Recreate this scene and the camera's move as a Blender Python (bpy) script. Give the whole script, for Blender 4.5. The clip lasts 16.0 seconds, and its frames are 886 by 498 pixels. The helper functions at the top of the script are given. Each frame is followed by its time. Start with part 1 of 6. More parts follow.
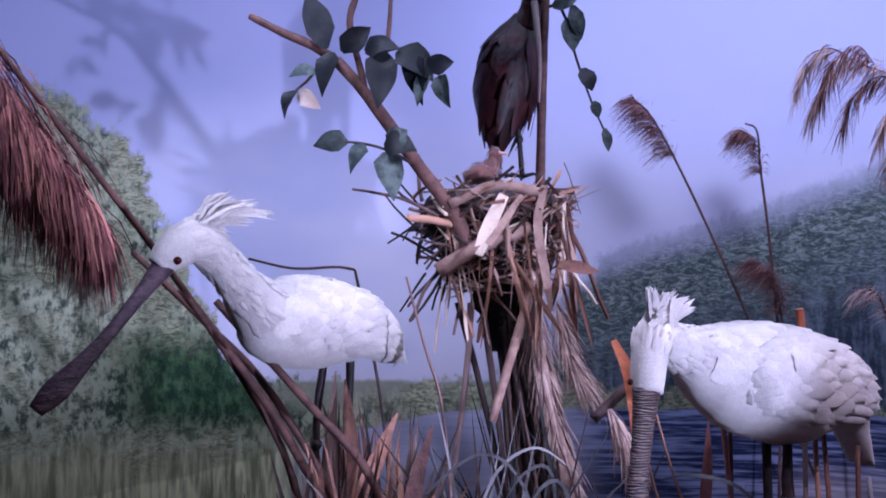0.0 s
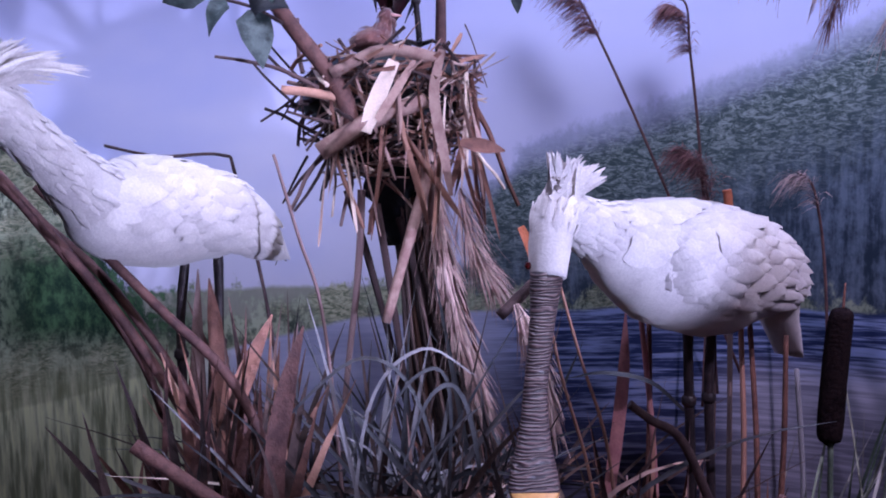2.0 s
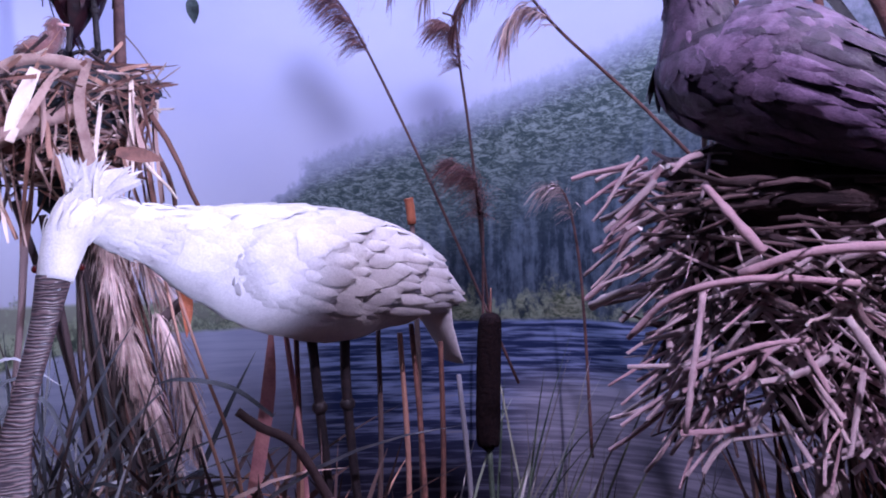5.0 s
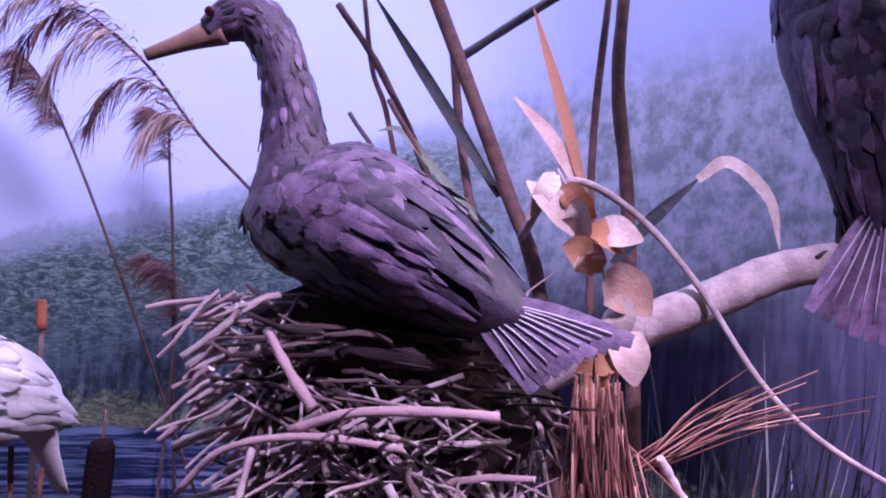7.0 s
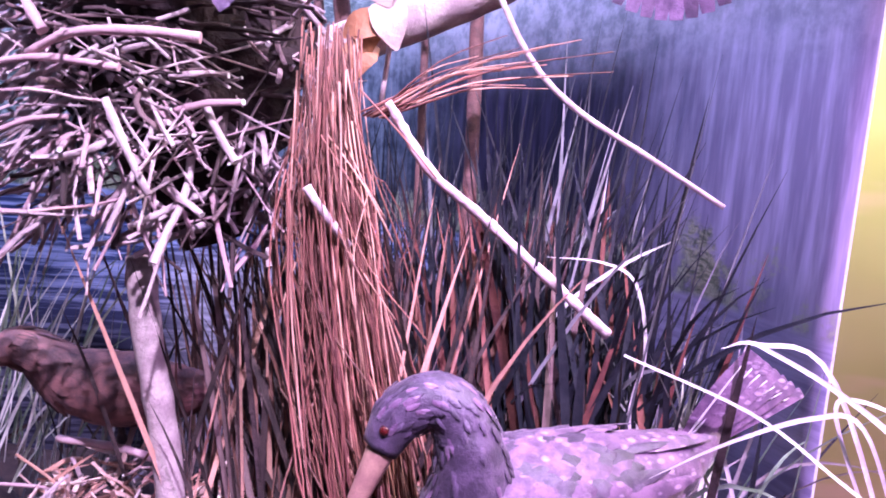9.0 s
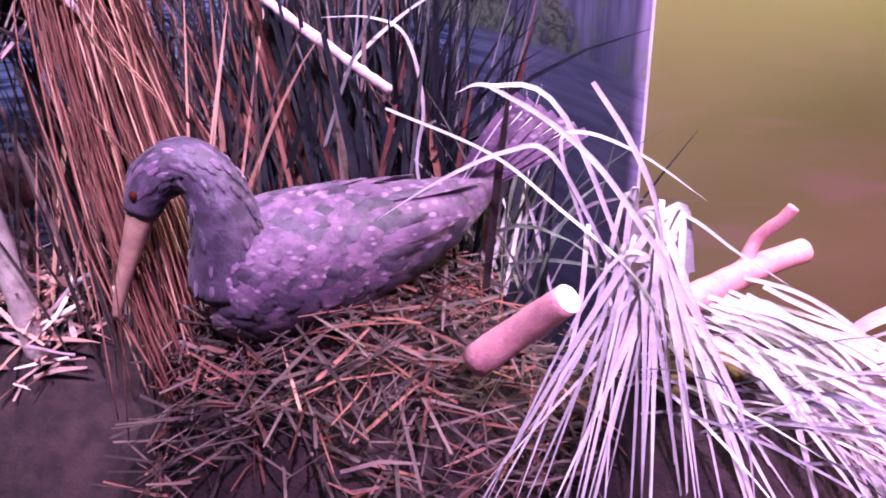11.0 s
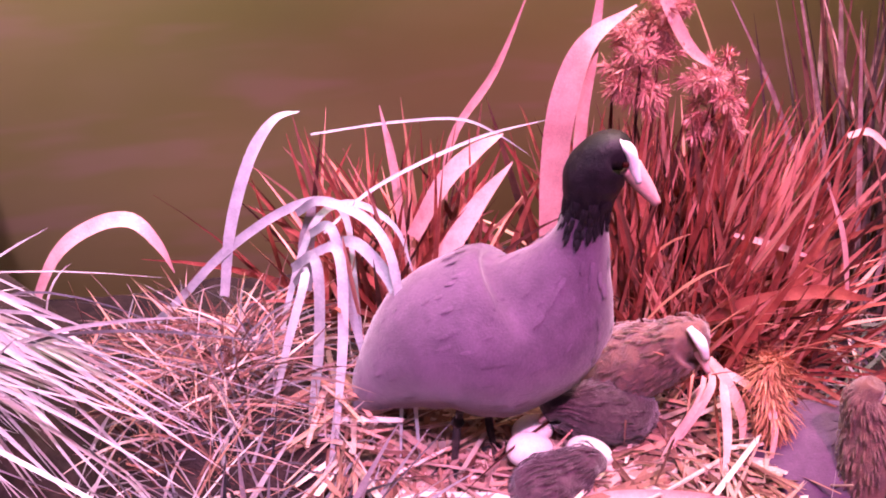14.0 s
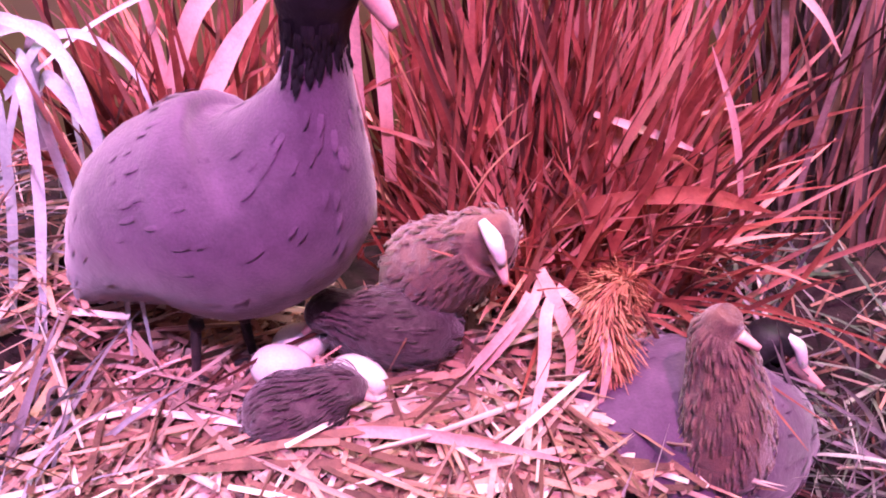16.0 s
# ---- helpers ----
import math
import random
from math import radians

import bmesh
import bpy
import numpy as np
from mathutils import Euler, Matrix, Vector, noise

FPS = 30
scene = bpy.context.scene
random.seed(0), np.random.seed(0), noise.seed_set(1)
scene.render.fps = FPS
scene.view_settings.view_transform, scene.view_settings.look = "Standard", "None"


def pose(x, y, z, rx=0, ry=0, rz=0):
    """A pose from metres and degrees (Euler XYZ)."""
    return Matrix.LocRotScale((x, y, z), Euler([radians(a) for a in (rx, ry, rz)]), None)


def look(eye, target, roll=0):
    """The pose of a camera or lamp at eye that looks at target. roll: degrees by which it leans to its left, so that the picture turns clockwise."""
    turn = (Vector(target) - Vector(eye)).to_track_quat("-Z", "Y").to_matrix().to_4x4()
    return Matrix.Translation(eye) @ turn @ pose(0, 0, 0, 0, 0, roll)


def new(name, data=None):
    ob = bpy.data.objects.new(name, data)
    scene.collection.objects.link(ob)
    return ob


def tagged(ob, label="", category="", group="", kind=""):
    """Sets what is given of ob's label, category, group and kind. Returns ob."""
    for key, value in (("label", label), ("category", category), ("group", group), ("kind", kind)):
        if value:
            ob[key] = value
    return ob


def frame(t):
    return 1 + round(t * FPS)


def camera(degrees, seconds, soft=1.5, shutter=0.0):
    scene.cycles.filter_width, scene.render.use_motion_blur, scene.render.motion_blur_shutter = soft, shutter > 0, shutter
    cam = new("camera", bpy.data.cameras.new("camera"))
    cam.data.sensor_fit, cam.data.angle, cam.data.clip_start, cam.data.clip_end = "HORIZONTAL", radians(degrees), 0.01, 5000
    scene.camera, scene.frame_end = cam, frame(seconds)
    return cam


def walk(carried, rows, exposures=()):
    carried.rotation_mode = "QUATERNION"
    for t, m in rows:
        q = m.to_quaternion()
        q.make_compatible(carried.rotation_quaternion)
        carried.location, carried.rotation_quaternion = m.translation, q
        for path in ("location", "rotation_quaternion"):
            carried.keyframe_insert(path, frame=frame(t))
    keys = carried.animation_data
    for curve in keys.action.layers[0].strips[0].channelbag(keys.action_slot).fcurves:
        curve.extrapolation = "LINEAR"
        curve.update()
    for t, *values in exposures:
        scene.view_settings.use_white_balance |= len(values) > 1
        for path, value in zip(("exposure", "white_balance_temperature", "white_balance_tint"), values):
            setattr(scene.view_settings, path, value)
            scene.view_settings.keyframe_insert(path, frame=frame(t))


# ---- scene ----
cam = camera(57.0, 16.0, soft=1.9, shutter=0.0)
PATH = [
    (0, (0.1270, -0.0001, 0.6622), (0.0954, 1.9993, 0.6979), -0.22),
    (0.5, (0.1478, 0.0314, 0.6505), (0.1257, 2.0313, 0.6358), -0.53),
    (1, (0.1634, 0.0732, 0.6374), (0.1986, 2.0708, 0.5464), -0.87),
    (1.5, (0.1843, 0.1247, 0.6234), (0.2668, 2.1176, 0.4762), -1.17),
    (2, (0.1957, 0.1591, 0.6157), (0.3107, 2.1479, 0.4390), -1.24),
    (2.5, (0.2231, 0.1825, 0.5996), (0.3049, 2.1694, 0.3864), -0.57),
    (3, (0.2883, 0.1888, 0.5906), (0.2262, 2.1722, 0.3409), -0.43),
    (3.5, (0.3594, 0.1945, 0.5776), (0.2111, 2.1704, 0.3057), -0.32),
    (4, (0.4473, 0.1907, 0.5686), (0.3118, 2.1675, 0.2968), -0.48),
    (4.5, (0.5321, 0.1611, 0.5753), (0.5422, 2.1517, 0.3820), -1.26),
    (5, (0.5906, 0.1280, 0.5867), (0.8096, 2.1121, 0.4620), -1.71),
    (5.2, (0.6056, 0.1168, 0.5964), (0.8971, 2.0930, 0.4987), -2.22),
    (7.3, (0.8132, 0.1371, 0.6272), (1.5484, 1.9935, 0.7420), 3.45),
    (7.5, (0.8371, 0.1358, 0.6148), (1.5780, 1.9925, 0.6769), 3.34),
    (8, (0.8998, 0.1106, 0.5672), (1.5851, 1.9891, 0.5267), 3.72),
    (8.5, (0.9954, 0.0498, 0.5085), (1.6036, 1.9502, 0.3730), 4.14),
    (9, (1.0583, -0.0037, 0.4773), (1.5828, 1.9078, 0.2112), 4.83),
    (9.2, (1.0771, -0.0176, 0.4622), (1.5844, 1.8917, 0.1504), 5.09),
    (11.3, (1.3400, -0.0978, 0.4728), (1.7758, 1.6670, -0.3611), -1.79),
    (11.5, (1.3731, -0.0934, 0.4786), (1.8809, 1.6360, -0.3880), -1.46),
    (12, (1.4578, -0.1097, 0.5003), (2.1664, 1.5318, -0.3961), -0.35),
    (12.5, (1.5219, -0.1370, 0.4738), (2.3778, 1.4514, -0.3891), -0.91),
    (13, (1.6443, -0.1952, 0.4536), (2.4822, 1.3764, -0.4565), -1.69),
    (13.5, (1.7514, -0.2280, 0.4424), (2.5937, 1.3223, -0.4995), -2.07),
    (14, (1.8230, -0.2480, 0.4478), (2.7029, 1.2629, -0.5232), -1.54),
    (14.5, (1.8795, -0.2536, 0.4256), (2.7782, 1.2082, -0.6018), -0.05),
    (15, (1.9624, -0.2464, 0.4022), (2.8266, 1.1973, -0.6791), 1.42),
    (15.5, (2.0437, -0.2437, 0.3651), (2.8387, 1.2054, -0.7610), 0.98),
    (16, (2.0947, -0.2404, 0.3104), (2.8304, 1.2467, -0.8064), 0.36),
]
EXPOSURES = [(0, -0.05, 5250, 18), (2, 0.0, 5200, 22), (5.2, 0.35, 5150, 24), (7.3, 0.58, 5200, 38), (8.2, 1.2, 5150, 36), (9.2, 1.95, 5300, 34), (11.3, 1.25, 5500, 36), (12, 0.9, 5600, 38), (13, 0.93, 6100, 47), (14, 1.02, 6400, 43), (16, 0.95, 5800, 48)]
walk(cam, [(t, look(eye, target, roll)) for t, eye, target, roll in PATH], EXPOSURES)

# ---------------------------------------------------------------- light
world = bpy.data.worlds.new("hall_dusk")
scene.world = world
world.use_nodes = True
world.node_tree.nodes["Background"].inputs[0].default_value = (0.55, 0.5, 0.9, 1)
world.node_tree.nodes["Background"].inputs[1].default_value = 0.02


def spot(name, eye, target, watts, colour, cone=60, blend=0.6, size=0.03):
    data = bpy.data.lights.new(name, "SPOT")
    data.energy, data.color, data.spot_size, data.spot_blend, data.shadow_soft_size = watts, colour, radians(cone), blend, size
    ob = new(name, data)
    ob.matrix_world = look(eye, target)
    return ob


def panel(name, eye, target, watts, colour, w, h):
    data = bpy.data.lights.new(name, "AREA")
    data.energy, data.color, data.shape, data.size, data.size_y = watts, colour, "RECTANGLE", w, h
    ob = new(name, data)
    ob.matrix_world = look(eye, target)
    return ob


# unseen lamps: low key set by cast shadows, other spots added to brighten
spot("key_spot", (1.42, -0.55, 0.36), (-0.66, 2.0, 0.88), 165, (0.88, 0.84, 1.0), 23.5, 0.4, 0.025)
spot("sky_fill", (0.85, 0.90, 1.90), (0.85, 2.05, 1.0), 44, (0.88, 0.86, 1.0), 84, 0.8, 0.25)
spot("bird_spot", (0.42, 0.40, 1.86), (-0.06, 1.12, 0.56), 10, (0.98, 0.90, 1.0), 34, 0.7, 0.03)
spot("down_spot", (0.54, 0.94, 1.88), (0.54, 1.07, 0.45), 46, (1.0, 0.92, 1.0), 34, 0.7, 0.03)
spot("bank_fill", (-0.30, 0.35, 1.86), (-0.48, 2.0, 0.04), 78, (0.95, 0.92, 1.0), 52, 0.8, 0.04)
spot("trunk_spot", (0.58, 0.05, 1.86), (0.16, 1.30, 0.50), 62, (1.0, 0.88, 0.92), 22, 0.6, 0.03)
spot("reed_fill", (0.05, 0.30, 1.86), (0.14, 1.00, 0.15), 42, (1.0, 0.88, 0.94), 25, 0.7, 0.03)
spot("nest_spot", (0.95, -0.35, 1.80), (1.02, 0.86, 0.45), 118, (1.0, 0.80, 0.90), 35, 0.6, 0.03)
spot("tuft_spot", (1.45, -0.60, 1.80), (1.58, 0.40, 0.05), 98, (1.0, 0.62, 0.92), 46, 0.7, 0.03)
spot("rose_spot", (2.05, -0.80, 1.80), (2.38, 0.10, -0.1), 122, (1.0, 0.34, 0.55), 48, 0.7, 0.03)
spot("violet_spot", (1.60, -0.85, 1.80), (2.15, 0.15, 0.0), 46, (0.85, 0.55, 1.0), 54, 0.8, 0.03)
# unseen soft panels added to fill the painted wall, olive board and fronts
panel("wall_fill", (0.6, 1.15, 1.88), (0.7, 1.75, 0.0), 14, (0.82, 0.82, 1.0), 2.8, 0.5)
panel("board_fill", (2.5, 0.35, 1.88), (2.7, 0.8, 0.1), 43, (1.0, 0.85, 0.70), 1.5, 0.5)
panel("front_fill", (1.2, -1.9, 2.3), (1.2, 0.8, 0.2), 6.5, (0.92, 0.80, 1.0), 3.4, 1.0)

# ---------------------------------------------------------------- tools
RNG = random.Random(7)


def rnd(a, b):
    return RNG.uniform(a, b)


def V(*p):
    return Vector(p)


def smooth_line(points, sub=6):
    """A smooth line through points, which may carry radii after x, y, z."""
    P = [np.array(p, float) for p in points]
    P = [2 * P[0] - P[1]] + P + [2 * P[-1] - P[-2]]
    out = []
    for i in range(1, len(P) - 2):
        a, b, c, d = P[i - 1 : i + 3]
        for k in range(sub):
            t = k / sub
            out.append(0.5 * (2 * b + (c - a) * t + (2 * a - 5 * b + 4 * c - d) * t * t + (3 * b - a - 3 * c + d) * t**3))
    out.append(P[-2])
    return out


def arch(p, way, length, droop, n=9, wob=0.0):
    """A blade's midline: it leaves p along way and bends under its weight."""
    p, way = Vector(p), Vector(way).normalized()
    bend = V(rnd(-1, 1), rnd(-1, 1), 0) * wob
    return [p + way * (length * s) + V(0, 0, -1) * (droop * length * s * s) + bend * (length * s * s) for s in (k / (n - 1) for k in range(n))]


class Build:
    """Collects the faces of one mesh."""

    def __init__(self):
        self.v, self.f, self.m, self.s = [], [], [], []

    def face(self, ids, mat=0, smooth=True):
        self.f.append(ids), self.m.append(mat), self.s.append(smooth)

    def rings(self, rings, mat=0, caps=True, smooth=True):
        n, base = len(rings[0]), len(self.v)
        for ring in rings:
            self.v += [tuple(p) for p in ring]
        for i in range(len(rings) - 1):
            mi = mat[min(i, len(mat) - 1)] if isinstance(mat, list) else mat
            for j in range(n):
                a, b = base + i * n + j, base + i * n + (j + 1) % n
                self.face((a, b, b + n, a + n), mi, smooth)
        if caps:
            m0 = mat[0] if isinstance(mat, list) else mat
            m1 = mat[-1] if isinstance(mat, list) else mat
            self.face(tuple(range(base + n - 1, base - 1, -1)), m0, False)
            self.face(tuple(base + (len(rings) - 1) * n + j for j in range(n)), m1, False)

    def tube(self, pts, r0, r1=None, n=6, mat=0, knots=0.0, caps=True):
        pts = [Vector(p[:3]) for p in pts]
        r1 = r0 if r1 is None else r1
        rings, side = [], None
        for i, p in enumerate(pts):
            t = (pts[min(i + 1, len(pts) - 1)] - pts[max(i - 1, 0)]).normalized()
            if side is None:
                side = t.cross(V(0.3, 0.9, 0.31)).normalized()
            side = (side - t * side.dot(t)).normalized()
            up = t.cross(side)
            r = r0 + (r1 - r0) * i / max(1, len(pts) - 1)
            r *= 1 + knots * rnd(-1, 1)
            rings.append([p + (side * math.cos(a) + up * math.sin(a)) * r for a in (2 * math.pi * k / n for k in range(n))])
        self.rings(rings, mat, caps)

    def loft(self, stations, n=18, sub=5, mat=0, ref=(0, 0, 1), ruffle=0.0, mats=None):
        """Stations x, y, z, half width, half height along a bent body; ref: what is up where the line runs level."""
        S = smooth_line(stations, sub)
        ref, rings, side = Vector(ref), [], None
        for i, s in enumerate(S):
            t = Vector(S[min(i + 1, len(S) - 1)][:3] - S[max(i - 1, 0)][:3]).normalized()
            w = t.cross(ref)
            if side is None:
                side = w.normalized() if w.length > 0.05 else V(1, 0, 0)
            elif w.length > 0.35:
                w.normalize()
                side = (side * 0.5 + (w if w.dot(side) > 0 else -w) * 0.5).normalized()
            side = (side - t * side.dot(t)).normalized()
            up = side.cross(t)
            c = Vector(s[:3])
            ring = []
            for k in range(n):
                a = 2 * math.pi * k / n
                q = 1 + ruffle * (noise.noise(c * 60 + V(math.cos(a) * 2.2, math.sin(a) * 2.2, i * 0.3)))
                ring.append(c + side * (math.cos(a) * max(s[3], 0.0005) * q) + up * (math.sin(a) * max(s[4], 0.0005) * q))
            rings.append(ring)
        if mats:
            cuts = [mats[min(i // sub, len(mats) - 1)] for i in range(len(rings) - 1)]
            self.rings(rings, cuts)
        else:
            self.rings(rings, mat)

    def blade(self, pts, width, tip=0.05, base=0.6, face=(0, -1, 0.3), mat=0, fold=0.15, twist=0.0, thin=0.05):
        """A leaf or straw with a folded midrib, thick enough to have an edge."""
        pts = [Vector(p[:3]) for p in pts]
        n, start = len(pts), len(self.v)
        face = Vector(face)
        for i, p in enumerate(pts):
            s = i / (n - 1)
            t = (pts[min(i + 1, n - 1)] - pts[max(i - 1, 0)]).normalized()
            nor = face - t * face.dot(t)
            nor = nor.normalized() if nor.length > 1e-3 else t.orthogonal().normalized()
            side = t.cross(nor)
            if twist:
                side = side * math.cos(twist * s) + nor * math.sin(twist * s)
                nor = side.cross(t)
            w = width * 0.5 * (base + (1 - base) * min(1, s / 0.3)) * (1 if s < 0.55 else 1 - (1 - tip) * ((s - 0.55) / 0.45) ** 1.4)
            th = max(0.0003, width * thin)
            low = nor * (w * fold)
            self.v += [tuple(p - side * w + low), tuple(p + nor * th * 0.5), tuple(p + side * w + low), tuple(p - side * w + low - nor * th * 0.2), tuple(p - nor * th * 0.7), tuple(p + side * w + low - nor * th * 0.2)]
        for i in range(n - 1):
            a, b = start + 6 * i, start + 6 * i + 6
            for j, k in ((0, 1), (1, 2)):
                self.face((a + j, a + k, b + k, b + j), mat)
                self.face((a + k + 3, a + j + 3, b + j + 3, b + k + 3), mat)

    def feather(self, pts, width, nor, mat=0, rise=0.0012):
        """A domed feather lying on a body, its edges sunk a little."""
        n, start = len(pts), len(self.v)
        for i, p in enumerate(pts):
            s = i / (n - 1)
            t = (pts[min(i + 1, n - 1)] - pts[max(i - 1, 0)]).normalized()
            side = t.cross(nor).normalized()
            w = width * 0.5 * (0.75, 1.0, 1.0, 0.8, 0.12)[min(4, int(s * 4 + 0.01))]
            self.v += [tuple(p - side * w - nor * rise), tuple(p + nor * rise * 0.4), tuple(p + side * w - nor * rise)]
        for i in range(n - 1):
            a = start + 3 * i
            self.face((a, a + 1, a + 4, a + 3), mat)
            self.face((a + 1, a + 2, a + 5, a + 4), mat)

    def ball(self, c, r, mat=0, n=10, m=7, stretch=(1, 1, 1), ruffle=0.0):
        c = Vector(c)
        rings = []
        for i in range(m + 1):
            th = math.pi * (0.02 + 0.96 * i / m)
            ring = []
            for k in range(n):
                a = 2 * math.pi * k / n
                d = V(math.sin(th) * math.cos(a), math.sin(th) * math.sin(a), -math.cos(th))
                q = r * (1 + ruffle * noise.noise(c * 40 + d * 3))
                ring.append(c + V(d.x * stretch[0], d.y * stretch[1], d.z * stretch[2]) * q)
            rings.append(ring)
        self.rings(rings, mat)

    def mesh(self, name, mats):
        me = bpy.data.meshes.new(name)
        me.from_pydata(self.v, [], self.f)
        for m in mats if isinstance(mats, (list, tuple)) else [mats]:
            me.materials.append(m)
        me.polygons.foreach_set("material_index", self.m)
        me.polygons.foreach_set("use_smooth", self.s)
        me.update()
        return me

    def thing(self, name, mats, label="", category="", group="", kind=""):
        return tagged(new(name, self.mesh(name, mats)), label, category, group, kind)


def part(name, b, mats, parent, label="", kind=""):
    """One mesh under a thing or a part."""
    ob = new(name, b.mesh(name, mats) if isinstance(b, Build) else b)
    ob.parent = parent
    return tagged(ob, label, kind=kind)


def holder(name, place, label, category, group=""):
    ob = new(name)
    ob.location = place
    ob.empty_display_size = 0.02
    bpy.context.view_layer.update()
    return tagged(ob, label, category, group)


def under(child, parent):
    """Hangs a mesh that was built in world places under a thing that stands elsewhere."""
    child.parent = parent
    child.matrix_parent_inverse = Matrix.Translation(parent.location).inverted()
    return child


# ---------------------------------------------------------------- materials
class Nodes:
    def __init__(self, name):
        self.mat = bpy.data.materials.new(name)
        self.mat.use_nodes = True
        self.t = self.mat.node_tree
        self.bsdf = self.t.nodes["Principled BSDF"]

    def put(self, socket, value):
        if isinstance(value, bpy.types.NodeSocket):
            self.t.links.new(value, socket)
        elif isinstance(value, (tuple, list)) and len(value) == 3 and socket.type == "RGBA":
            socket.default_value = (*value, 1)
        else:
            socket.default_value = value

    def node(self, kind, ins=(), **props):
        n = self.t.nodes.new(kind)
        for k, v in props.items():
            if k == "operation":
                n.operation = v
            elif k == "blend_type":
                n.blend_type = v
            elif k == "wave_type":
                n.wave_type = v
            elif k == "bands_direction":
                n.bands_direction = v
            elif k == "clamp":
                n.use_clamp = v
        for k, v in dict(ins).items():
            self.put(n.inputs[k], v)
        return n

    def m(self, op, a, b=0.0, clamp=False):
        return self.node("ShaderNodeMath", {0: a, 1: b}, operation=op, clamp=clamp).outputs[0]

    def step(self, x, lo, hi):
        """0 below lo, 1 above hi, smooth between."""
        n = self.t.nodes.new("ShaderNodeMapRange")
        n.interpolation_type = "SMOOTHSTEP"
        for k, v in zip(range(5), (x, lo, hi, 0.0, 1.0)):
            self.put(n.inputs[k], v)
        return n.outputs[0]

    def mix(self, f, a, b, blend="MIX"):
        n = self.t.nodes.new("ShaderNodeMixRGB")
        n.blend_type = blend
        for k, v in zip(range(3), (f, a, b)):
            self.put(n.inputs[k], v)
        return n.outputs[0]

    def coords(self):
        return self.t.nodes.new("ShaderNodeTexCoord").outputs["Object"]

    def scaled(self, vec, s):
        return self.node("ShaderNodeVectorMath", {0: vec, 1: s}, operation="MULTIPLY").outputs[0]

    def noise(self, vec, scale, detail=4.0, rough=0.6, warp=0.0):
        n = self.node("ShaderNodeTexNoise", {"Vector": vec, "Scale": scale, "Detail": detail, "Roughness": rough, "Distortion": warp})
        return n.outputs[0]

    def done(self, colour, rough=0.6, bump=None, strength=0.3, distance=0.002, **more):
        self.put(self.bsdf.inputs["Base Color"], colour)
        self.put(self.bsdf.inputs["Roughness"], rough)
        for k, v in more.items():
            self.put(self.bsdf.inputs[k.replace("_", " ")], v)
        if bump is not None:
            n = self.node("ShaderNodeBump", {"Height": bump, "Strength": strength, "Distance": distance})
            self.t.links.new(n.outputs[0], self.bsdf.inputs["Normal"])
        return self.mat


def natural(name, a, b, scale=60, fine=500, rough=0.75, bump=0.4, stretch=(1, 1, 1), vary=0.35, spread=None, sheen=0.0, spec=0.3):
    """A natural surface: two colours mixed in blotches, fine grain, and a spread of tone from piece to piece."""
    g = Nodes(name)
    co = g.coords()
    sc = g.scaled(co, stretch)
    blot = g.step(g.noise(sc, scale, 5), 0.35, 0.68)
    grain = g.noise(sc, fine, 3)
    col = g.mix(blot, a, b)
    isl = g.t.nodes.new("ShaderNodeNewGeometry").outputs["Random Per Island"]
    obj = g.t.nodes.new("ShaderNodeObjectInfo").outputs["Random"]
    both = g.m("FRACT", g.m("ADD", isl, obj))
    if spread:
        col = g.mix(g.step(both, 0.45, 0.95), col, spread)
    tone = g.m("ADD", 1 - vary, g.m("MULTIPLY", both, 2 * vary))
    tone = g.m("MULTIPLY", tone, g.m("ADD", 0.75, g.m("MULTIPLY", grain, 0.5)))
    col = g.mix(1.0, col, g.node("ShaderNodeCombineXYZ", {0: tone, 1: tone, 2: tone}).outputs[0], "MULTIPLY")
    return g.done(col, rough, g.m("ADD", grain, blot), bump, 0.0015, Sheen_Weight=sheen, Specular_IOR_Level=spec)


M = {}
M["feather_white"] = natural("white_feather", (0.62, 0.57, 0.575), (0.53, 0.48, 0.50), 30, 420, 0.8, 0.3, (1, 1, 1), 0.11, sheen=0.3, spec=0.1)
M["feather_dark"] = natural("dark_feather", (0.040, 0.027, 0.048), (0.085, 0.056, 0.098), 60, 600, 0.45, 0.4, vary=0.35, sheen=0.06)
M["feather_violet"] = natural("violet_grey_feather", (0.19, 0.12, 0.205), (0.080, 0.051, 0.094), 55, 500, 0.5, 0.4, vary=0.45, sheen=0.1)
M["feather_spot"] = None
M["feather_ibis"] = natural("maroon_feather", (0.040, 0.009, 0.012), (0.009, 0.004, 0.008), 30, 450, 0.42, 0.4, vary=0.3)
M["feather_black"] = natural("black_feather", (0.010, 0.008, 0.012), (0.020, 0.014, 0.022), 60, 500, 0.5, 0.3, vary=0.25)
M["feather_slate"] = natural("slate_feather", (0.15, 0.080, 0.155), (0.10, 0.052, 0.105), 26, 420, 0.75, 0.35, vary=0.12, sheen=0.4, spec=0.12)
M["feather_brown"] = natural("brown_feather", (0.15, 0.065, 0.06), (0.07, 0.035, 0.04), 50, 450, 0.7, 0.4, vary=0.3)
M["down_dark"] = natural("dark_down", (0.05, 0.022, 0.035), (0.085, 0.045, 0.06), 90, 700, 0.9, 0.6, vary=0.3, sheen=0.4)
M["down_brown"] = natural("brown_down", (0.22, 0.095, 0.085), (0.14, 0.06, 0.07), 70, 700, 0.9, 0.6, vary=0.2, sheen=0.5)
M["shaft"] = natural("pale_shaft", (0.62, 0.55, 0.62), (0.5, 0.42, 0.5), 60, 400, 0.5, 0.1, vary=0.1)
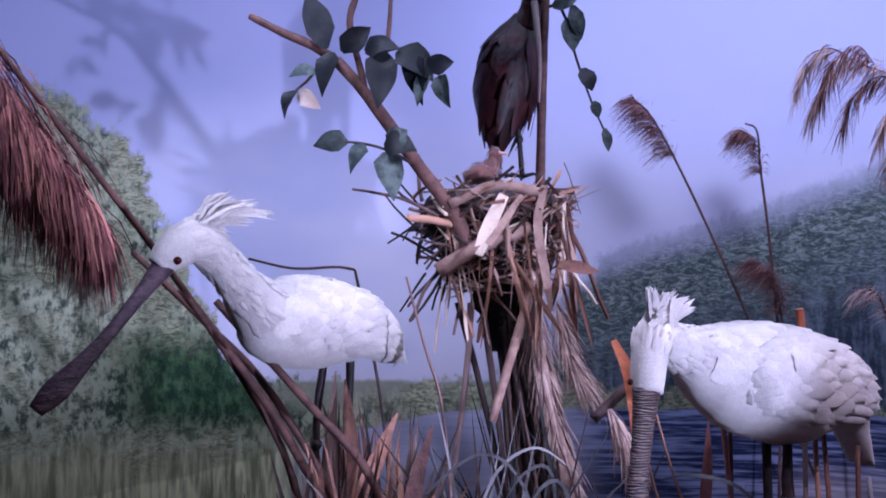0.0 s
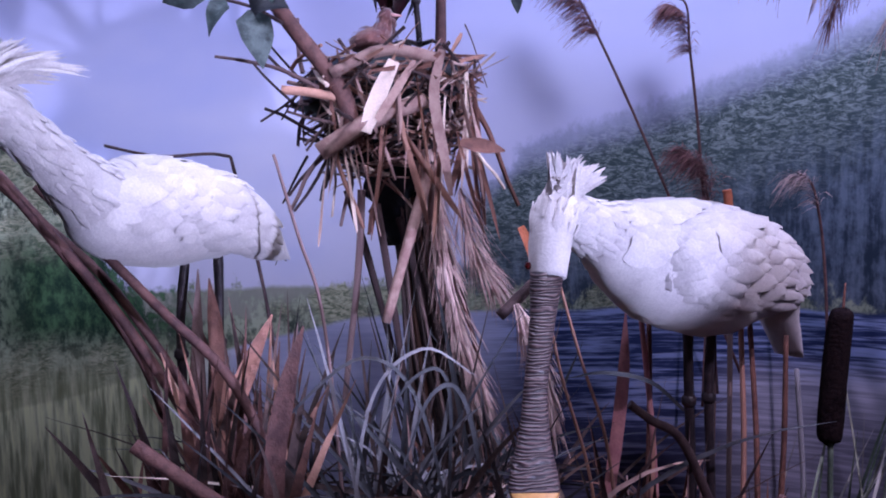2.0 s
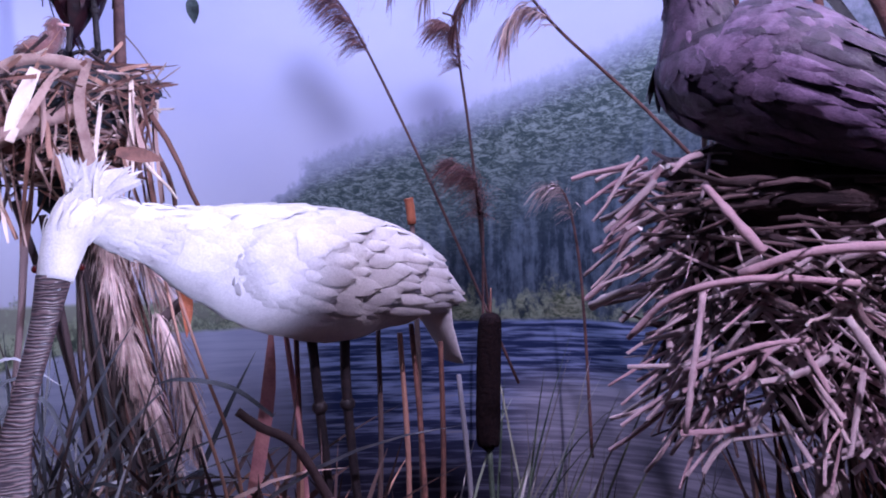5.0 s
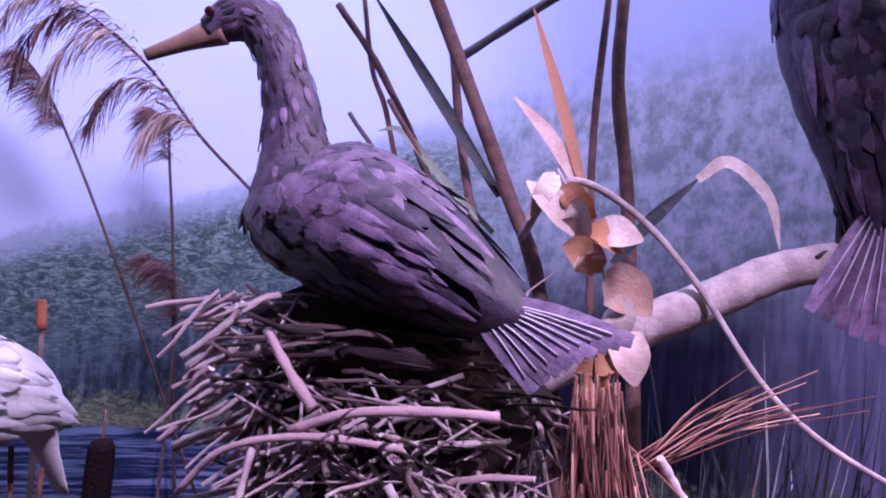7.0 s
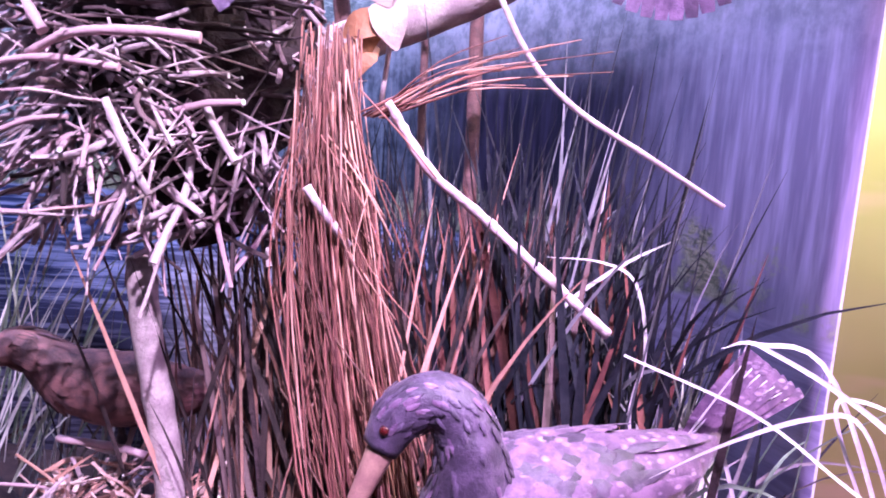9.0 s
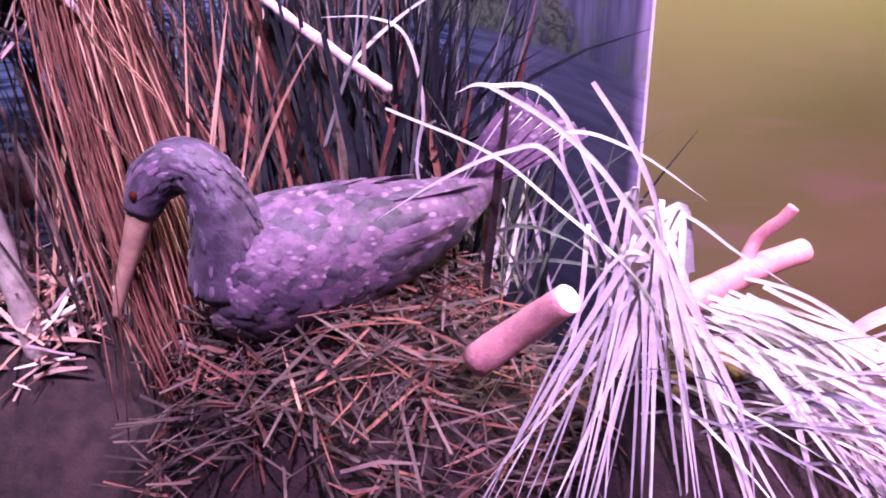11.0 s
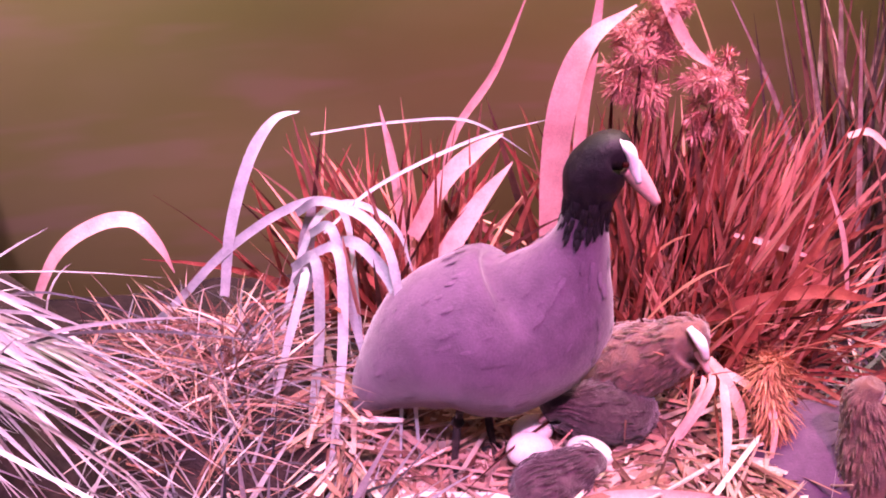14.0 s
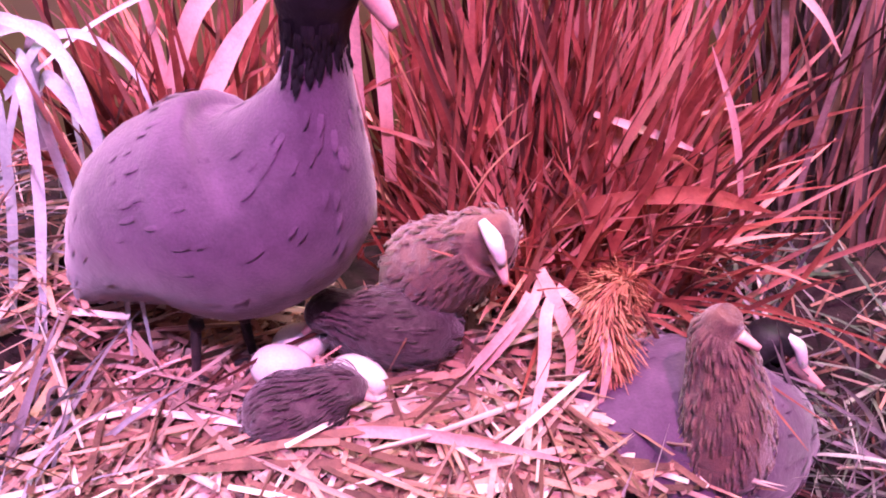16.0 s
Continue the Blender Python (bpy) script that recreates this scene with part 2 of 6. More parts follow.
M["leg"] = natural("dark_leg", (0.022, 0.018, 0.022), (0.045, 0.032, 0.035), 80, 500, 0.45, 0.5, vary=0.2)
M["bill_pale"] = natural("horn_bill", (0.34, 0.20, 0.15), (0.24, 0.13, 0.11), 60, 400, 0.4, 0.2, vary=0.05)
M["bill_grey"] = natural("grey_bill", (0.24, 0.19, 0.19), (0.18, 0.13, 0.14), 60, 400, 0.4, 0.2, vary=0.05)
M["bill_rose"] = natural("rose_bill", (0.75, 0.42, 0.40), (0.66, 0.36, 0.36), 60, 400, 0.4, 0.1, vary=0.03)
M["bill_tip"] = natural("yellow_bill_tip", (0.62, 0.34, 0.12), (0.5, 0.24, 0.08), 70, 400, 0.45, 0.2, vary=0.05)
M["shield"] = natural("white_shield", (0.85, 0.80, 0.82), (0.80, 0.74, 0.78), 50, 300, 0.35, 0.1, vary=0.02)
M["eye"] = natural("glass_eye", (0.05, 0.006, 0.006), (0.03, 0.004, 0.004), 60, 300, 0.06, 0.0, vary=0.02, spec=0.6)
M["egg"] = natural("eggshell", (0.84, 0.82, 0.78), (0.76, 0.72, 0.68), 60, 600, 0.4, 0.1, vary=0.03)


def spotted():
    """Dark violet feathers with a pale oval drop at each tip."""
    g = Nodes("spotted_feather")
    co = g.coords()
    v = g.node("ShaderNodeTexVoronoi", {"Vector": g.scaled(co, (0.7, 0.7, 1.3)), "Scale": 105.0})
    drop = g.step(v.outputs["Distance"], 0.40, 0.22)
    patch = g.step(g.noise(co, 22, 3), 0.38, 0.60)
    base = g.mix(g.step(g.noise(co, 55, 5), 0.35, 0.65), (0.07, 0.034, 0.078), (0.16, 0.085, 0.155))
    fine = g.noise(co, 520, 3)
    col = g.mix(g.m("MULTIPLY", drop, patch), base, (0.29, 0.19, 0.29))
    return g.done(col, 0.55, g.m("ADD", fine, drop), 0.35, 0.0015, Sheen_Weight=0.2, Specular_IOR_Level=0.3)


M["feather_spot"] = spotted()


def ridged_bill():
    g = Nodes("ridged_bill")
    co = g.coords()
    w = g.node("ShaderNodeTexWave", {"Vector": g.scaled(co, (0.25, 0.3, 1)), "Scale": 105.0, "Distortion": 9.0, "Detail": 2.0, "Detail Scale": 1.5}, wave_type="BANDS", bands_direction="Z")
    col = g.mix(g.step(w.outputs[1], 0.3, 0.75), (0.028, 0.018, 0.024), (0.105, 0.065, 0.068))
    return g.done(col, 0.42, w.outputs[1], 0.7, 0.002)


M["bill_ridged"] = ridged_bill()
M["bill_dark"] = natural("dark_bill", (0.050, 0.030, 0.045), (0.110, 0.065, 0.090), 70, 260, 0.4, 0.7, (1, 1, 2.5), 0.05, spec=0.4)
M["straw"] = natural("pale_straw", (0.56, 0.37, 0.32), (0.38, 0.22, 0.20), 60, 500, 0.7, 0.4, vary=0.35, spread=(0.68, 0.54, 0.46))
M["straw_brown"] = natural("brown_straw", (0.27, 0.125, 0.095), (0.15, 0.07, 0.06), 60, 500, 0.75, 0.5, vary=0.45, spread=(0.42, 0.23, 0.17))
# near-black straw, also used where reeds should lie in shade
M["straw_dark"] = natural("dark_straw_and_shade", (0.045, 0.030, 0.030), (0.085, 0.055, 0.05), 60, 500, 0.8, 0.5, vary=0.5, spread=(0.13, 0.085, 0.08))
M["stick"] = natural("pale_peeled_stick", (0.68, 0.54, 0.55), (0.42, 0.30, 0.32), 45, 420, 0.7, 0.5, vary=0.32, spread=(0.36, 0.23, 0.25))
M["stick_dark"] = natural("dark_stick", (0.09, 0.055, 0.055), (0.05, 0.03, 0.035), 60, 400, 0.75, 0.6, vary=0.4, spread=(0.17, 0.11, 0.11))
M["bark"] = natural("branch_bark", (0.16, 0.078, 0.070), (0.075, 0.037, 0.038), 50, 380, 0.65, 0.6, vary=0.15)
M["bark_pale"] = natural("pale_bark", (0.50, 0.40, 0.38), (0.33, 0.24, 0.25), 35, 300, 0.75, 0.7, vary=0.1)
M["wood_rose"] = natural("rosy_wood", (0.62, 0.30, 0.29), (0.46, 0.20, 0.22), 40, 300, 0.6, 0.4, vary=0.1)
M["cut"] = natural("cut_wood", (0.86, 0.80, 0.78), (0.74, 0.66, 0.64), 90, 400, 0.6, 0.3, vary=0.05)
M["leaf"] = natural("dried_green_leaf", (0.020, 0.030, 0.032), (0.105, 0.135, 0.135), 40, 300, 0.55, 0.4, vary=0.3)
M["leaf_and_shade"] = natural("dark_leaf_and_shade", (0.010, 0.012, 0.018), (0.024, 0.026, 0.032), 40, 300, 0.5, 0.4, vary=0.3)
M["leaf_pale"] = natural("bleached_leaf", (0.72, 0.60, 0.56), (0.58, 0.42, 0.38), 50, 300, 0.65, 0.4, vary=0.15, spread=(0.36, 0.16, 0.08))
M["plume"] = natural("reed_plume_brown", (0.24, 0.105, 0.10), (0.16, 0.065, 0.07), 60, 500, 0.85, 0.4, vary=0.35, spread=(0.34, 0.17, 0.15))
M["plume_pale"] = natural("pale_reed_plume", (0.64, 0.47, 0.43), (0.42, 0.26, 0.25), 60, 500, 0.85, 0.4, vary=0.3)
M["cattail"] = natural("cattail_velvet", (0.012, 0.008, 0.010), (0.022, 0.013, 0.014), 180, 900, 0.95, 0.8, vary=0.05, spec=0.05)
M["stub"] = natural("orange_stub", (0.50, 0.16, 0.08), (0.36, 0.11, 0.06), 60, 400, 0.7, 0.4, vary=0.05)
M["blade_green"] = natural("green_blade", (0.16, 0.20, 0.15), (0.09, 0.12, 0.09), 40, 400, 0.55, 0.3, vary=0.35, spread=(0.30, 0.30, 0.24))
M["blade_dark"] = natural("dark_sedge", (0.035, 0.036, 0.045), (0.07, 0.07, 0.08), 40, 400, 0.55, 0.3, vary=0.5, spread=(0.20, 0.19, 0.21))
M["blade_white"] = natural("bleached_sedge", (0.70, 0.65, 0.63), (0.52, 0.47, 0.48), 40, 400, 0.55, 0.3, vary=0.22, spread=(0.40, 0.37, 0.36))
M["blade_blue"] = natural("grey_blue_sedge", (0.50, 0.52, 0.55), (0.36, 0.38, 0.42), 40, 400, 0.5, 0.3, vary=0.2)
M["blade_red"] = natural("russet_grass", (0.50, 0.135, 0.095), (0.30, 0.065, 0.05), 40, 400, 0.6, 0.3, vary=0.45, spread=(0.58, 0.27, 0.22))
M["bundle_red"] = natural("russet_stalk", (0.15, 0.050, 0.038), (0.085, 0.026, 0.024), 50, 500, 0.65, 0.4, vary=0.5, spread=(0.21, 0.085, 0.065))
M["blade_pink"] = natural("pink_leaf", (0.80, 0.50, 0.46), (0.66, 0.36, 0.34), 35, 400, 0.55, 0.3, vary=0.12)
M["flower"] = natural("rose_flower_head", (0.74, 0.34, 0.33), (0.60, 0.23, 0.24), 90, 600, 0.85, 0.5, vary=0.3)
M["orange_fluff"] = natural("orange_fluff", (0.70, 0.31, 0.20), (0.56, 0.22, 0.15), 90, 600, 0.9, 0.5, vary=0.3)
M["moss"] = natural("ochre_moss", (0.20, 0.14, 0.05), (0.08, 0.06, 0.03), 120, 600, 0.95, 0.8, vary=0.3)
M["earth_and_shade"] = natural("dark_peat_and_shade", (0.020, 0.011, 0.013), (0.045, 0.026, 0.026), 30, 300, 0.9, 0.9, vary=0.0)
M["hall"] = natural("hall_paint", (0.045, 0.04, 0.055), (0.035, 0.03, 0.045), 4, 90, 0.8, 0.1, vary=0.0)
M["edge"] = natural("board_edge", (0.52, 0.50, 0.54), (0.44, 0.42, 0.46), 30, 300, 0.6, 0.2, vary=0.0)
M["blade_grey"] = natural("grey_sedge", (0.24, 0.22, 0.25), (0.15, 0.135, 0.16), 40, 400, 0.55, 0.3, vary=0.4, spread=(0.34, 0.29, 0.30))
M["plume_red"] = natural("red_brown_plume", (0.25, 0.085, 0.085), (0.13, 0.045, 0.055), 60, 500, 0.85, 0.4, vary=0.45, spread=(0.36, 0.15, 0.13))
M["leaf_tan"] = natural("tan_dead_leaf", (0.40, 0.19, 0.10), (0.26, 0.11, 0.06), 50, 300, 0.65, 0.5, vary=0.2)


# the far end of the case is built square to itself, then turned on the mound of the stick nest, scaled and shifted to
# fit the camera's view
PIVOT = V(1.05, 1.0, 0.5)
ZONE = Matrix.Translation(PIVOT + V(-0.1147, -0.1529, 0.0049)) @ Matrix.Rotation(radians(-28.59), 4, "Z") @ Matrix.Scale(0.9115, 4) @ Matrix.Translation(-PIVOT)


def mural():
    """The painted landscape: lavender sky, reed hill, willow bank, far meadow and water."""
    g = Nodes("painted_landscape")
    co = g.coords()
    sep = g.node("ShaderNodeSeparateXYZ", {0: co})
    y, z = sep.outputs[1], sep.outputs[2]
    x = g.m("ADD", sep.outputs[0], g.m("MULTIPLY", g.m("SUBTRACT", 2.05, y), g.step(sep.outputs[0], 0.6, 1.0)))
    soft = g.noise(g.scaled(co, (1.2, 1, 2.0)), 1.6, 3)
    leafy = g.noise(g.scaled(co, (1.6, 1, 1)), 27, 6, 0.72)
    big = g.noise(co, 6, 5, 0.6)
    flick = g.noise(g.scaled(co, (1, 1, 2.4)), 40, 5, 0.75, 1.2)
    streak = g.noise(g.scaled(co, (7, 7, 0.7)), 7, 4, 0.6)
    waves = g.noise(g.scaled(co, (0.8, 0.8, 15)), 7, 4, 0.6)
    # sky
    sky = g.mix(g.step(g.m("ADD", z, g.m("MULTIPLY", soft, 0.5)), 0.75, 1.55), (0.72, 0.68, 0.86), (0.50, 0.50, 0.80))
    sky = g.mix(g.step(g.m("ADD", g.m("MULTIPLY", x, -0.5), soft), 0.55, 1.1), sky, (0.47, 0.49, 0.80))
    # far meadow
    meadow = g.mix(leafy, (0.26, 0.27, 0.20), (0.40, 0.38, 0.34))
    col = g.mix(g.step(g.m("ADD", z, g.m("MULTIPLY", big, 0.05)), 0.385, 0.40), meadow, sky)
    # reed hill
    top = g.m("ADD", g.m("MULTIPLY", g.m("SUBTRACT", x, 0.33), 0.29), 0.645)
    top = g.m("MINIMUM", top, 1.0)
    top = g.m("MULTIPLY", top, g.step(g.m("ADD", x, g.m("MULTIPLY", g.m("SUBTRACT", big, 0.5), 0.3)), 0.10, 0.50))
    top = g.m("ADD", top, g.m("MULTIPLY", g.m("SUBTRACT", leafy, 0.5), 0.07))
    depth = g.m("SUBTRACT", top, z)
    reeds = g.mix(g.step(flick, 0.42, 0.66), (0.060, 0.085, 0.085), (0.33, 0.37, 0.36))
    low = g.mix(g.step(g.m("MULTIPLY", g.m("ADD", streak, leafy), 0.5), 0.4, 0.62), (0.040, 0.055, 0.085), (0.20, 0.235, 0.31))
    reeds = g.mix(g.step(depth, 0.14, 0.42), reeds, low)
    haze = g.mix(g.step(depth, 0.0, 0.10), (0.45, 0.45, 0.60), reeds)
    col = g.mix(g.step(depth, -0.012, 0.02), col, haze)
    # reed bed where the wall swings forward; shade and its lit end put into the paint
    bed_shading = g.mix(g.step(g.m("ADD", x, g.m("MULTIPLY", big, 0.3)), 2.60, 3.0), g.mix(g.step(streak, 0.35, 0.75), (0.010, 0.010, 0.026), (0.050, 0.042, 0.090)), g.mix(g.step(streak, 0.35, 0.75), (0.30, 0.26, 0.42), (0.62, 0.54, 0.76)))
    bed_shading = g.mix(g.step(g.m("ADD", z, g.m("MULTIPLY", big, 0.1)), 0.60, 0.80), bed_shading, g.mix(g.step(leafy, 0.35, 0.65), (0.27, 0.29, 0.33), (0.60, 0.57, 0.68)))
    col = g.mix(g.m("MULTIPLY", g.step(x, 1.5, 2.1), g.step(z, 1.12, 0.94)), col, bed_shading)
    # willow bank
    edge = g.m("ADD", 0.34, g.m("MULTIPLY", g.step(g.m("MULTIPLY", x, -1.0), 0.33, 0.86), 0.76))
    edge = g.m("ADD", edge, g.m("ADD", g.m("MULTIPLY", g.m("SUBTRACT", leafy, 0.5), 0.22), g.m("MULTIPLY", g.m("SUBTRACT", big, 0.5), 0.35)))
    tree = g.mix(g.step(leafy, 0.40, 0.58), (0.045, 0.065, 0.05), (0.44, 0.47, 0.34))
    tree = g.mix(g.step(big, 0.45, 0.62), tree, g.mix(g.step(flick, 0.38, 0.62), (0.11, 0.135, 0.08), (0.52, 0.50, 0.35)))
    bush = g.mix(g.step(leafy, 0.4, 0.65), (0.020, 0.045, 0.028), (0.085, 0.16, 0.075))
    inbush = g.m("MULTIPLY", g.m("MULTIPLY", g.step(x, -0.82, -0.62), g.step(x, -0.22, -0.34)), g.m("MULTIPLY", g.step(z, 0.20, 0.30), g.step(g.m("ADD", z, g.m("MULTIPLY", big, 0.15)), 0.62, 0.50)))
    tree = g.mix(inbush, tree, bush)
    tree = g.mix(g.step(g.m("ADD", z, g.m("MULTIPLY", big, 0.2)), 0.36, 0.22), tree, g.mix(g.step(streak, 0.35, 0.7), (0.22, 0.23, 0.13), (0.66, 0.65, 0.42)))
    shrub = g.step(g.m("SUBTRACT", edge, z), -0.02, 0.03)
    col = g.mix(shrub, col, tree)
    # water
    shore = g.m("ADD", 0.07, g.m("MULTIPLY", g.step(x, -0.95, 0.25), 0.225))
    shore = g.m("ADD", shore, g.m("MULTIPLY", g.m("SUBTRACT", big, 0.5), 0.03))
    blue = g.mix(g.step(waves, 0.42, 0.60), (0.035, 0.05, 0.14), (0.36, 0.42, 0.72))
    blue = g.mix(g.m("MULTIPLY", g.step(waves, 0.62, 0.68), g.step(z, 0.2, 0.05)), blue, (0.50, 0.50, 0.60))
    blue = g.mix(g.step(z, 0.16, -0.12), blue, g.mix(g.step(waves, 0.45, 0.62), (0.045, 0.045, 0.085), (0.19, 0.19, 0.29)))
    pale = g.mix(g.step(waves, 0.3, 0.7), (0.42, 0.42, 0.62), (0.55, 0.54, 0.72))
    green = g.mix(g.step(streak, 0.36, 0.62), (0.24, 0.25, 0.15), (0.78, 0.78, 0.50))
    wat = g.mix(g.step(g.m("ADD", x, g.m("MULTIPLY", big, 0.12)), -0.28, -0.08), green, pale)
    wat = g.mix(g.step(g.m("ADD", x, g.m("MULTIPLY", big, 0.1)), 0.43, 0.60), wat, blue)
    far_water = g.mix(g.step(waves, 0.35, 0.65), (0.34, 0.33, 0.46), (0.70, 0.67, 0.82))
    wat = g.mix(g.m("MULTIPLY", g.step(x, 0.9, 1.1), g.step(z, 0.20, 0.10)), wat, far_water)
    wat = g.mix(g.step(x, 2.3, 2.7), wat, g.mix(g.step(waves, 0.3, 0.7), (0.30, 0.27, 0.44), (0.52, 0.46, 0.68)))
    col = g.mix(g.step(g.m("SUBTRACT", shore, z), -0.006, 0.006), col, wat)
    return g.done(col, 0.62, g.noise(co, 260, 2), 0.05, 0.001, Specular_IOR_Level=0.15)


def murk():
    """The second painted board: blurred olive water, with pinkish reflections put into its colour."""
    g = Nodes("olive_painted_board")
    co = g.coords()
    a = g.noise(g.scaled(co, (0.8, 1, 2.2)), 1.5, 3)
    b = g.noise(g.scaled(co, (1, 1, 5)), 2.6, 2)
    col = g.mix(g.step(a, 0.35, 0.65), (0.43, 0.42, 0.135), (0.50, 0.455, 0.185))
    # pinkish patches painted in for reflections in the glass
    col = g.mix(g.m("MULTIPLY", g.step(b, 0.52, 0.72), 0.45), col, (0.66, 0.47, 0.34))
    return g.done(col, 0.5, g.noise(co, 220, 2), 0.04, 0.001, Specular_IOR_Level=0.2)


# ---------------------------------------------------------------- structure
def board(name, plan, z0, z1, thick, face, label):
    """An upright board along a plan line, with its sawn edges in another paint."""
    line = [V(p[0], p[1], 0) for p in plan]
    b = Build()
    out = []
    for i, p in enumerate(line):
        t = (line[min(i + 1, len(line) - 1)] - line[max(i - 1, 0)]).normalized()
        out.append(p + V(-t.y, t.x, 0) * thick)
    n = len(line)
    for p in line:
        b.v += [(p.x, p.y, z0), (p.x, p.y, z1)]
    for p in out:
        b.v += [(p.x, p.y, z0), (p.x, p.y, z1)]
    for i in range(n - 1):
        a, c = 2 * i, 2 * n + 2 * i
        b.face((a, a + 2, a + 3, a + 1), 0)
        b.face((c, c + 1, c + 3, c + 2), 1)
        b.face((a + 1, a + 3, c + 3, c + 1), 1, False)
        b.face((a, c, c + 2, a + 2), 1, False)
    b.face((0, 1, 2 * n + 1, 2 * n), 1, False)
    e = 2 * n - 2
    b.face((e, 2 * n + e, 2 * n + e + 1, e + 1), 1, False)
    return b.thing(name, [face, M["edge"]], label, "wall", kind="structure")


plan = smooth_line([(-2.3, 0.0), (-2.1, 0.9), (-1.6, 1.7), (-0.9, 2.03), (0.0, 2.06), (0.7, 2.05), (1.1, 1.97), (1.4, 1.74), (1.58, 1.38), (1.68, 1.0), (1.709, 0.725)], 8)
board("wall_north", plan, -0.7, 1.95, 0.004, mural(), "painted marsh landscape on a curved showcase board")
olive = board("wall_north_east", [(1.515, 1.76), (1.75, 1.80), (2.6, 1.95), (3.6, 1.9), (4.3, 1.5), (4.5, 0.0)], -0.9, 1.95, 0.012, murk(), "blurred olive painted board behind the coot nest")
olive.matrix_world = ZONE


NEAR_LAND = ((0.25, 1.16, 0.55, 0.33, 0.14),)
FAR_LAND = ((1.15, 1.14, 0.34, 0.30, -0.01), (1.55, 1.04, 0.26, 0.24, 0.06), (1.98, 1.05, 0.17, 0.20, 0.06), (2.62, 1.15, 0.36, 0.34, -0.21), (2.25, 1.2, 0.20, 0.22, -0.10), (3.2, 1.35, 0.25, 0.25, -0.22))
LAND = [NEAR_LAND]


def lie(x, y, bumps):
    h = -0.42
    for cx, cy, sx, sy, top in bumps:
        q = ((x - cx) / sx) ** 2 + ((y - cy) / sy) ** 2
        h = max(h, -0.42 + (top + 0.42) * math.exp(-q * q * 0.5))
    return h + 0.018 * noise.noise(V(x * 9, y * 9, 0)) + 0.008 * noise.noise(V(x * 30, y * 30, 3))


def height(x, y):
    return lie(x, y, LAND[0])


BACK = ZONE.inverted()


def terrain(x, y):
    q = BACK @ V(x, y, 0)
    return max(lie(x, y, NEAR_LAND), (ZONE @ V(q.x, q.y, lie(q.x, q.y, FAR_LAND))).z)


def ground():
    b = Build()
    nx, ny = 230, 130
    for j in range(ny + 1):
        for i in range(nx + 1):
            x, y = -2.4 + 6.4 * i / nx, -1.4 + 3.6 * j / ny
            b.v.append((x, y, terrain(x, y)))
    for j in range(ny):
        for i in range(nx):
            a = j * (nx + 1) + i
            b.face((a, a + 1, a + nx + 2, a + nx + 1))
    return b.thing("ground", M["earth_and_shade"], "dark peaty ground of the marsh showcase", "ground", kind="structure")


ground()


def slab(name, x0, x1, y0, y1, z0, z1, label, category):
    b = Build()
    b.v = [(x, y, z) for x in (x0, x1) for y in (y0, y1) for z in (z0, z1)]
    for f in ((0, 1, 3, 2), (4, 6, 7, 5), (0, 4, 5, 1), (2, 3, 7, 6), (0, 2, 6, 4), (1, 5, 7, 3)):
        b.face(f, 0, False)
    return b.thing(name, M["hall"], label, category, kind="structure")


slab("ceiling", -2.5, 4.7, -3.2, 2.3, 2.4, 2.46, "dark ceiling over showcase and hall", "ceiling")
slab("floor", -2.5, 4.7, -3.2, 2.3, -1.0, -0.94, "dark hall floor", "floor")
slab("wall_south", -2.5, 4.7, -3.26, -3.2, -0.94, 2.4, "dark wall of the visitors' hall", "wall")
slab("wall_west", -2.56, -2.5, -3.26, 2.3, -0.94, 2.4, "dark side wall of the hall", "wall")
slab("wall_east", 4.7, 4.76, -3.26, 2.3, -0.94, 2.4, "dark side wall of the hall", "wall")
slab("wall_back", -2.5, 4.7, 2.3, 2.36, -0.94, 2.4, "dark wall behind the painted boards", "wall")

# ---------------------------------------------------------------- bird mounts
UP = V(0, 0, 1)


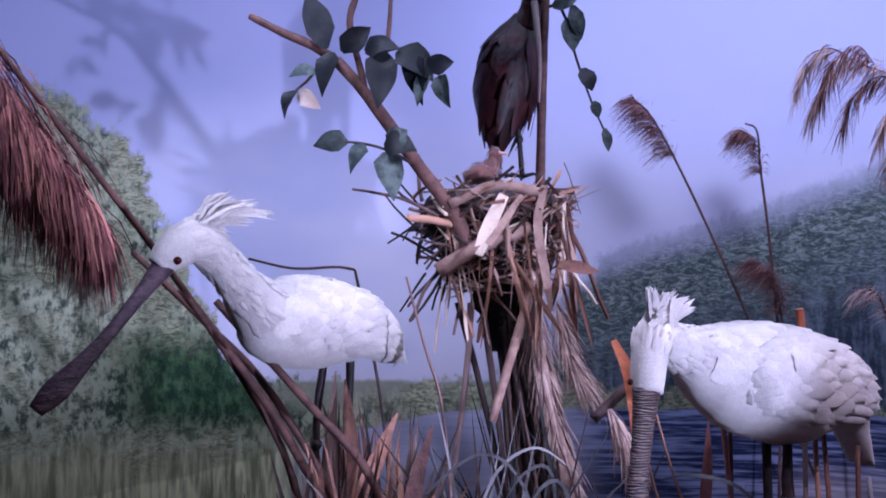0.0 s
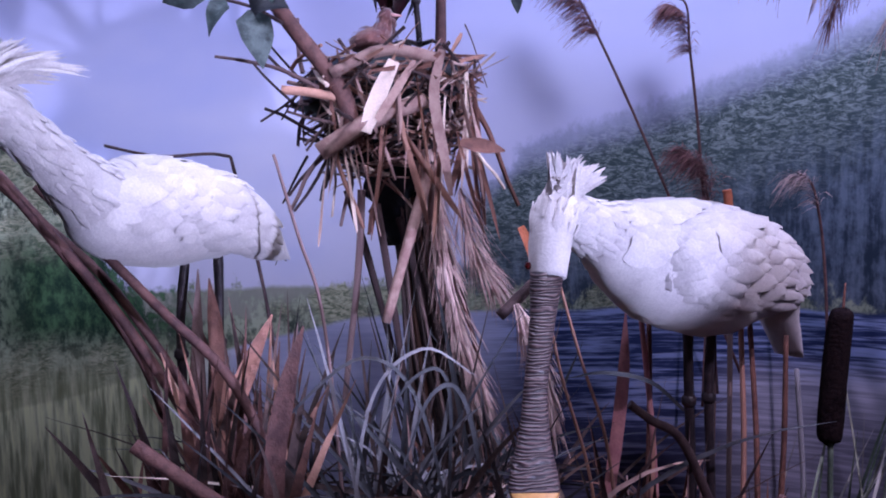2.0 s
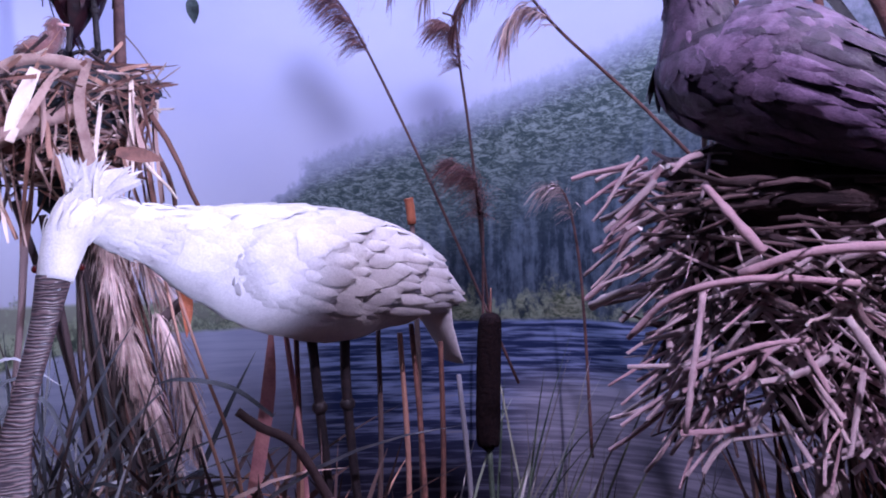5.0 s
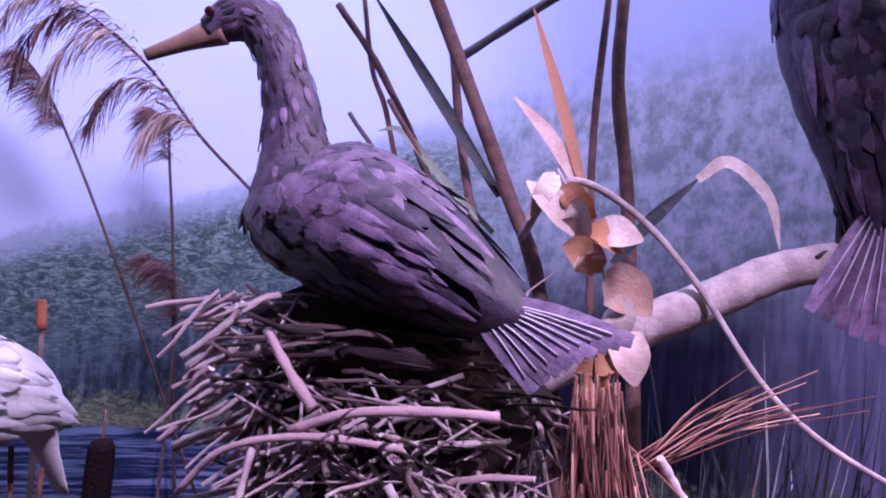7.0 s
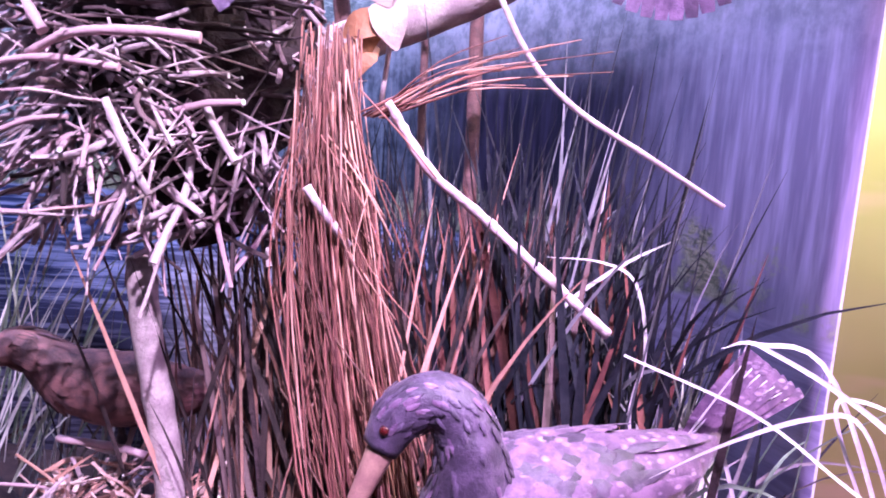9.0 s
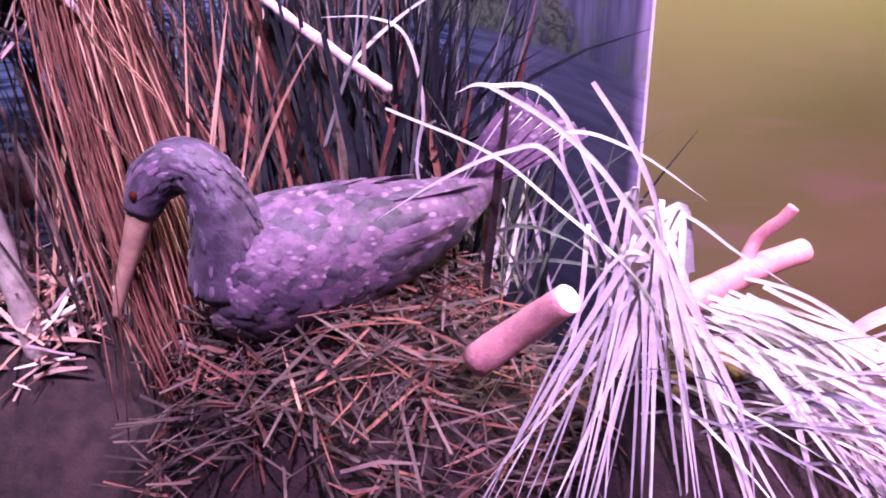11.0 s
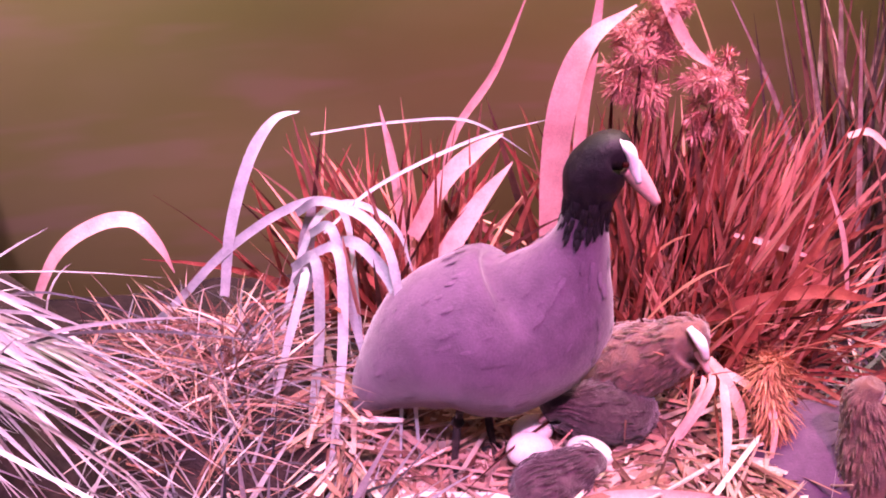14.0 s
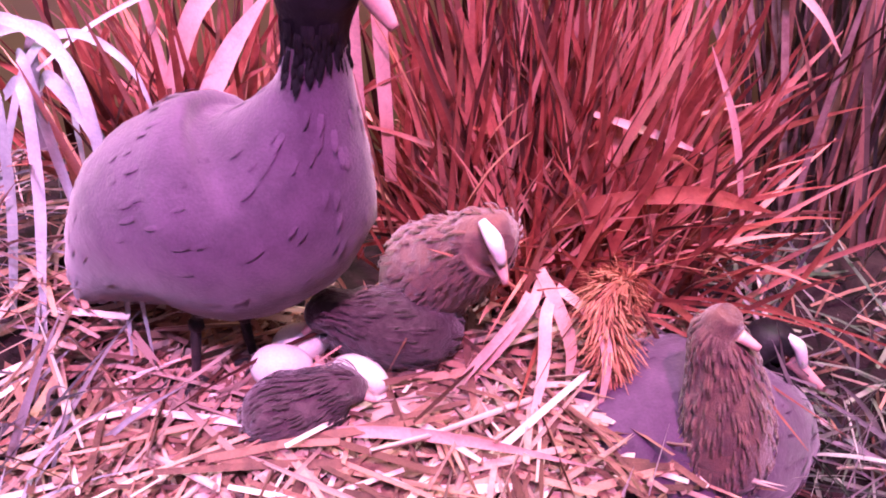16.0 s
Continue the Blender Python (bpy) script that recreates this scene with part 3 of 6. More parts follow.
def feathers(b, stations, count, size, mat, rows=(0.15, 0.95), sides=(-1, 1), drop=(-0.35, 0.75), seed=1, width=0.42, lift=0.0012, flip=False, rise=0.0009, grid=None):
    """Lays rows of overlapping feathers on the flanks of a lofted body, each pointing to the tail."""
    rg = random.Random(seed)
    S = smooth_line(stations, 6)
    if grid:
        count = grid[0] * grid[1] * len(sides)
    for k in range(count):
        s = rows[0] + (rows[1] - rows[0]) * ((k + rg.random()) / count)
        if grid:
            row, col = divmod(k // len(sides), grid[1])
            s = rows[0] + (rows[1] - rows[0]) * (row + 0.3 * rg.random()) / grid[0]
        i = min(int(s * (len(S) - 1)), len(S) - 2)
        st = S[i]
        t = Vector(S[i + 1][:3] - S[max(i - 1, 0)][:3]).normalized()
        t = -t if flip else t
        w = t.cross(UP)
        side = w.normalized() if w.length > 0.15 else V(1, 0, 0)
        up = side.cross(t)
        a = rg.uniform(*drop) * math.pi / 2
        sg = rg.choice(sides)
        if grid:
            sg = sides[k % len(sides)]
            a = (drop[0] + (drop[1] - drop[0]) * (col + 0.5 * (row % 2) + 0.3 * rg.random()) / grid[1]) * math.pi / 2
        d = side * (sg * math.cos(a) * st[3]) + up * (math.sin(a) * st[4])
        nor = (side * (sg * math.cos(a) / max(st[3], 0.004)) + up * (math.sin(a) / max(st[4], 0.004))).normalized()
        L = size * rg.uniform(0.75, 1.25)
        p = Vector(st[:3]) + d * 1.0 + nor * 0.0006
        j = min(len(S) - 1, max(0, i + (-3 if flip else 3)))
        e = S[j]
        far = Vector(e[:3]) + side * (sg * math.cos(a) * e[3]) + up * (math.sin(a) * e[4]) - (Vector(st[:3]) + d)
        way = (far.normalized() + nor * (0.07 if grid else 0.04) + side * rg.uniform(-0.08, 0.08)).normalized() if far.length > 1e-5 else t
        line = [p + way * (L * q) + nor * (lift * math.sin(q * 2.6)) for q in (0, 0.25, 0.5, 0.75, 1)]
        b.feather(line, L * width, nor, mat if not isinstance(mat, tuple) else rg.choice(mat), rise)


def crest(b, root, ends, count, mat, seed, spread=0.008, width=0.011):
    rg = random.Random(seed)
    for k in range(count):
        e = Vector(root).lerp(Vector(ends[k % len(ends)]), 1.16) + V(rg.gauss(0, spread), rg.gauss(0, spread), rg.gauss(0, spread))
        p = Vector(root) + V(rg.gauss(0, 0.006), rg.gauss(0, 0.006), rg.gauss(0, 0.006))
        mid = (p + e) / 2 + V(0, 0, 0.006)
        b.blade(smooth_line([p, mid, e], 4), width * rg.uniform(0.6, 1.2), 0.02, 0.8, (0, -1, 0.2), mat, 0.2)


def leg(b, pts, r, mat, toes=True):
    b.tube(smooth_line(pts, 4), r, r * 0.85, 7, mat, 0.08)
    b.ball(pts[1], r * 1.5, mat, 8, 5)
    if toes:
        f = Vector(pts[-1])
        for dx, dy in ((-0.03, -0.02), (0.0, -0.04), (0.03, -0.02), (0.0, 0.025)):
            b.tube([f, f + V(dx * 0.6, dy * 0.6, 0.004), f + V(dx, dy, -0.003)], r * 0.8, r * 0.35, 5, mat)


def spoonbill(body, wing, neck, bill, crest_at, crest_ends, eyes, legs, label, seed, dark_tip):
    b = Build()  # 0 white, 1 ridged bill, 2 yellow tip, 3 leg, 4 eye, 5 dark feather
    b.loft(body, 26, 6, 0, ruffle=0.07)
    b.loft(wing, 20, 6, 0, ruffle=0.10)
    b.loft(neck, 20, 6, 0, ruffle=0.06)
    b.loft(bill, 14, 8, 1, ref=(0, 1, 0), mats=[1] * (len(bill) - 2) + [1 if dark_tip else 2])
    feathers(b, body, 0, 0.026, 0, (0.06, 0.74), drop=(-0.3, 0.98), seed=seed, width=0.62, lift=0.0006, rise=0.0007, grid=(18, 8))
    feathers(b, neck, 190, 0.020, 0, (0.02, 0.75), drop=(-1, 1), seed=seed + 7, width=0.34, lift=0.0012, flip=True)
    feathers(b, wing, 0, 0.026, 0, (0.04, 0.46), drop=(-0.7, 0.98), sides=(1,), seed=seed + 1, width=0.62, lift=0.0012, rise=0.0012, grid=(9, 9))
    feathers(b, wing, 0, 0.042, 0, (0.34, 0.72), drop=(-0.75, 0.95), sides=(1,), seed=seed + 2, width=0.42, lift=0.0022, rise=0.0018, grid=(6, 8))
    feathers(b, wing, 0, 0.064, 0, (0.56, 0.84), drop=(-0.85, 0.6), sides=(1,), seed=seed + 3, width=0.24, lift=0.0036, rise=0.0028, grid=(3, 7))
    feathers(b, wing, 7 if dark_tip else 2, 0.045, 5, (0.84, 0.95), drop=(-0.7, 0.2), sides=(1,), seed=seed + 4, width=0.2)
    crest(b, crest_at, crest_ends, 84, 0, seed, 0.0038, 0.0042 if dark_tip else 0.0075)
    for e in eyes:
        b.ball(e, 0.0050 if dark_tip else 0.0036, 4, 12, 8)
    for pts in legs:
        leg(b, pts, 0.0065, 3)
    return b.thing("bird_mount", [M["feather_white"], M["bill_dark" if dark_tip else "bill_ridged"], M["bill_tip"], M["leg"], M["eye"], M["feather_dark"]], label, "bird mount", "white wading birds")


spoonbill(
    [(-0.128, 1.030, 0.605, 0.030, 0.034), (-0.110, 1.061, 0.588, 0.052, 0.056), (-0.079, 1.122, 0.582, 0.070, 0.064), (-0.042, 1.188, 0.575, 0.066, 0.056), (-0.008, 1.237, 0.560, 0.042, 0.038), (0.016, 1.272, 0.538, 0.018, 0.018), (0.025, 1.285, 0.522, 0.008, 0.005)],
    [(-0.077, 1.056, 0.596, 0.010, 0.014), (-0.059, 1.078, 0.594, 0.026, 0.034), (-0.038, 1.114, 0.586, 0.034, 0.046), (-0.010, 1.171, 0.574, 0.036, 0.044), (0.013, 1.219, 0.552, 0.026, 0.032), (0.030, 1.268, 0.528, 0.010, 0.014), (0.034, 1.281, 0.520, 0.003, 0.004)],
    [(-0.118, 1.05, 0.595, 0.042, 0.045), (-0.131, 1.0, 0.627, 0.027, 0.030), (-0.142, 0.945, 0.660, 0.021, 0.023), (-0.152, 0.91, 0.682, 0.021, 0.023), (-0.165, 0.892, 0.687, 0.0225, 0.024), (-0.181, 0.880, 0.675, 0.0195, 0.021), (-0.193, 0.872, 0.660, 0.013, 0.013)],
    [(-0.186, 0.876, 0.664, 0.013, 0.012), (-0.205, 0.853, 0.630, 0.0080, 0.008), (-0.228, 0.826, 0.590, 0.0070, 0.006), (-0.246, 0.806, 0.563, 0.0095, 0.006), (-0.262, 0.788, 0.540, 0.013, 0.006), (-0.275, 0.775, 0.523, 0.008, 0.004)],
    (-0.158, 0.893, 0.704), [(-0.093, 0.930, 0.718), (-0.111, 0.920, 0.725), (-0.129, 0.910, 0.732), (-0.143, 0.905, 0.734), (-0.116, 0.920, 0.711), (-0.139, 0.925, 0.697)],
    [(-0.171, 0.868, 0.667), (-0.192, 0.896, 0.683)],
    [[(-0.062, 1.18, 0.54), (-0.078, 1.19, 0.40), (-0.070, 1.20, 0.135)], [(-0.028, 1.20, 0.54), (-0.034, 1.21, 0.41), (-0.052, 1.21, 0.135)]],
    "white crested wading bird mount, long dark spoon-shaped bill raised", 11, True)
spoonbill(
    [(0.394, 0.958, 0.557, 0.0251, 0.0270), (0.429, 0.993, 0.541, 0.0453, 0.0453), (0.487, 1.048, 0.518, 0.0710, 0.0700), (0.557, 1.101, 0.500, 0.0774, 0.0785), (0.623, 1.146, 0.492, 0.0666, 0.0666), (0.675, 1.180, 0.472, 0.0416, 0.0481), (0.692, 1.196, 0.438, 0.0330, 0.0143), (0.720, 1.212, 0.367, 0.0222, 0.0033)],
    [(0.455, 0.989, 0.540, 0.0100, 0.0120), (0.474, 0.995, 0.531, 0.0282, 0.0323), (0.512, 1.015, 0.520, 0.0370, 0.0494), (0.564, 1.053, 0.510, 0.0400, 0.0568), (0.619, 1.098, 0.502, 0.0387, 0.0559), (0.669, 1.145, 0.486, 0.0306, 0.0416), (0.699, 1.176, 0.468, 0.0177, 0.0221), (0.717, 1.192, 0.452, 0.0056, 0.0067)],
    [(0.417, 0.981, 0.551, 0.0333, 0.0352), (0.384, 0.950, 0.563, 0.0250, 0.0269), (0.360, 0.925, 0.575, 0.0217, 0.0236), (0.346, 0.907, 0.579, 0.0206, 0.0215), (0.338, 0.892, 0.566, 0.0205, 0.0195), (0.333, 0.882, 0.545, 0.0190, 0.0167), (0.330, 0.874, 0.524, 0.0162, 0.0120)],
    [(0.329, 0.874, 0.527, 0.0152, 0.0111), (0.322, 0.861, 0.484, 0.0115, 0.0083), (0.313, 0.843, 0.437, 0.0106, 0.0064), (0.308, 0.825, 0.397, 0.0138, 0.0055), (0.305, 0.811, 0.370, 0.0202, 0.0055), (0.304, 0.804, 0.355, 0.0210, 0.0046), (0.304, 0.800, 0.343, 0.0128, 0.0037)],
    (0.346, 0.904, 0.583), [(0.340, 0.888, 0.627), (0.351, 0.895, 0.620), (0.362, 0.903, 0.621), (0.378, 0.916, 0.617), (0.387, 0.920, 0.611), (0.372, 0.913, 0.601), (0.348, 0.892, 0.611)],
    [(0.313, 0.877, 0.535), (0.349, 0.886, 0.535)],
    [[(0.537, 1.093, 0.445), (0.544, 1.106, 0.340), (0.558, 1.121, 0.130)], [(0.577, 1.118, 0.442), (0.577, 1.128, 0.337), (0.591, 1.144, 0.130)]],
    "white crested wading bird mount probing reeds with ridged bill", 21, False)


def ibis():
    b = Build()  # 0 maroon, 1 grey bill, 2 leg, 3 eye
    body = [(0.246, 1.358, 1.075, 0.020, 0.020), (0.238, 1.364, 1.050, 0.034, 0.034), (0.224, 1.370, 1.012, 0.054, 0.048), (0.216, 1.376, 0.965, 0.060, 0.050), (0.207, 1.382, 0.918, 0.048, 0.040), (0.200, 1.388, 0.880, 0.026, 0.020), (0.199, 1.392, 0.858, 0.008, 0.006)]
    b.loft(body, 22, 6, 0, ref=(0, 1, 0), ruffle=0.05)
    b.loft([(0.244, 1.358, 1.055, 0.026, 0.028), (0.252, 1.350, 1.080, 0.019, 0.021), (0.256, 1.342, 1.098, 0.017, 0.018), (0.257, 1.330, 1.092, 0.012, 0.012)], 14, 5, 0, ref=(0, 1, 0))
    b.tube(smooth_line([(0.257, 1.332, 1.090), (0.260, 1.316, 1.04), (0.263, 1.312, 0.98), (0.262, 1.318, 0.922)], 6), 0.0065, 0.0026, 8, 1)
    feathers(b, body, 200, 0.040, 0, (0.10, 0.80), drop=(-1, 1), seed=31, width=0.5)
    feathers(b, body, 30, 0.09, 0, (0.45, 0.85), drop=(-1, 1), seed=32, width=0.2)
    b.ball((0.245, 1.334, 1.096), 0.004, 3), b.ball((0.268, 1.336, 1.096), 0.004, 3)
    leg(b, [(0.228, 1.372, 0.93), (0.234, 1.368, 0.87), (0.238, 1.360, 0.806)], 0.005, 2)
    leg(b, [(0.205, 1.38, 0.92), (0.200, 1.375, 0.87), (0.195, 1.365, 0.806)], 0.005, 2)
    return b.thing("bird_mount", [M["feather_ibis"], M["bill_grey"], M["leg"], M["eye"]], "dark maroon curved-bill bird mount standing on a straw nest", "bird mount")


ibis()


def fan(b, root, tips, width, mat, shaft, seed=5):
    """Tail feathers spread from a root, each with a pale shaft."""
    rg = random.Random(seed)
    root = Vector(root)
    for k, e in enumerate(tips):
        e = Vector(e)
        nor = V(0.05 * (k % 2), -1, 0.25)
        p = root + (e - root) * 0.08 + V(0, -0.0012 * (k % 3), 0)
        mid = (p + e) / 2 + V(0, -0.004, 0.003)
        line = smooth_line([p, mid, e], 4)
        b.blade(line, width * rg.uniform(0.9, 1.1), 0.55, 0.35, nor, mat, -0.06)
        b.tube([q + V(0, -0.0025, 0.0008) if i else q for i, q in enumerate(Vector(s) for s in line[:-1])], 0.0013, 0.0007, 4, shaft)


def cormorant(body, neck, bill, tail_root, tails, tail_w, eye, label, seed, mats, spots=0, legs=(), ref=(0, 0, 1)):
    b = Build()  # 0 dark, 1 scapular, 2 bill, 3 leg, 4 eye, 5 shaft, 6 cheek
    b.loft(body, 24, 6, 1 if spots else 0, ref=ref, ruffle=0.05)
    if neck:
        b.loft(neck, 18, 6, 0, ref=ref, ruffle=0.06)
        feathers(b, neck, 220, 0.014, (0, 0, 1), (0.05, 0.92), drop=(-1, 1), seed=seed + 9, lift=0.0006, width=0.4, flip=True)
    if bill:
        b.loft(bill, 12, 5, 2)
        b.ball(eye, 0.005, 4)
    feathers(b, body, 0, 0.026, (0, 1, 1) if spots else (0, 1, 1), (0.06, 0.60), drop=(-0.15, 1), seed=seed, width=0.72, lift=0.0016, rise=0.0012, grid=(15, 8))
    feathers(b, body, 120, 0.030, 0, (0.06, 0.74), drop=(-1, -0.1), seed=seed + 2, width=0.5)
    feathers(b, body, 14 if spots else 60, 0.080, (0, 1, 1), (0.34, 0.68), drop=(-0.2, 0.7), seed=seed + 1, width=0.16, lift=0.002, rise=0.0012)
    fan(b, tail_root, tails, tail_w, 1, 5, seed)
    for pts in legs:
        leg(b, pts, 0.007, 3)
    return b.thing("bird_mount", mats + [M["bill_pale"], M["leg"], M["eye"], M["shaft"]], label, "bird mount", "dark fishing birds")


def between(a, c, n, sag=0.0):
    a, c = Vector(a), Vector(c)
    return [a.lerp(c, k / (n - 1)) + V(0, 0, -sag * math.sin(math.pi * k / (n - 1))) for k in range(n)]


def small_bird(body, bill, mats, label, seed, legs=(), eye=None, size=0.030, count=110, ruffle=0.08, category="bird mount", shield=None, group="", bill_mats=None):
    b = Build()  # 0 body, 1 head, 2 bill, 3 leg, 4 eye, 5 shield
    cut = [0] * (len(body) - 1) if bill_mats is None else bill_mats
    b.loft(body, 22, 6, 0, ruffle=ruffle, mats=cut)
    feathers(b, body, count * 2, size, 0, (0.10, 0.60 if shield and bill_mats else 0.9), drop=(-1, 1), seed=seed, width=0.45 if size > 0.02 else 0.3 if bill_mats else 0.16, lift=0.0004 if size > 0.02 or bill_mats else 0.003, flip=True, rise=0.00015 if bill_mats else 0.0004)
    if shield and bill_mats:
        feathers(b, body, 200, 0.012, 1, (0.64, 0.74), drop=(-1, 1), seed=seed + 3, width=0.35, lift=0.0008, flip=True)
    if bill:
        b.loft(bill, 10, 5, 2)
    if shield:
        b.loft(shield, 12, 5, 5)
    for e in eye or ():
        b.ball(e, 0.0036, 4, 8, 5)
    for pts in legs:
        leg(b, pts, 0.005, 3)
    return b.thing("bird_mount", mats, label, category, group)


CHICK = [M["down_dark"], M["down_dark"], M["bill_rose"], M["leg"], M["eye"], M["shield"]]
CHICK2 = [M["down_brown"], M["down_brown"], M["bill_rose"], M["leg"], M["eye"], M["shield"]]
small_bird([(0.140, 1.325, 0.800, 0.010, 0.008), (0.160, 1.325, 0.806, 0.024, 0.016), (0.180, 1.328, 0.812, 0.020, 0.016), (0.190, 1.330, 0.830, 0.011, 0.011), (0.192, 1.328, 0.842, 0.011, 0.011), (0.198, 1.326, 0.842, 0.006, 0.006)],
           [(0.198, 1.325, 0.842, 0.004, 0.003), (0.212, 1.322, 0.840, 0.0015, 0.0015)], CHICK2, "small brown nestling mount lying in the straw nest", 141, size=0.013, count=80, ruffle=0.1, group="chicks")


# ---------------------------------------------------------------- sticks, straw and leaves laid one by one
def rod(mat, bend, sides=6, taper=0.75, name="stick", ends=None):
    """A stick one metre long and one metre thick, to be scaled."""
    b = Build()
    pts = [V(bend * 4 * math.sin(3.1 * s + bend), bend * 3 * math.sin(5 * s), s) for s in (0, 0.25, 0.5, 0.75, 1)]
    rings = []
    for i, p in enumerate(pts):
        r = 1 - (1 - taper) * i / 4
        rings.append([V(p.x + r * math.cos(a), p.y + r * math.sin(a), p.z) for a in (2 * math.pi * k / sides for k in range(sides))])
    b.rings(rings)
    if ends:
        b.m[-1] = b.m[-2] = 1
    return b.mesh(name, [mat, ends or mat])


def strip(mat, curl, name="straw"):
    """A flat straw or leaf strip one metre long and one metre wide, to be scaled."""
    b = Build()
    pts = [V(0, curl * 6 * s * s, s) for s in (0, 0.3, 0.6, 0.8, 1)]
    b.blade(pts, 2.0, 0.25, 0.8, (0, 1, 0), 0, 0.25, 0.4 * curl)
    return b.mesh(name, mat)


def lay(parent, name, mesh, p, way, length, r, roll=None, label=""):
    ob = new(name, mesh)
    q = Vector(way).to_track_quat("Z", "Y") @ Euler((0, 0, rnd(0, 6.28) if roll is None else roll)).to_quaternion()
    ob.parent = parent
    ob.matrix_parent_inverse = Matrix.Translation(parent.location).inverted()
    ob.matrix_basis = Matrix.LocRotScale(Vector(p), q, (r, r, length))
    if label:
        tagged(ob, label)
    return ob


def line_part(parent, name, pts, r0, r1, mat, label="", n=7, sub=5, knots=0.06):
    b = Build()
    b.tube(smooth_line([Vector(p) for p in pts], sub), r0, r1, n, 0, knots)
    return under(part(name, b, mat, parent, label), parent)


def leaf_part(parent, name, pts, width, mat, label="", face=(0, -1, 0.3), fold=0.2, tip=0.05, base=0.5, twist=0.0, sub=5):
    b = Build()
    b.blade(smooth_line([Vector(p) for p in pts], sub), width, tip, base, face, 0, fold, twist, 0.02)
    return under(part(name, b, mat, parent, label), parent)


def shag(b, line, radius, count, length, mat=0, width=0.0022, droop=0.6, side=0.6, seed=3, away=None):
    """Hairs of a reed plume along its stem."""
    rg = random.Random(seed)
    L = smooth_line(line, 8)
    for k in range(count):
        i = rg.randrange(len(L) - 1)
        p, t = Vector(L[i][:3]), Vector(L[i + 1][:3] - L[i][:3]).normalized()
        d = V(rg.gauss(0, 1), rg.gauss(0, 1), rg.gauss(0, 1)).normalized()
        if away:
            d = (d + Vector(away)).normalized()
        s = i / len(L)
        r = radius * (0.35 + math.sin(math.pi * min(1, s + 0.12)))
        way = (t * 0.8 + d * side).normalized()
        ln = length * rg.uniform(0.5, 1.2)
        p = p + d * rg.uniform(0, r) * 0.5
        pts = [p + way * (ln * q) + V(0, 0, -droop * ln * q * q) for q in (0, 0.5, 1)]
        b.blade(pts, width * rg.uniform(0.6, 1.4), 0.3, 0.8, d, mat, 0.2)


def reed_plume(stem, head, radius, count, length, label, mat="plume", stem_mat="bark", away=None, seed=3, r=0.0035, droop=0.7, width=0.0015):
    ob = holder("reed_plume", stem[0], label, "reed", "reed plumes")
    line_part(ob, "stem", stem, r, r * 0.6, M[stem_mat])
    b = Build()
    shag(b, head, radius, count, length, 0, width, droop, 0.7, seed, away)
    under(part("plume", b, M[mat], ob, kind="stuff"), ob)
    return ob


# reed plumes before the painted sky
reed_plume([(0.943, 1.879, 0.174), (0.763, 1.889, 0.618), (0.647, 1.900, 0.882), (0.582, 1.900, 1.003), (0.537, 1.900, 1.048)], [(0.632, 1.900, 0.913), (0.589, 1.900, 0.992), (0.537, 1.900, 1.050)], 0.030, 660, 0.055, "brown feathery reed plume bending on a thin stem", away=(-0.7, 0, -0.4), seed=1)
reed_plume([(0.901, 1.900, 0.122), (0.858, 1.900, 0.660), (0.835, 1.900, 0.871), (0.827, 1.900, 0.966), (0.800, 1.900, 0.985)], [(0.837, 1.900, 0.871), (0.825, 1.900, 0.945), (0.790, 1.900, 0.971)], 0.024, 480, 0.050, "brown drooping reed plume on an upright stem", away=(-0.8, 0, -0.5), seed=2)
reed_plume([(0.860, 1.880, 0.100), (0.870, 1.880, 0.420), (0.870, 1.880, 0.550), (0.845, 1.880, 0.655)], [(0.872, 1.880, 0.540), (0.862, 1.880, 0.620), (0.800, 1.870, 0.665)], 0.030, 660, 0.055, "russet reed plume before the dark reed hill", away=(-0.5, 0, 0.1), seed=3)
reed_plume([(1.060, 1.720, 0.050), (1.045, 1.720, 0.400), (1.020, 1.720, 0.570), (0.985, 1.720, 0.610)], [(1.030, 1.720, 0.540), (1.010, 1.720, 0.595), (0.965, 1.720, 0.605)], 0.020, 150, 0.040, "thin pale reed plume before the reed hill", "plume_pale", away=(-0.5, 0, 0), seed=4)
reed_plume([(1.02, 1.06, 0.60), (0.95, 1.09, 0.685), (0.90, 1.10, 0.735), (0.84, 1.10, 0.790), (0.78, 1.10, 0.86), (0.72, 1.10, 0.905)], [(0.84, 1.10, 0.79), (0.78, 1.10, 0.865), (0.71, 1.10, 0.925), (0.62, 1.10, 0.93)], 0.016, 160, 0.036, "large airy pink-brown reed panicle arching over", "plume_pale", away=(-0.3, 0, -0.3), seed=5, r=0.0025)
panicle = holder("reed_plume", (0.84, 1.10, 0.79), "loose drooping side branches of the airy reed panicle", "reed", "reed plumes")
for k, (px, pz, L) in enumerate(((0.83, 0.80, 0.05), (0.80, 0.835, 0.075), (0.77, 0.870, 0.085), (0.74, 0.892, 0.09), (0.71, 0.915, 0.09), (0.69, 0.928, 0.08), (0.66, 0.935, 0.07))):
    py = 1.10 + 0.03 * math.sin(k * 2.1)
    line = [(px, 1.10, pz), (px - L * 0.45, py, pz + L * 0.22), (px - L * 0.85, py, pz - L * 0.08), (px - L * 1.05, py, pz - L * 0.6)]
    line_part(panicle, "side_stem", line, 0.0010, 0.0005, M["plume"], n=5)
    b = Build()
    shag(b, line, 0.010, 130, 0.026, 0, 0.0014, 0.9, 0.6, 150 + k, (-0.3, 0, -0.6))
    under(part("plume", b, M["plume" if k % 2 else "plume_pale"], panicle, kind="stuff"), panicle)
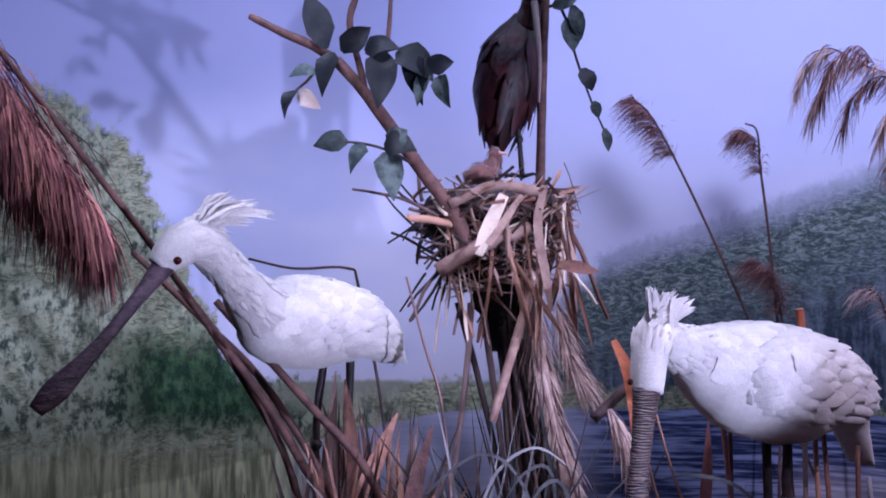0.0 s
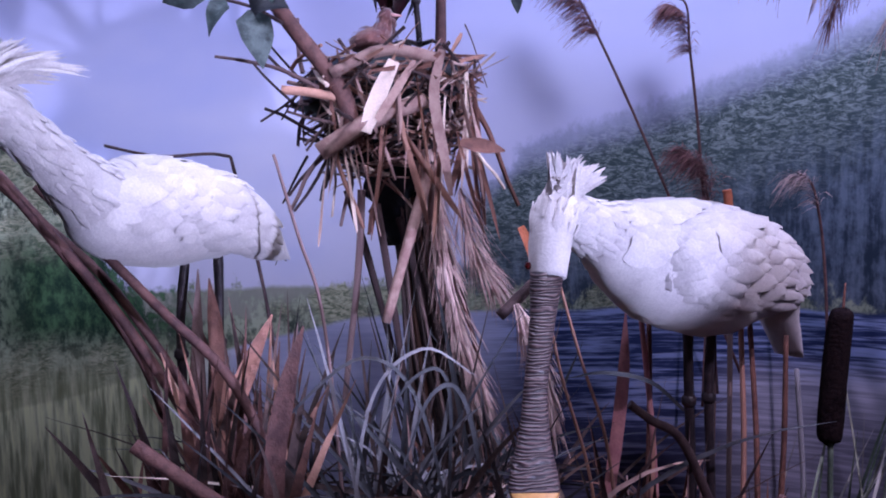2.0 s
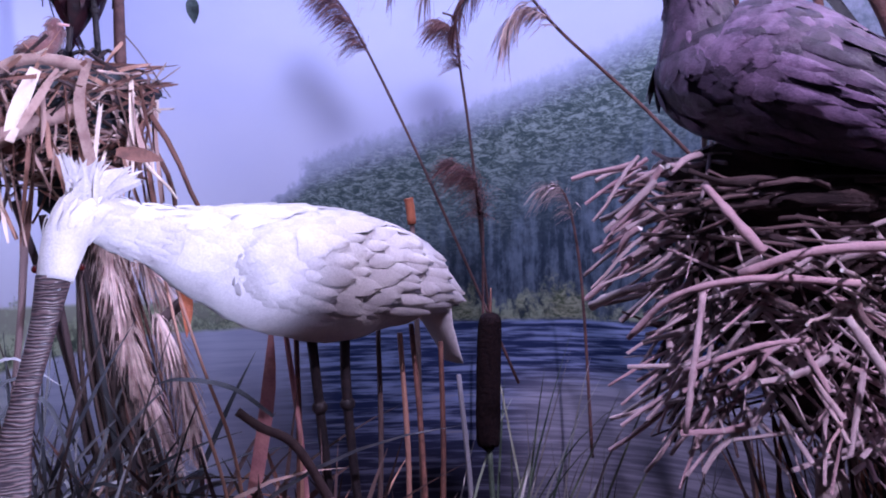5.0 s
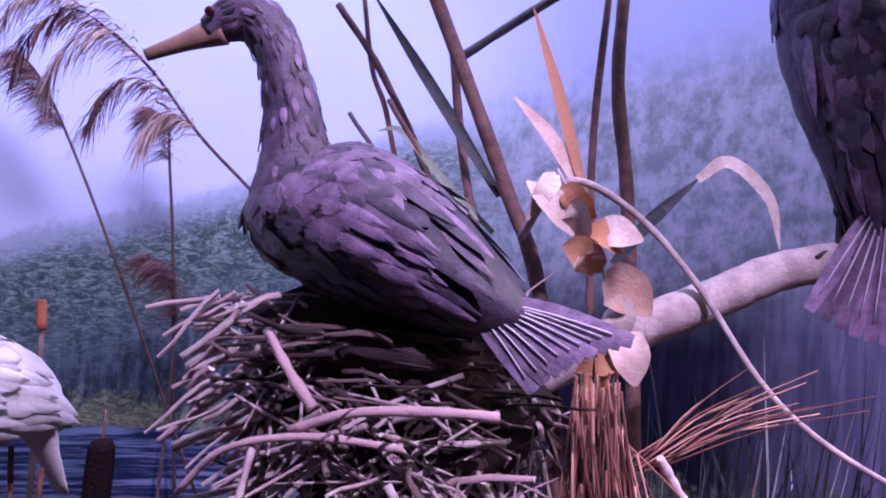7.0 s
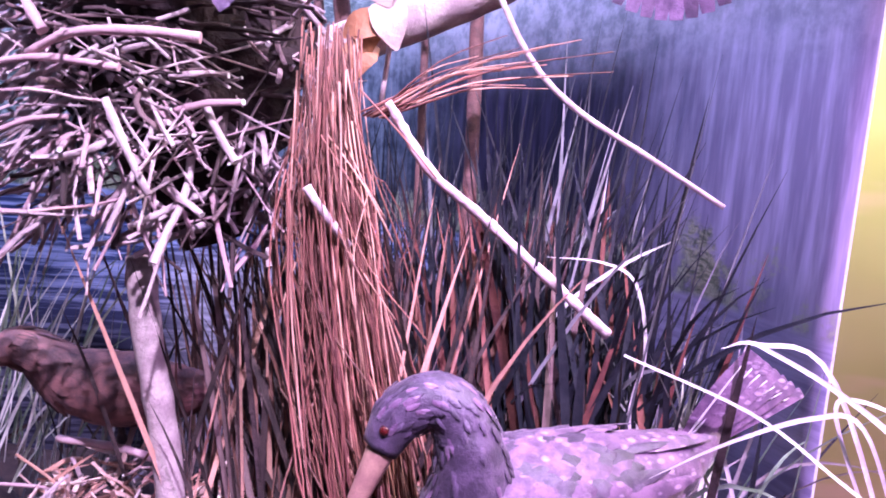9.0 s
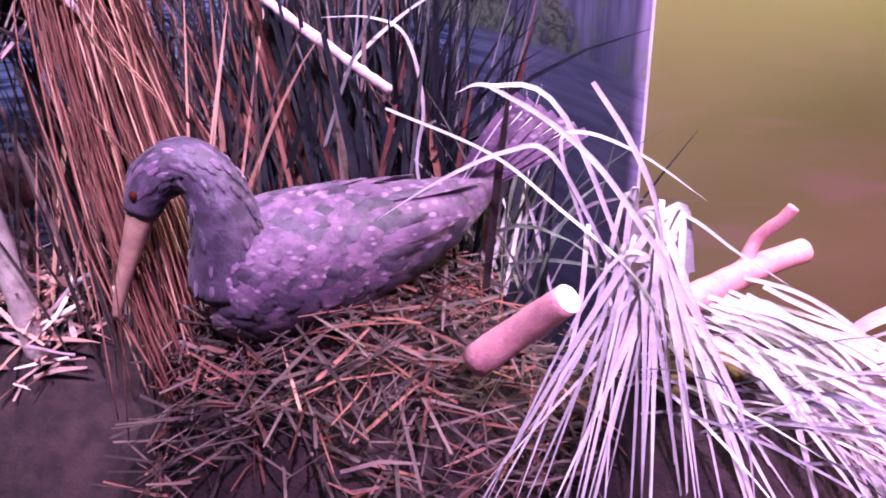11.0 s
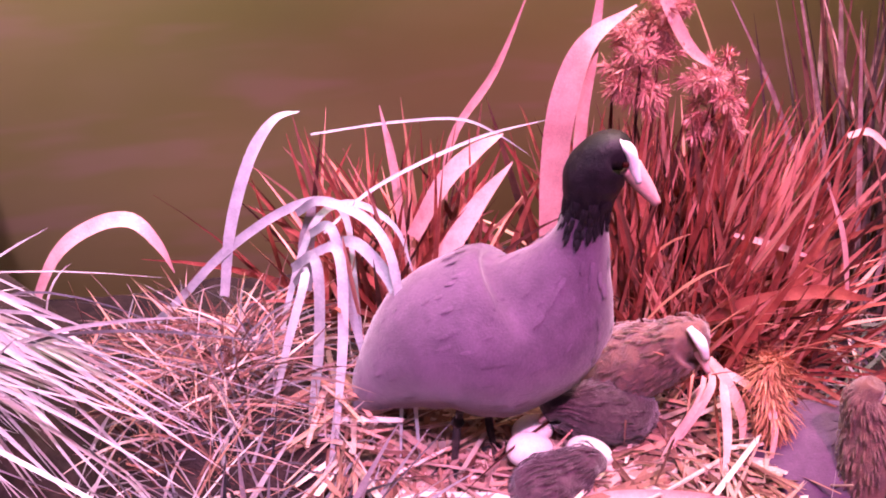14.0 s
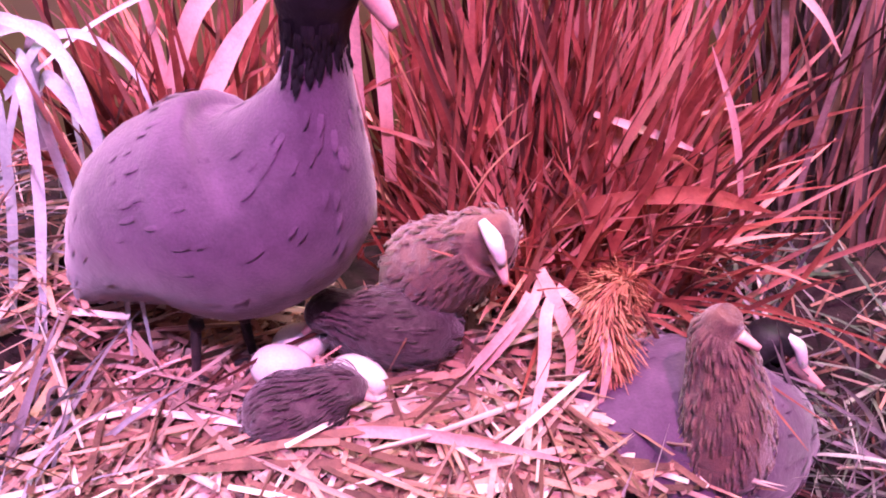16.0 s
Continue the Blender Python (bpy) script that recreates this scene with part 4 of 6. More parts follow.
# heavy plume hanging at the dark end of the case
reed_plume([(-0.10, 1.20, 0.30), (-0.137, 1.18, 0.42), (-0.225, 1.05, 0.63), (-0.315, 0.94, 0.80), (-0.42, 0.88, 0.96)], [(-0.47, 0.88, 1.00), (-0.39, 0.89, 0.88), (-0.33, 0.90, 0.80), (-0.268, 0.92, 0.70)], 0.095, 5200, 0.046, "big dark red reed plume hanging beside a leaning stem", "plume_red", away=(-0.7, -0.1, -0.5), seed=6, r=0.006, droop=1.0, width=0.0019)


def bare_stem(pts, r0, r1, mat, label, group="bare reed stems", n=7):
    b = Build()
    b.tube(smooth_line([Vector(p) for p in pts], 6), r0, r1, n, 0, 0.05)
    return b.thing("reed", M[mat], label, "reed stem", group)


bare_stem([(-0.246, 1.10, 0.63), (-0.18, 1.11, 0.54), (-0.108, 1.12, 0.43), (-0.02, 1.14, 0.25), (0.02, 1.15, 0.12)], 0.006, 0.0065, "bark", "brown leaning reed stem at the bank")
bare_stem([(-0.327, 1.14, 0.68), (-0.22, 1.13, 0.58), (-0.131, 1.13, 0.485), (-0.03, 1.14, 0.30), (0.0, 1.15, 0.12)], 0.005, 0.006, "bark", "brown leaning reed stem at the bank")
bare_stem([(-0.183, 1.05, 0.615), (-0.065, 1.05, 0.484), (0.013, 1.06, 0.390), (0.06, 1.08, 0.25), (0.07, 1.1, 0.12)], 0.0055, 0.006, "bark", "brown leaning reed stem at the bank")
bare_stem([(0.06, 1.10, 0.645), (0.085, 1.10, 0.55), (0.108, 1.10, 0.466), (0.122, 1.10, 0.30), (0.128, 1.10, 0.12)], 0.0018, 0.0026, "stick_dark", "thin dark reed stem beside the white bird")
bare_stem([(0.383, 1.10, 0.50), (0.41, 1.10, 0.40), (0.443, 1.10, 0.286), (0.46, 1.1, 0.12)], 0.0018, 0.0024, "straw_brown", "thin pale reed stem by the water")
bare_stem([(0.365, 1.12, 0.52), (0.39, 1.12, 0.38), (0.425, 1.12, 0.25), (0.44, 1.12, 0.12)], 0.0018, 0.0024, "straw_brown", "thin pale reed stem by the water")
for a, c, mt in (((0.648, 1.20, 0.41), (0.652, 1.20, 0.09), "straw_brown"), ((0.664, 1.21, 0.42), (0.675, 1.20, 0.09), "straw_brown"), ((0.70, 1.18, 0.40), (0.69, 1.18, 0.08), "straw_brown"), ((0.50, 1.16, 0.45), (0.525, 1.16, 0.12), "wood_rose"), ((0.515, 1.17, 0.44), (0.505, 1.16, 0.12), "straw_brown"), ((0.725, 1.2, 0.35), (0.74, 1.2, 0.05), "blade_dark"), ((0.62, 1.22, 0.42), (0.61, 1.22, 0.1), "straw_dark")):
    bare_stem([a, Vector(a).lerp(Vector(c), 0.5) + V(0.004, 0, 0), c], 0.0034, 0.0042, mt, "upright reed stem standing behind the white bird's legs")
bare_stem([(0.245, 1.24, 0.632), (0.212, 1.235, 0.53), (0.180, 1.23, 0.425)], 0.0085, 0.0065, "straw", "pale broken cane hanging from the straw nest")
bare_stem([(-0.058, 0.93, 0.368), (0.02, 0.94, 0.30), (0.102, 0.95, 0.229), (0.16, 0.96, 0.17)], 0.0075, 0.009, "bark", "reddish brown cane lying slantwise in the reeds")
bare_stem([(0.33, 1.22, 0.43), (0.38, 1.23, 0.475), (0.44, 1.25, 0.54)], 0.008, 0.007, "stick_dark", "grey slanting stick behind the straw trunk")
bare_stem([(0.568, 0.90, 0.296), (0.545, 0.91, 0.265), (0.50, 0.95, 0.18)], 0.011, 0.012, "bark", "short cut stump at the water's edge")
bare_stem([(0.455, 1.05, 0.355), (0.48, 1.05, 0.335), (0.52, 1.06, 0.305), (0.57, 1.08, 0.20)], 0.005, 0.006, "stick_dark", "dark crooked twig by the white bird's legs")
bare_stem([(-0.23, 1.40, 0.672), (-0.152, 1.40, 0.655), (-0.06, 1.40, 0.655), (-0.04, 1.40, 0.62), (0.0, 1.41, 0.40), (0.02, 1.42, 0.12)], 0.0022, 0.003, "stick_dark", "thin dark stem bent over behind the white bird")
bare_stem([(0.673, 1.31, 0.588), (0.675, 1.31, 0.575), (0.677, 1.31, 0.550)], 0.0068, 0.0066, "stub", "orange stub of a young reed mace")
bare_stem([(0.677, 1.31, 0.55), (0.68, 1.31, 0.35), (0.68, 1.31, 0.10)], 0.004, 0.004, "straw_dark", "dark stem of a young reed mace")

# reed mace
mace = holder("cattail", (0.775, 1.17, 0.0), "dark velvety cattail head on a thin stem", "cattail")
line_part(mace, "stem", [(0.775, 1.18, 0.0), (0.765, 1.18, 0.15), (0.760, 1.175, 0.262)], 0.004, 0.0035, M["blade_green"])
b = Build()
b.loft([(0.759, 1.176, 0.258, 0.006, 0.006), (0.759, 1.176, 0.266, 0.0160, 0.0160), (0.760, 1.170, 0.34, 0.0162, 0.0162), (0.762, 1.163, 0.41, 0.0158, 0.0158), (0.763, 1.158, 0.432, 0.013, 0.013), (0.763, 1.157, 0.438, 0.003, 0.003)], 16, 4, 0, ref=(0, 1, 0), ruffle=0.03)
under(part("seed_head", b, M["cattail"], mace), mace)
line_part(mace, "spike", [(0.763, 1.157, 0.436), (0.764, 1.155, 0.47)], 0.002, 0.001, M["straw_brown"])

STRAWS = [strip(M["straw"], c) for c in (-0.5, -0.15, 0.2, 0.6)] + [rod(M["straw"], c, 5, name="straw") for c in (0.3, -0.5)]
BROWNS = [strip(M["straw_brown"], c) for c in (-0.6, 0.2, 0.8)] + [rod(M["straw_brown"], c, 5, name="straw") for c in (0.3, -0.4)]
STICKS = [rod(M["stick"], c, 6, 0.75, ends=M["cut"]) for c in (0.08, -0.2, 0.35, -0.5)]
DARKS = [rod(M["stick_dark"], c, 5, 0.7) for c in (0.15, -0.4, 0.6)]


def straw_nest():
    """The bowl of canes and straw that the maroon bird stands on, on its trunk of bundled reeds."""
    ob = holder("straw_nest", (0.19, 1.33, 0.14), "shaggy straw nest wedged on a trunk of bundled reeds", "nest")
    # near-black core stands in for the shade inside the straw
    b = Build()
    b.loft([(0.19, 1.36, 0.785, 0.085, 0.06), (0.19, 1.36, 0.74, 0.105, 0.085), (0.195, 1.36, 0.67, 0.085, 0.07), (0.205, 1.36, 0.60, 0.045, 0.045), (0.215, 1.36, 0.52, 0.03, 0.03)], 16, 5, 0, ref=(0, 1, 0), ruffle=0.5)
    under(part("core", b, M["leaf_and_shade"], ob), ob)
    rg = random.Random(5)
    for k in range(250):
        a, h = rg.uniform(-2.7, 0.4), rg.betavariate(1.4, 1.1)
        r = 0.055 + 0.070 * h
        p = V(0.19 + r * 1.05 * math.cos(a), 1.345 + r * 0.95 * math.sin(a), 0.60 + 0.185 * h)
        tang = V(-math.sin(a), math.cos(a), 0)
        way = (tang * rg.choice((-1, 1)) + V(rg.gauss(0, 0.35), rg.gauss(0, 0.2), rg.gauss(0, 0.5) - 0.15)).normalized()
        L = rg.uniform(0.05, 0.13)
        mesh = rg.choice(STRAWS if rg.random() < 0.42 else BROWNS if rg.random() < 0.75 else DARKS)
        lay(ob, "straw", mesh, p - way * L * 0.5, way, L, rg.uniform(0.0010, 0.0032), rg.uniform(0, 6.28))
    for k in range(46):  # strips that hang from the rim
        a = rg.uniform(-2.3, 0.25)
        p = V(0.19 + 0.125 * math.cos(a), 1.345 + 0.11 * math.sin(a), rg.uniform(0.66, 0.77))
        way = V(rg.gauss(0, 0.22), rg.gauss(-0.05, 0.15), -1)
        lay(ob, "straw", rg.choice(STRAWS + BROWNS), p, way, rg.uniform(0.07, 0.17), rg.uniform(0.0018, 0.0048))
    for k in range(40):  # dark ends whose colour deepens the shade on this side
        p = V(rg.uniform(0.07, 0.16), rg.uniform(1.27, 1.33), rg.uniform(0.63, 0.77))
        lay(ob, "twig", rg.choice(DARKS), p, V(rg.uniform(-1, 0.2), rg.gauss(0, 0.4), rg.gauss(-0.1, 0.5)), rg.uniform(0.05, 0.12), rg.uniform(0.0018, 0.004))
    line_part(ob, "cane", [(0.100, 1.235, 0.650), (0.164, 1.238, 0.689), (0.240, 1.245, 0.716)], 0.0125, 0.010, M["straw"], "thick pale broken cane", 9)
    line_part(ob, "cane", [(0.118, 1.24, 0.752), (0.173, 1.235, 0.777), (0.210, 1.235, 0.779), (0.258, 1.24, 0.768)], 0.0075, 0.0085, M["straw"], "thick pale broken cane", 9)
    line_part(ob, "cane", [(0.052, 1.25, 0.733), (0.085, 1.25, 0.730), (0.125, 1.25, 0.722)], 0.0065, 0.006, M["straw_brown"], "", 8)
    leaf_part(ob, "husk", [(0.160, 1.228, 0.675), (0.178, 1.225, 0.72), (0.200, 1.225, 0.765)], 0.022, M["straw"], "flat pale husk", tip=0.7, base=0.7)
    leaf_part(ob, "husk", [(0.176, 1.222, 0.690), (0.200, 1.222, 0.725), (0.226, 1.225, 0.765)], 0.012, M["straw"], tip=0.5, base=0.7)
    leaf_part(ob, "husk", [(0.262, 1.235, 0.780), (0.250, 1.225, 0.72), (0.262, 1.225, 0.64), (0.270, 1.23, 0.59)], 0.014, M["straw"], tip=0.4, base=0.7)
    leaf_part(ob, "husk", [(0.285, 1.25, 0.66), (0.315, 1.25, 0.655), (0.345, 1.25, 0.648)], 0.020, M["straw_brown"], tip=0.1)
    # trunk of bundled reeds
    b = Build()
    for k in range(110):
        a, q = rg.uniform(0, 6.28), rg.random() ** 0.5
        top = V(0.222 + 0.030 * q * math.cos(a), 1.35 + 0.03 * q * math.sin(a), rg.uniform(0.50, 0.66))
        foot = V(0.295 + 0.055 * q * math.cos(a + 0.3), 1.31 + 0.07 * q * math.sin(a), 0.11)
        mid = top.lerp(foot, 0.5) + V(rg.gauss(0, 0.012), rg.gauss(0, 0.012), 0)
        b.tube(smooth_line([top, mid, foot], 3), rg.uniform(0.0018, 0.0042), None, 5, rg.choice((0, 1, 1, 1, 1)))
    under(part("trunk", b, [M["straw_brown"], M["straw_dark"]], ob, kind="stuff"), ob)
    b = Build()
    shag(b, [(0.245, 1.30, 0.66), (0.255, 1.295, 0.55), (0.275, 1.285, 0.43), (0.305, 1.275, 0.33), (0.335, 1.27, 0.24)], 0.036, 2200, 0.036, 0, 0.0019, 0.3, 0.55, 8, (0, -0.5, -0.9))
    under(part("hanging_plume", b, M["plume_pale"], ob, "pale shaggy plume tied down the trunk", "stuff"), ob)
    b = Build()
    shag(b, [(0.285, 1.30, 0.60), (0.30, 1.29, 0.52), (0.33, 1.28, 0.47)], 0.024, 300, 0.05, 0, 0.0016, 0.3, 0.6, 9, (0.5, -0.4, -0.4))
    shag(b, [(0.345, 1.17, 0.455), (0.362, 1.16, 0.42), (0.378, 1.155, 0.36), (0.386, 1.15, 0.315)], 0.020, 420, 0.038, 0, 0.0018, 0.4, 0.5, 10, (0.1, -0.4, -0.8))
    under(part("side_plume", b, M["plume_pale"], ob, kind="stuff"), ob)
    leaf_part(ob, "husk", [(0.355, 1.19, 0.55), (0.372, 1.18, 0.51), (0.380, 1.18, 0.46), (0.378, 1.18, 0.42)], 0.018, M["stub"], "orange dry leaf")
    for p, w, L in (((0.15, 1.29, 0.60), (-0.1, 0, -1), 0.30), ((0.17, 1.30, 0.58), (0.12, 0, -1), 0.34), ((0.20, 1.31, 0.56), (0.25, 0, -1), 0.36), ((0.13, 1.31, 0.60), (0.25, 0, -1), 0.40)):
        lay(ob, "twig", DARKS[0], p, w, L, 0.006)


straw_nest()


def leafy_branch():
    ob = holder("branch", (0.13, 1.25, 0.62), "brown forked branch with dried grey-green leaves", "branch")
    line_part(ob, "bough", [(0.145, 1.255, 0.66), (0.130, 1.25, 0.729), (0.074, 1.25, 0.807), (-0.008, 1.25, 0.921), (-0.055, 1.25, 0.975)], 0.0125, 0.009, M["bark"], n=10)
    line_part(ob, "bough", [(-0.045, 1.25, 0.965), (-0.087, 1.25, 0.996), (-0.14, 1.25, 1.020), (-0.190, 1.25, 1.046)], 0.0085, 0.0055, M["bark"], n=9)
    line_part(ob, "bough", [(-0.010, 1.25, 0.920), (-0.018, 1.245, 0.96), (-0.034, 1.24, 1.03), (-0.022, 1.24, 1.08), (-0.012, 1.24, 1.14)], 0.006, 0.005, M["bark"], n=8)
    line_part(ob, "bough", [(0.022, 1.25, 0.99), (0.027, 1.25, 1.05), (0.030, 1.25, 1.12)], 0.004, 0.003, M["bark"], n=7)
    line_part(ob, "twig", [(-0.008, 1.24, 0.95), (0.022, 1.235, 0.985), (0.055, 1.23, 0.985), (0.085, 1.23, 0.955)], 0.0028, 0.0018, M["stick_dark"])
    line_part(ob, "twig", [(-0.075, 1.245, 0.98), (-0.095, 1.235, 0.945), (-0.115, 1.23, 0.925), (-0.125, 1.23, 0.905)], 0.0028, 0.0016, M["stick_dark"])
    line_part(ob, "twig", [(0.060, 1.235, 0.815), (0.02, 1.225, 0.835), (-0.03, 1.22, 0.845), (-0.085, 1.215, 0.840)], 0.0028, 0.0014, M["stick_dark"])
    line_part(ob, "twig", [(0.10, 1.25, 0.735), (0.05, 1.25, 0.760), (0.0, 1.25, 0.772), (-0.032, 1.25, 0.777)], 0.0032, 0.0018, M["stick_dark"])
    leaves = [  # stalk end, tip, width, dark or grey
        ((-0.070, 1.235, 0.990), (-0.098, 1.23, 1.075), 0.050, 1), ((-0.060, 1.235, 0.985), (-0.075, 1.23, 0.915), 0.046, 1), ((-0.045, 1.235, 0.985), (0.0, 1.225, 1.02), 0.044, 1),
        ((-0.01, 1.235, 0.985), (0.045, 1.225, 0.985), 0.040, 1), ((0.018, 1.23, 0.985), (0.010, 1.22, 0.895), 0.046, 1), ((0.040, 1.23, 0.985), (0.095, 1.225, 0.935), 0.050, 1), ((0.060, 1.23, 0.980), (0.078, 1.225, 0.900), 0.040, 1),
        ((0.085, 1.23, 0.955), (0.125, 1.22, 0.965), 0.030, 1), ((0.085, 1.23, 0.950), (0.070, 1.22, 0.898), 0.026, 0), ((0.100, 1.23, 0.945), (0.120, 1.22, 0.895), 0.034, 0),
        ((-0.115, 1.23, 0.925), (-0.130, 1.22, 0.880), 0.026, 1), ((-0.112, 1.23, 0.918), (-0.075, 1.22, 0.895), 0.028, 2), ((-0.085, 1.235, 0.955), (-0.125, 1.225, 0.945), 0.022, 0),
        ((-0.035, 1.22, 0.845), (-0.085, 1.21, 0.838), 0.030, 0), ((-0.010, 1.22, 0.842), (-0.030, 1.21, 0.795), 0.034, 0), ((0.020, 1.222, 0.838), (0.070, 1.215, 0.830), 0.040, 1), ((0.022, 1.22, 0.830), (0.035, 1.21, 0.755), 0.050, 0), ((0.030, 1.225, 0.835), (0.055, 1.215, 0.862), 0.034, 0),
    ]
    for a, c, w, tone in leaves:
        a, c = Vector(a), Vector(c)
        mid = a.lerp(c, 0.45) + V(0, -0.006, 0.004)
        leaf_part(ob, "leaf", [a, mid, c], w * rnd(0.8, 1.1), M[("leaf", "leaf_and_shade", "leaf_pale")[tone]], "", (rnd(-0.3, 0.3), -1, rnd(-0.2, 0.4)), rnd(0.2, 0.6), 0.03, 0.2, rnd(-1.2, 1.2))
    return ob


leafy_branch()
pole = holder("perch_pole", (0.270, 1.36, 0.62), "upright brown cane beside the maroon bird", "pole")
line_part(pole, "cane", [(0.262, 1.365, 0.62), (0.268, 1.36, 0.80), (0.272, 1.36, 0.95), (0.280, 1.36, 1.15)], 0.0085, 0.0075, M["bark"], n=10)
line_part(pole, "twig", [(0.278, 1.36, 1.09), (0.305, 1.355, 1.085), (0.329, 1.35, 0.998), (0.352, 1.35, 0.931), (0.376, 1.35, 0.875)], 0.003, 0.0014, M["stick_dark"])
for a, c, w, mt in (((0.290, 1.355, 1.09), (0.330, 1.34, 1.10), 0.030, "leaf"), ((0.315, 1.35, 1.07), (0.322, 1.34, 1.01), 0.034, "leaf"), ((0.322, 1.35, 1.09), (0.335, 1.34, 1.03), 0.026, "leaf"), ((0.338, 1.35, 0.985), (0.352, 1.34, 0.945), 0.030, "leaf_and_shade"), ((0.356, 1.35, 0.93), (0.362, 1.34, 0.90), 0.018, "leaf"), ((0.374, 1.35, 0.885), (0.378, 1.34, 0.845), 0.018, "leaf")):
    a, c = Vector(a), Vector(c)
    leaf_part(pole, "leaf", [a, a.lerp(c, 0.5) + V(0, -0.004, 0), c], w, M[mt], "", (rnd(-0.3, 0.3), -1, 0.2), 0.2, 0.05, 0.3)


def sedge(name, label, count, base, spread, height_, lean, width, mats, droop=(0.2, 0.9), seed=1, category="sedge", wob=0.1, n=8, floor=None):
    """A joined stand of blades."""
    rg = random.Random(seed)
    b = Build()
    for k in range(count):
        x, y = base[0] + rg.gauss(0, spread[0]), base[1] + rg.gauss(0, spread[1])
        z = height(x, y) - 0.01 if floor is None else floor
        way = V(lean[0] + rg.gauss(0, lean[2]), lean[1] + rg.gauss(0, lean[2] * 0.6), 1)
        L = height_ * rg.uniform(0.55, 1.15)
        d = rg.uniform(*droop) * rg.random()
        p, w = V(x, y, z), way.normalized()
        side = V(rg.gauss(0, wob), rg.gauss(0, wob), 0)
        out = V(w.x, w.y, 0)
        pts = [p + w * (L * s) + (out * 1.6 + side) * (L * d * s * s) - V(0, 0, 1) * (L * d * s * s * 0.9) for s in (k2 / (n - 1) for k2 in range(n))]
        b.blade(pts, width * rg.uniform(0.5, 1.3), 0.06, 0.8, (rg.gauss(0, 0.5), -1, 0.3), rg.randrange(len(mats)), 0.3, rg.gauss(0, 0.5))
    return b.thing(name, mats, label, category, kind="stuff")


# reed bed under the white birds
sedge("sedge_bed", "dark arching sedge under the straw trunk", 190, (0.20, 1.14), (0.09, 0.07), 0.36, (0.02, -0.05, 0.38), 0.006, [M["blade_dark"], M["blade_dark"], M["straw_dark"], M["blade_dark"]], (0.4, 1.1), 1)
sedge("sedge_bed", "grey arching sedge blades before the trunk", 26, (0.22, 1.08), (0.07, 0.04), 0.36, (-0.15, -0.1, 0.35), 0.005, [M["blade_dark"], M["straw"]], (0.7, 1.2), 2)
sedge("reed_stubble", "brown broad reed leaves under the white bird", 110, (-0.005, 1.13), (0.045, 0.05), 0.33, (0.03, -0.05, 0.20), 0.012, [M["straw_brown"], M["straw_dark"], M["straw_dark"], M["bark"]], (0.0, 0.3), 3, "reeds")
sedge("reed_stubble", "dark reed stubble along the water", 65, (0.50, 1.16), (0.13, 0.07), 0.22, (0.0, -0.05, 0.35), 0.006, [M["straw_dark"], M["stick_dark"], M["straw_brown"]], (0.1, 0.6), 4, "reeds")
sedge("sedge_bed", "thin green blades by the cattail", 40, (0.80, 1.16), (0.045, 0.05), 0.42, (0.22, -0.05, 0.18), 0.0035, [M["blade_green"], M["blade_green"], M["blade_white"]], (0.2, 0.7), 5, floor=0.0)
for pts, w, mt in (([(0.045, 1.14, 0.455), (0.020, 1.12, 0.40), (0.0, 1.1, 0.33), (0.0, 1.09, 0.14)], 0.024, "straw_brown"), ([(0.098, 1.0, 0.465), (0.078, 1.0, 0.40), (0.06, 1.01, 0.30), (0.06, 1.04, 0.14)], 0.022, "bark"), ([(-0.03, 1.15, 0.50), (-0.02, 1.14, 0.40), (0.0, 1.13, 0.14)], 0.020, "straw_brown"), ([(-0.045, 1.16, 0.51), (-0.05, 1.16, 0.38), (-0.04, 1.15, 0.14)], 0.016, "straw_dark"), ([(0.485, 1.17, 0.44), (0.475, 1.16, 0.33), (0.44, 1.13, 0.14)], 0.018, "wood_rose")):
    b = Build()
    b.blade(smooth_line([Vector(p) for p in reversed(pts)], 5), w, 0.1, 0.7, (0.2, -1, 0.1), 0, 0.35)
    b.thing("reed", M[mt], "broad brown dry reed leaf standing upright", "reed leaf", "standing reed leaves")
for pts, w in (([(0.50, 1.0, 0.36), (0.46, 0.99, 0.395), (0.41, 0.985, 0.408), (0.375, 1.0, 0.40)], 0.005), ([(0.13, 1.05, 0.14), (0.16, 1.04, 0.36), (0.22, 1.03, 0.43), (0.28, 1.02, 0.40)], 0.004), ([(0.26, 1.06, 0.14), (0.22, 1.03, 0.36), (0.16, 1.02, 0.425), (0.08, 1.01, 0.37), (0.03, 1.0, 0.31)], 0.004), ([(0.24, 1.06, 0.14), (0.25, 1.03, 0.38), (0.21, 1.02, 0.40), (0.16, 1.01, 0.32)], 0.004), ([(0.30, 1.05, 0.14), (0.27, 1.03, 0.36), (0.23, 1.01, 0.385), (0.19, 1.0, 0.29)], 0.005)):
    b = Build()
    b.blade(smooth_line([Vector(p) for p in pts], 6), w, 0.1, 0.8, (0, -1, 0.5), 0, 0.2)
    b.thing("sedge", M["blade_dark"], "single dark arching sedge blade", "sedge", "arching blades")


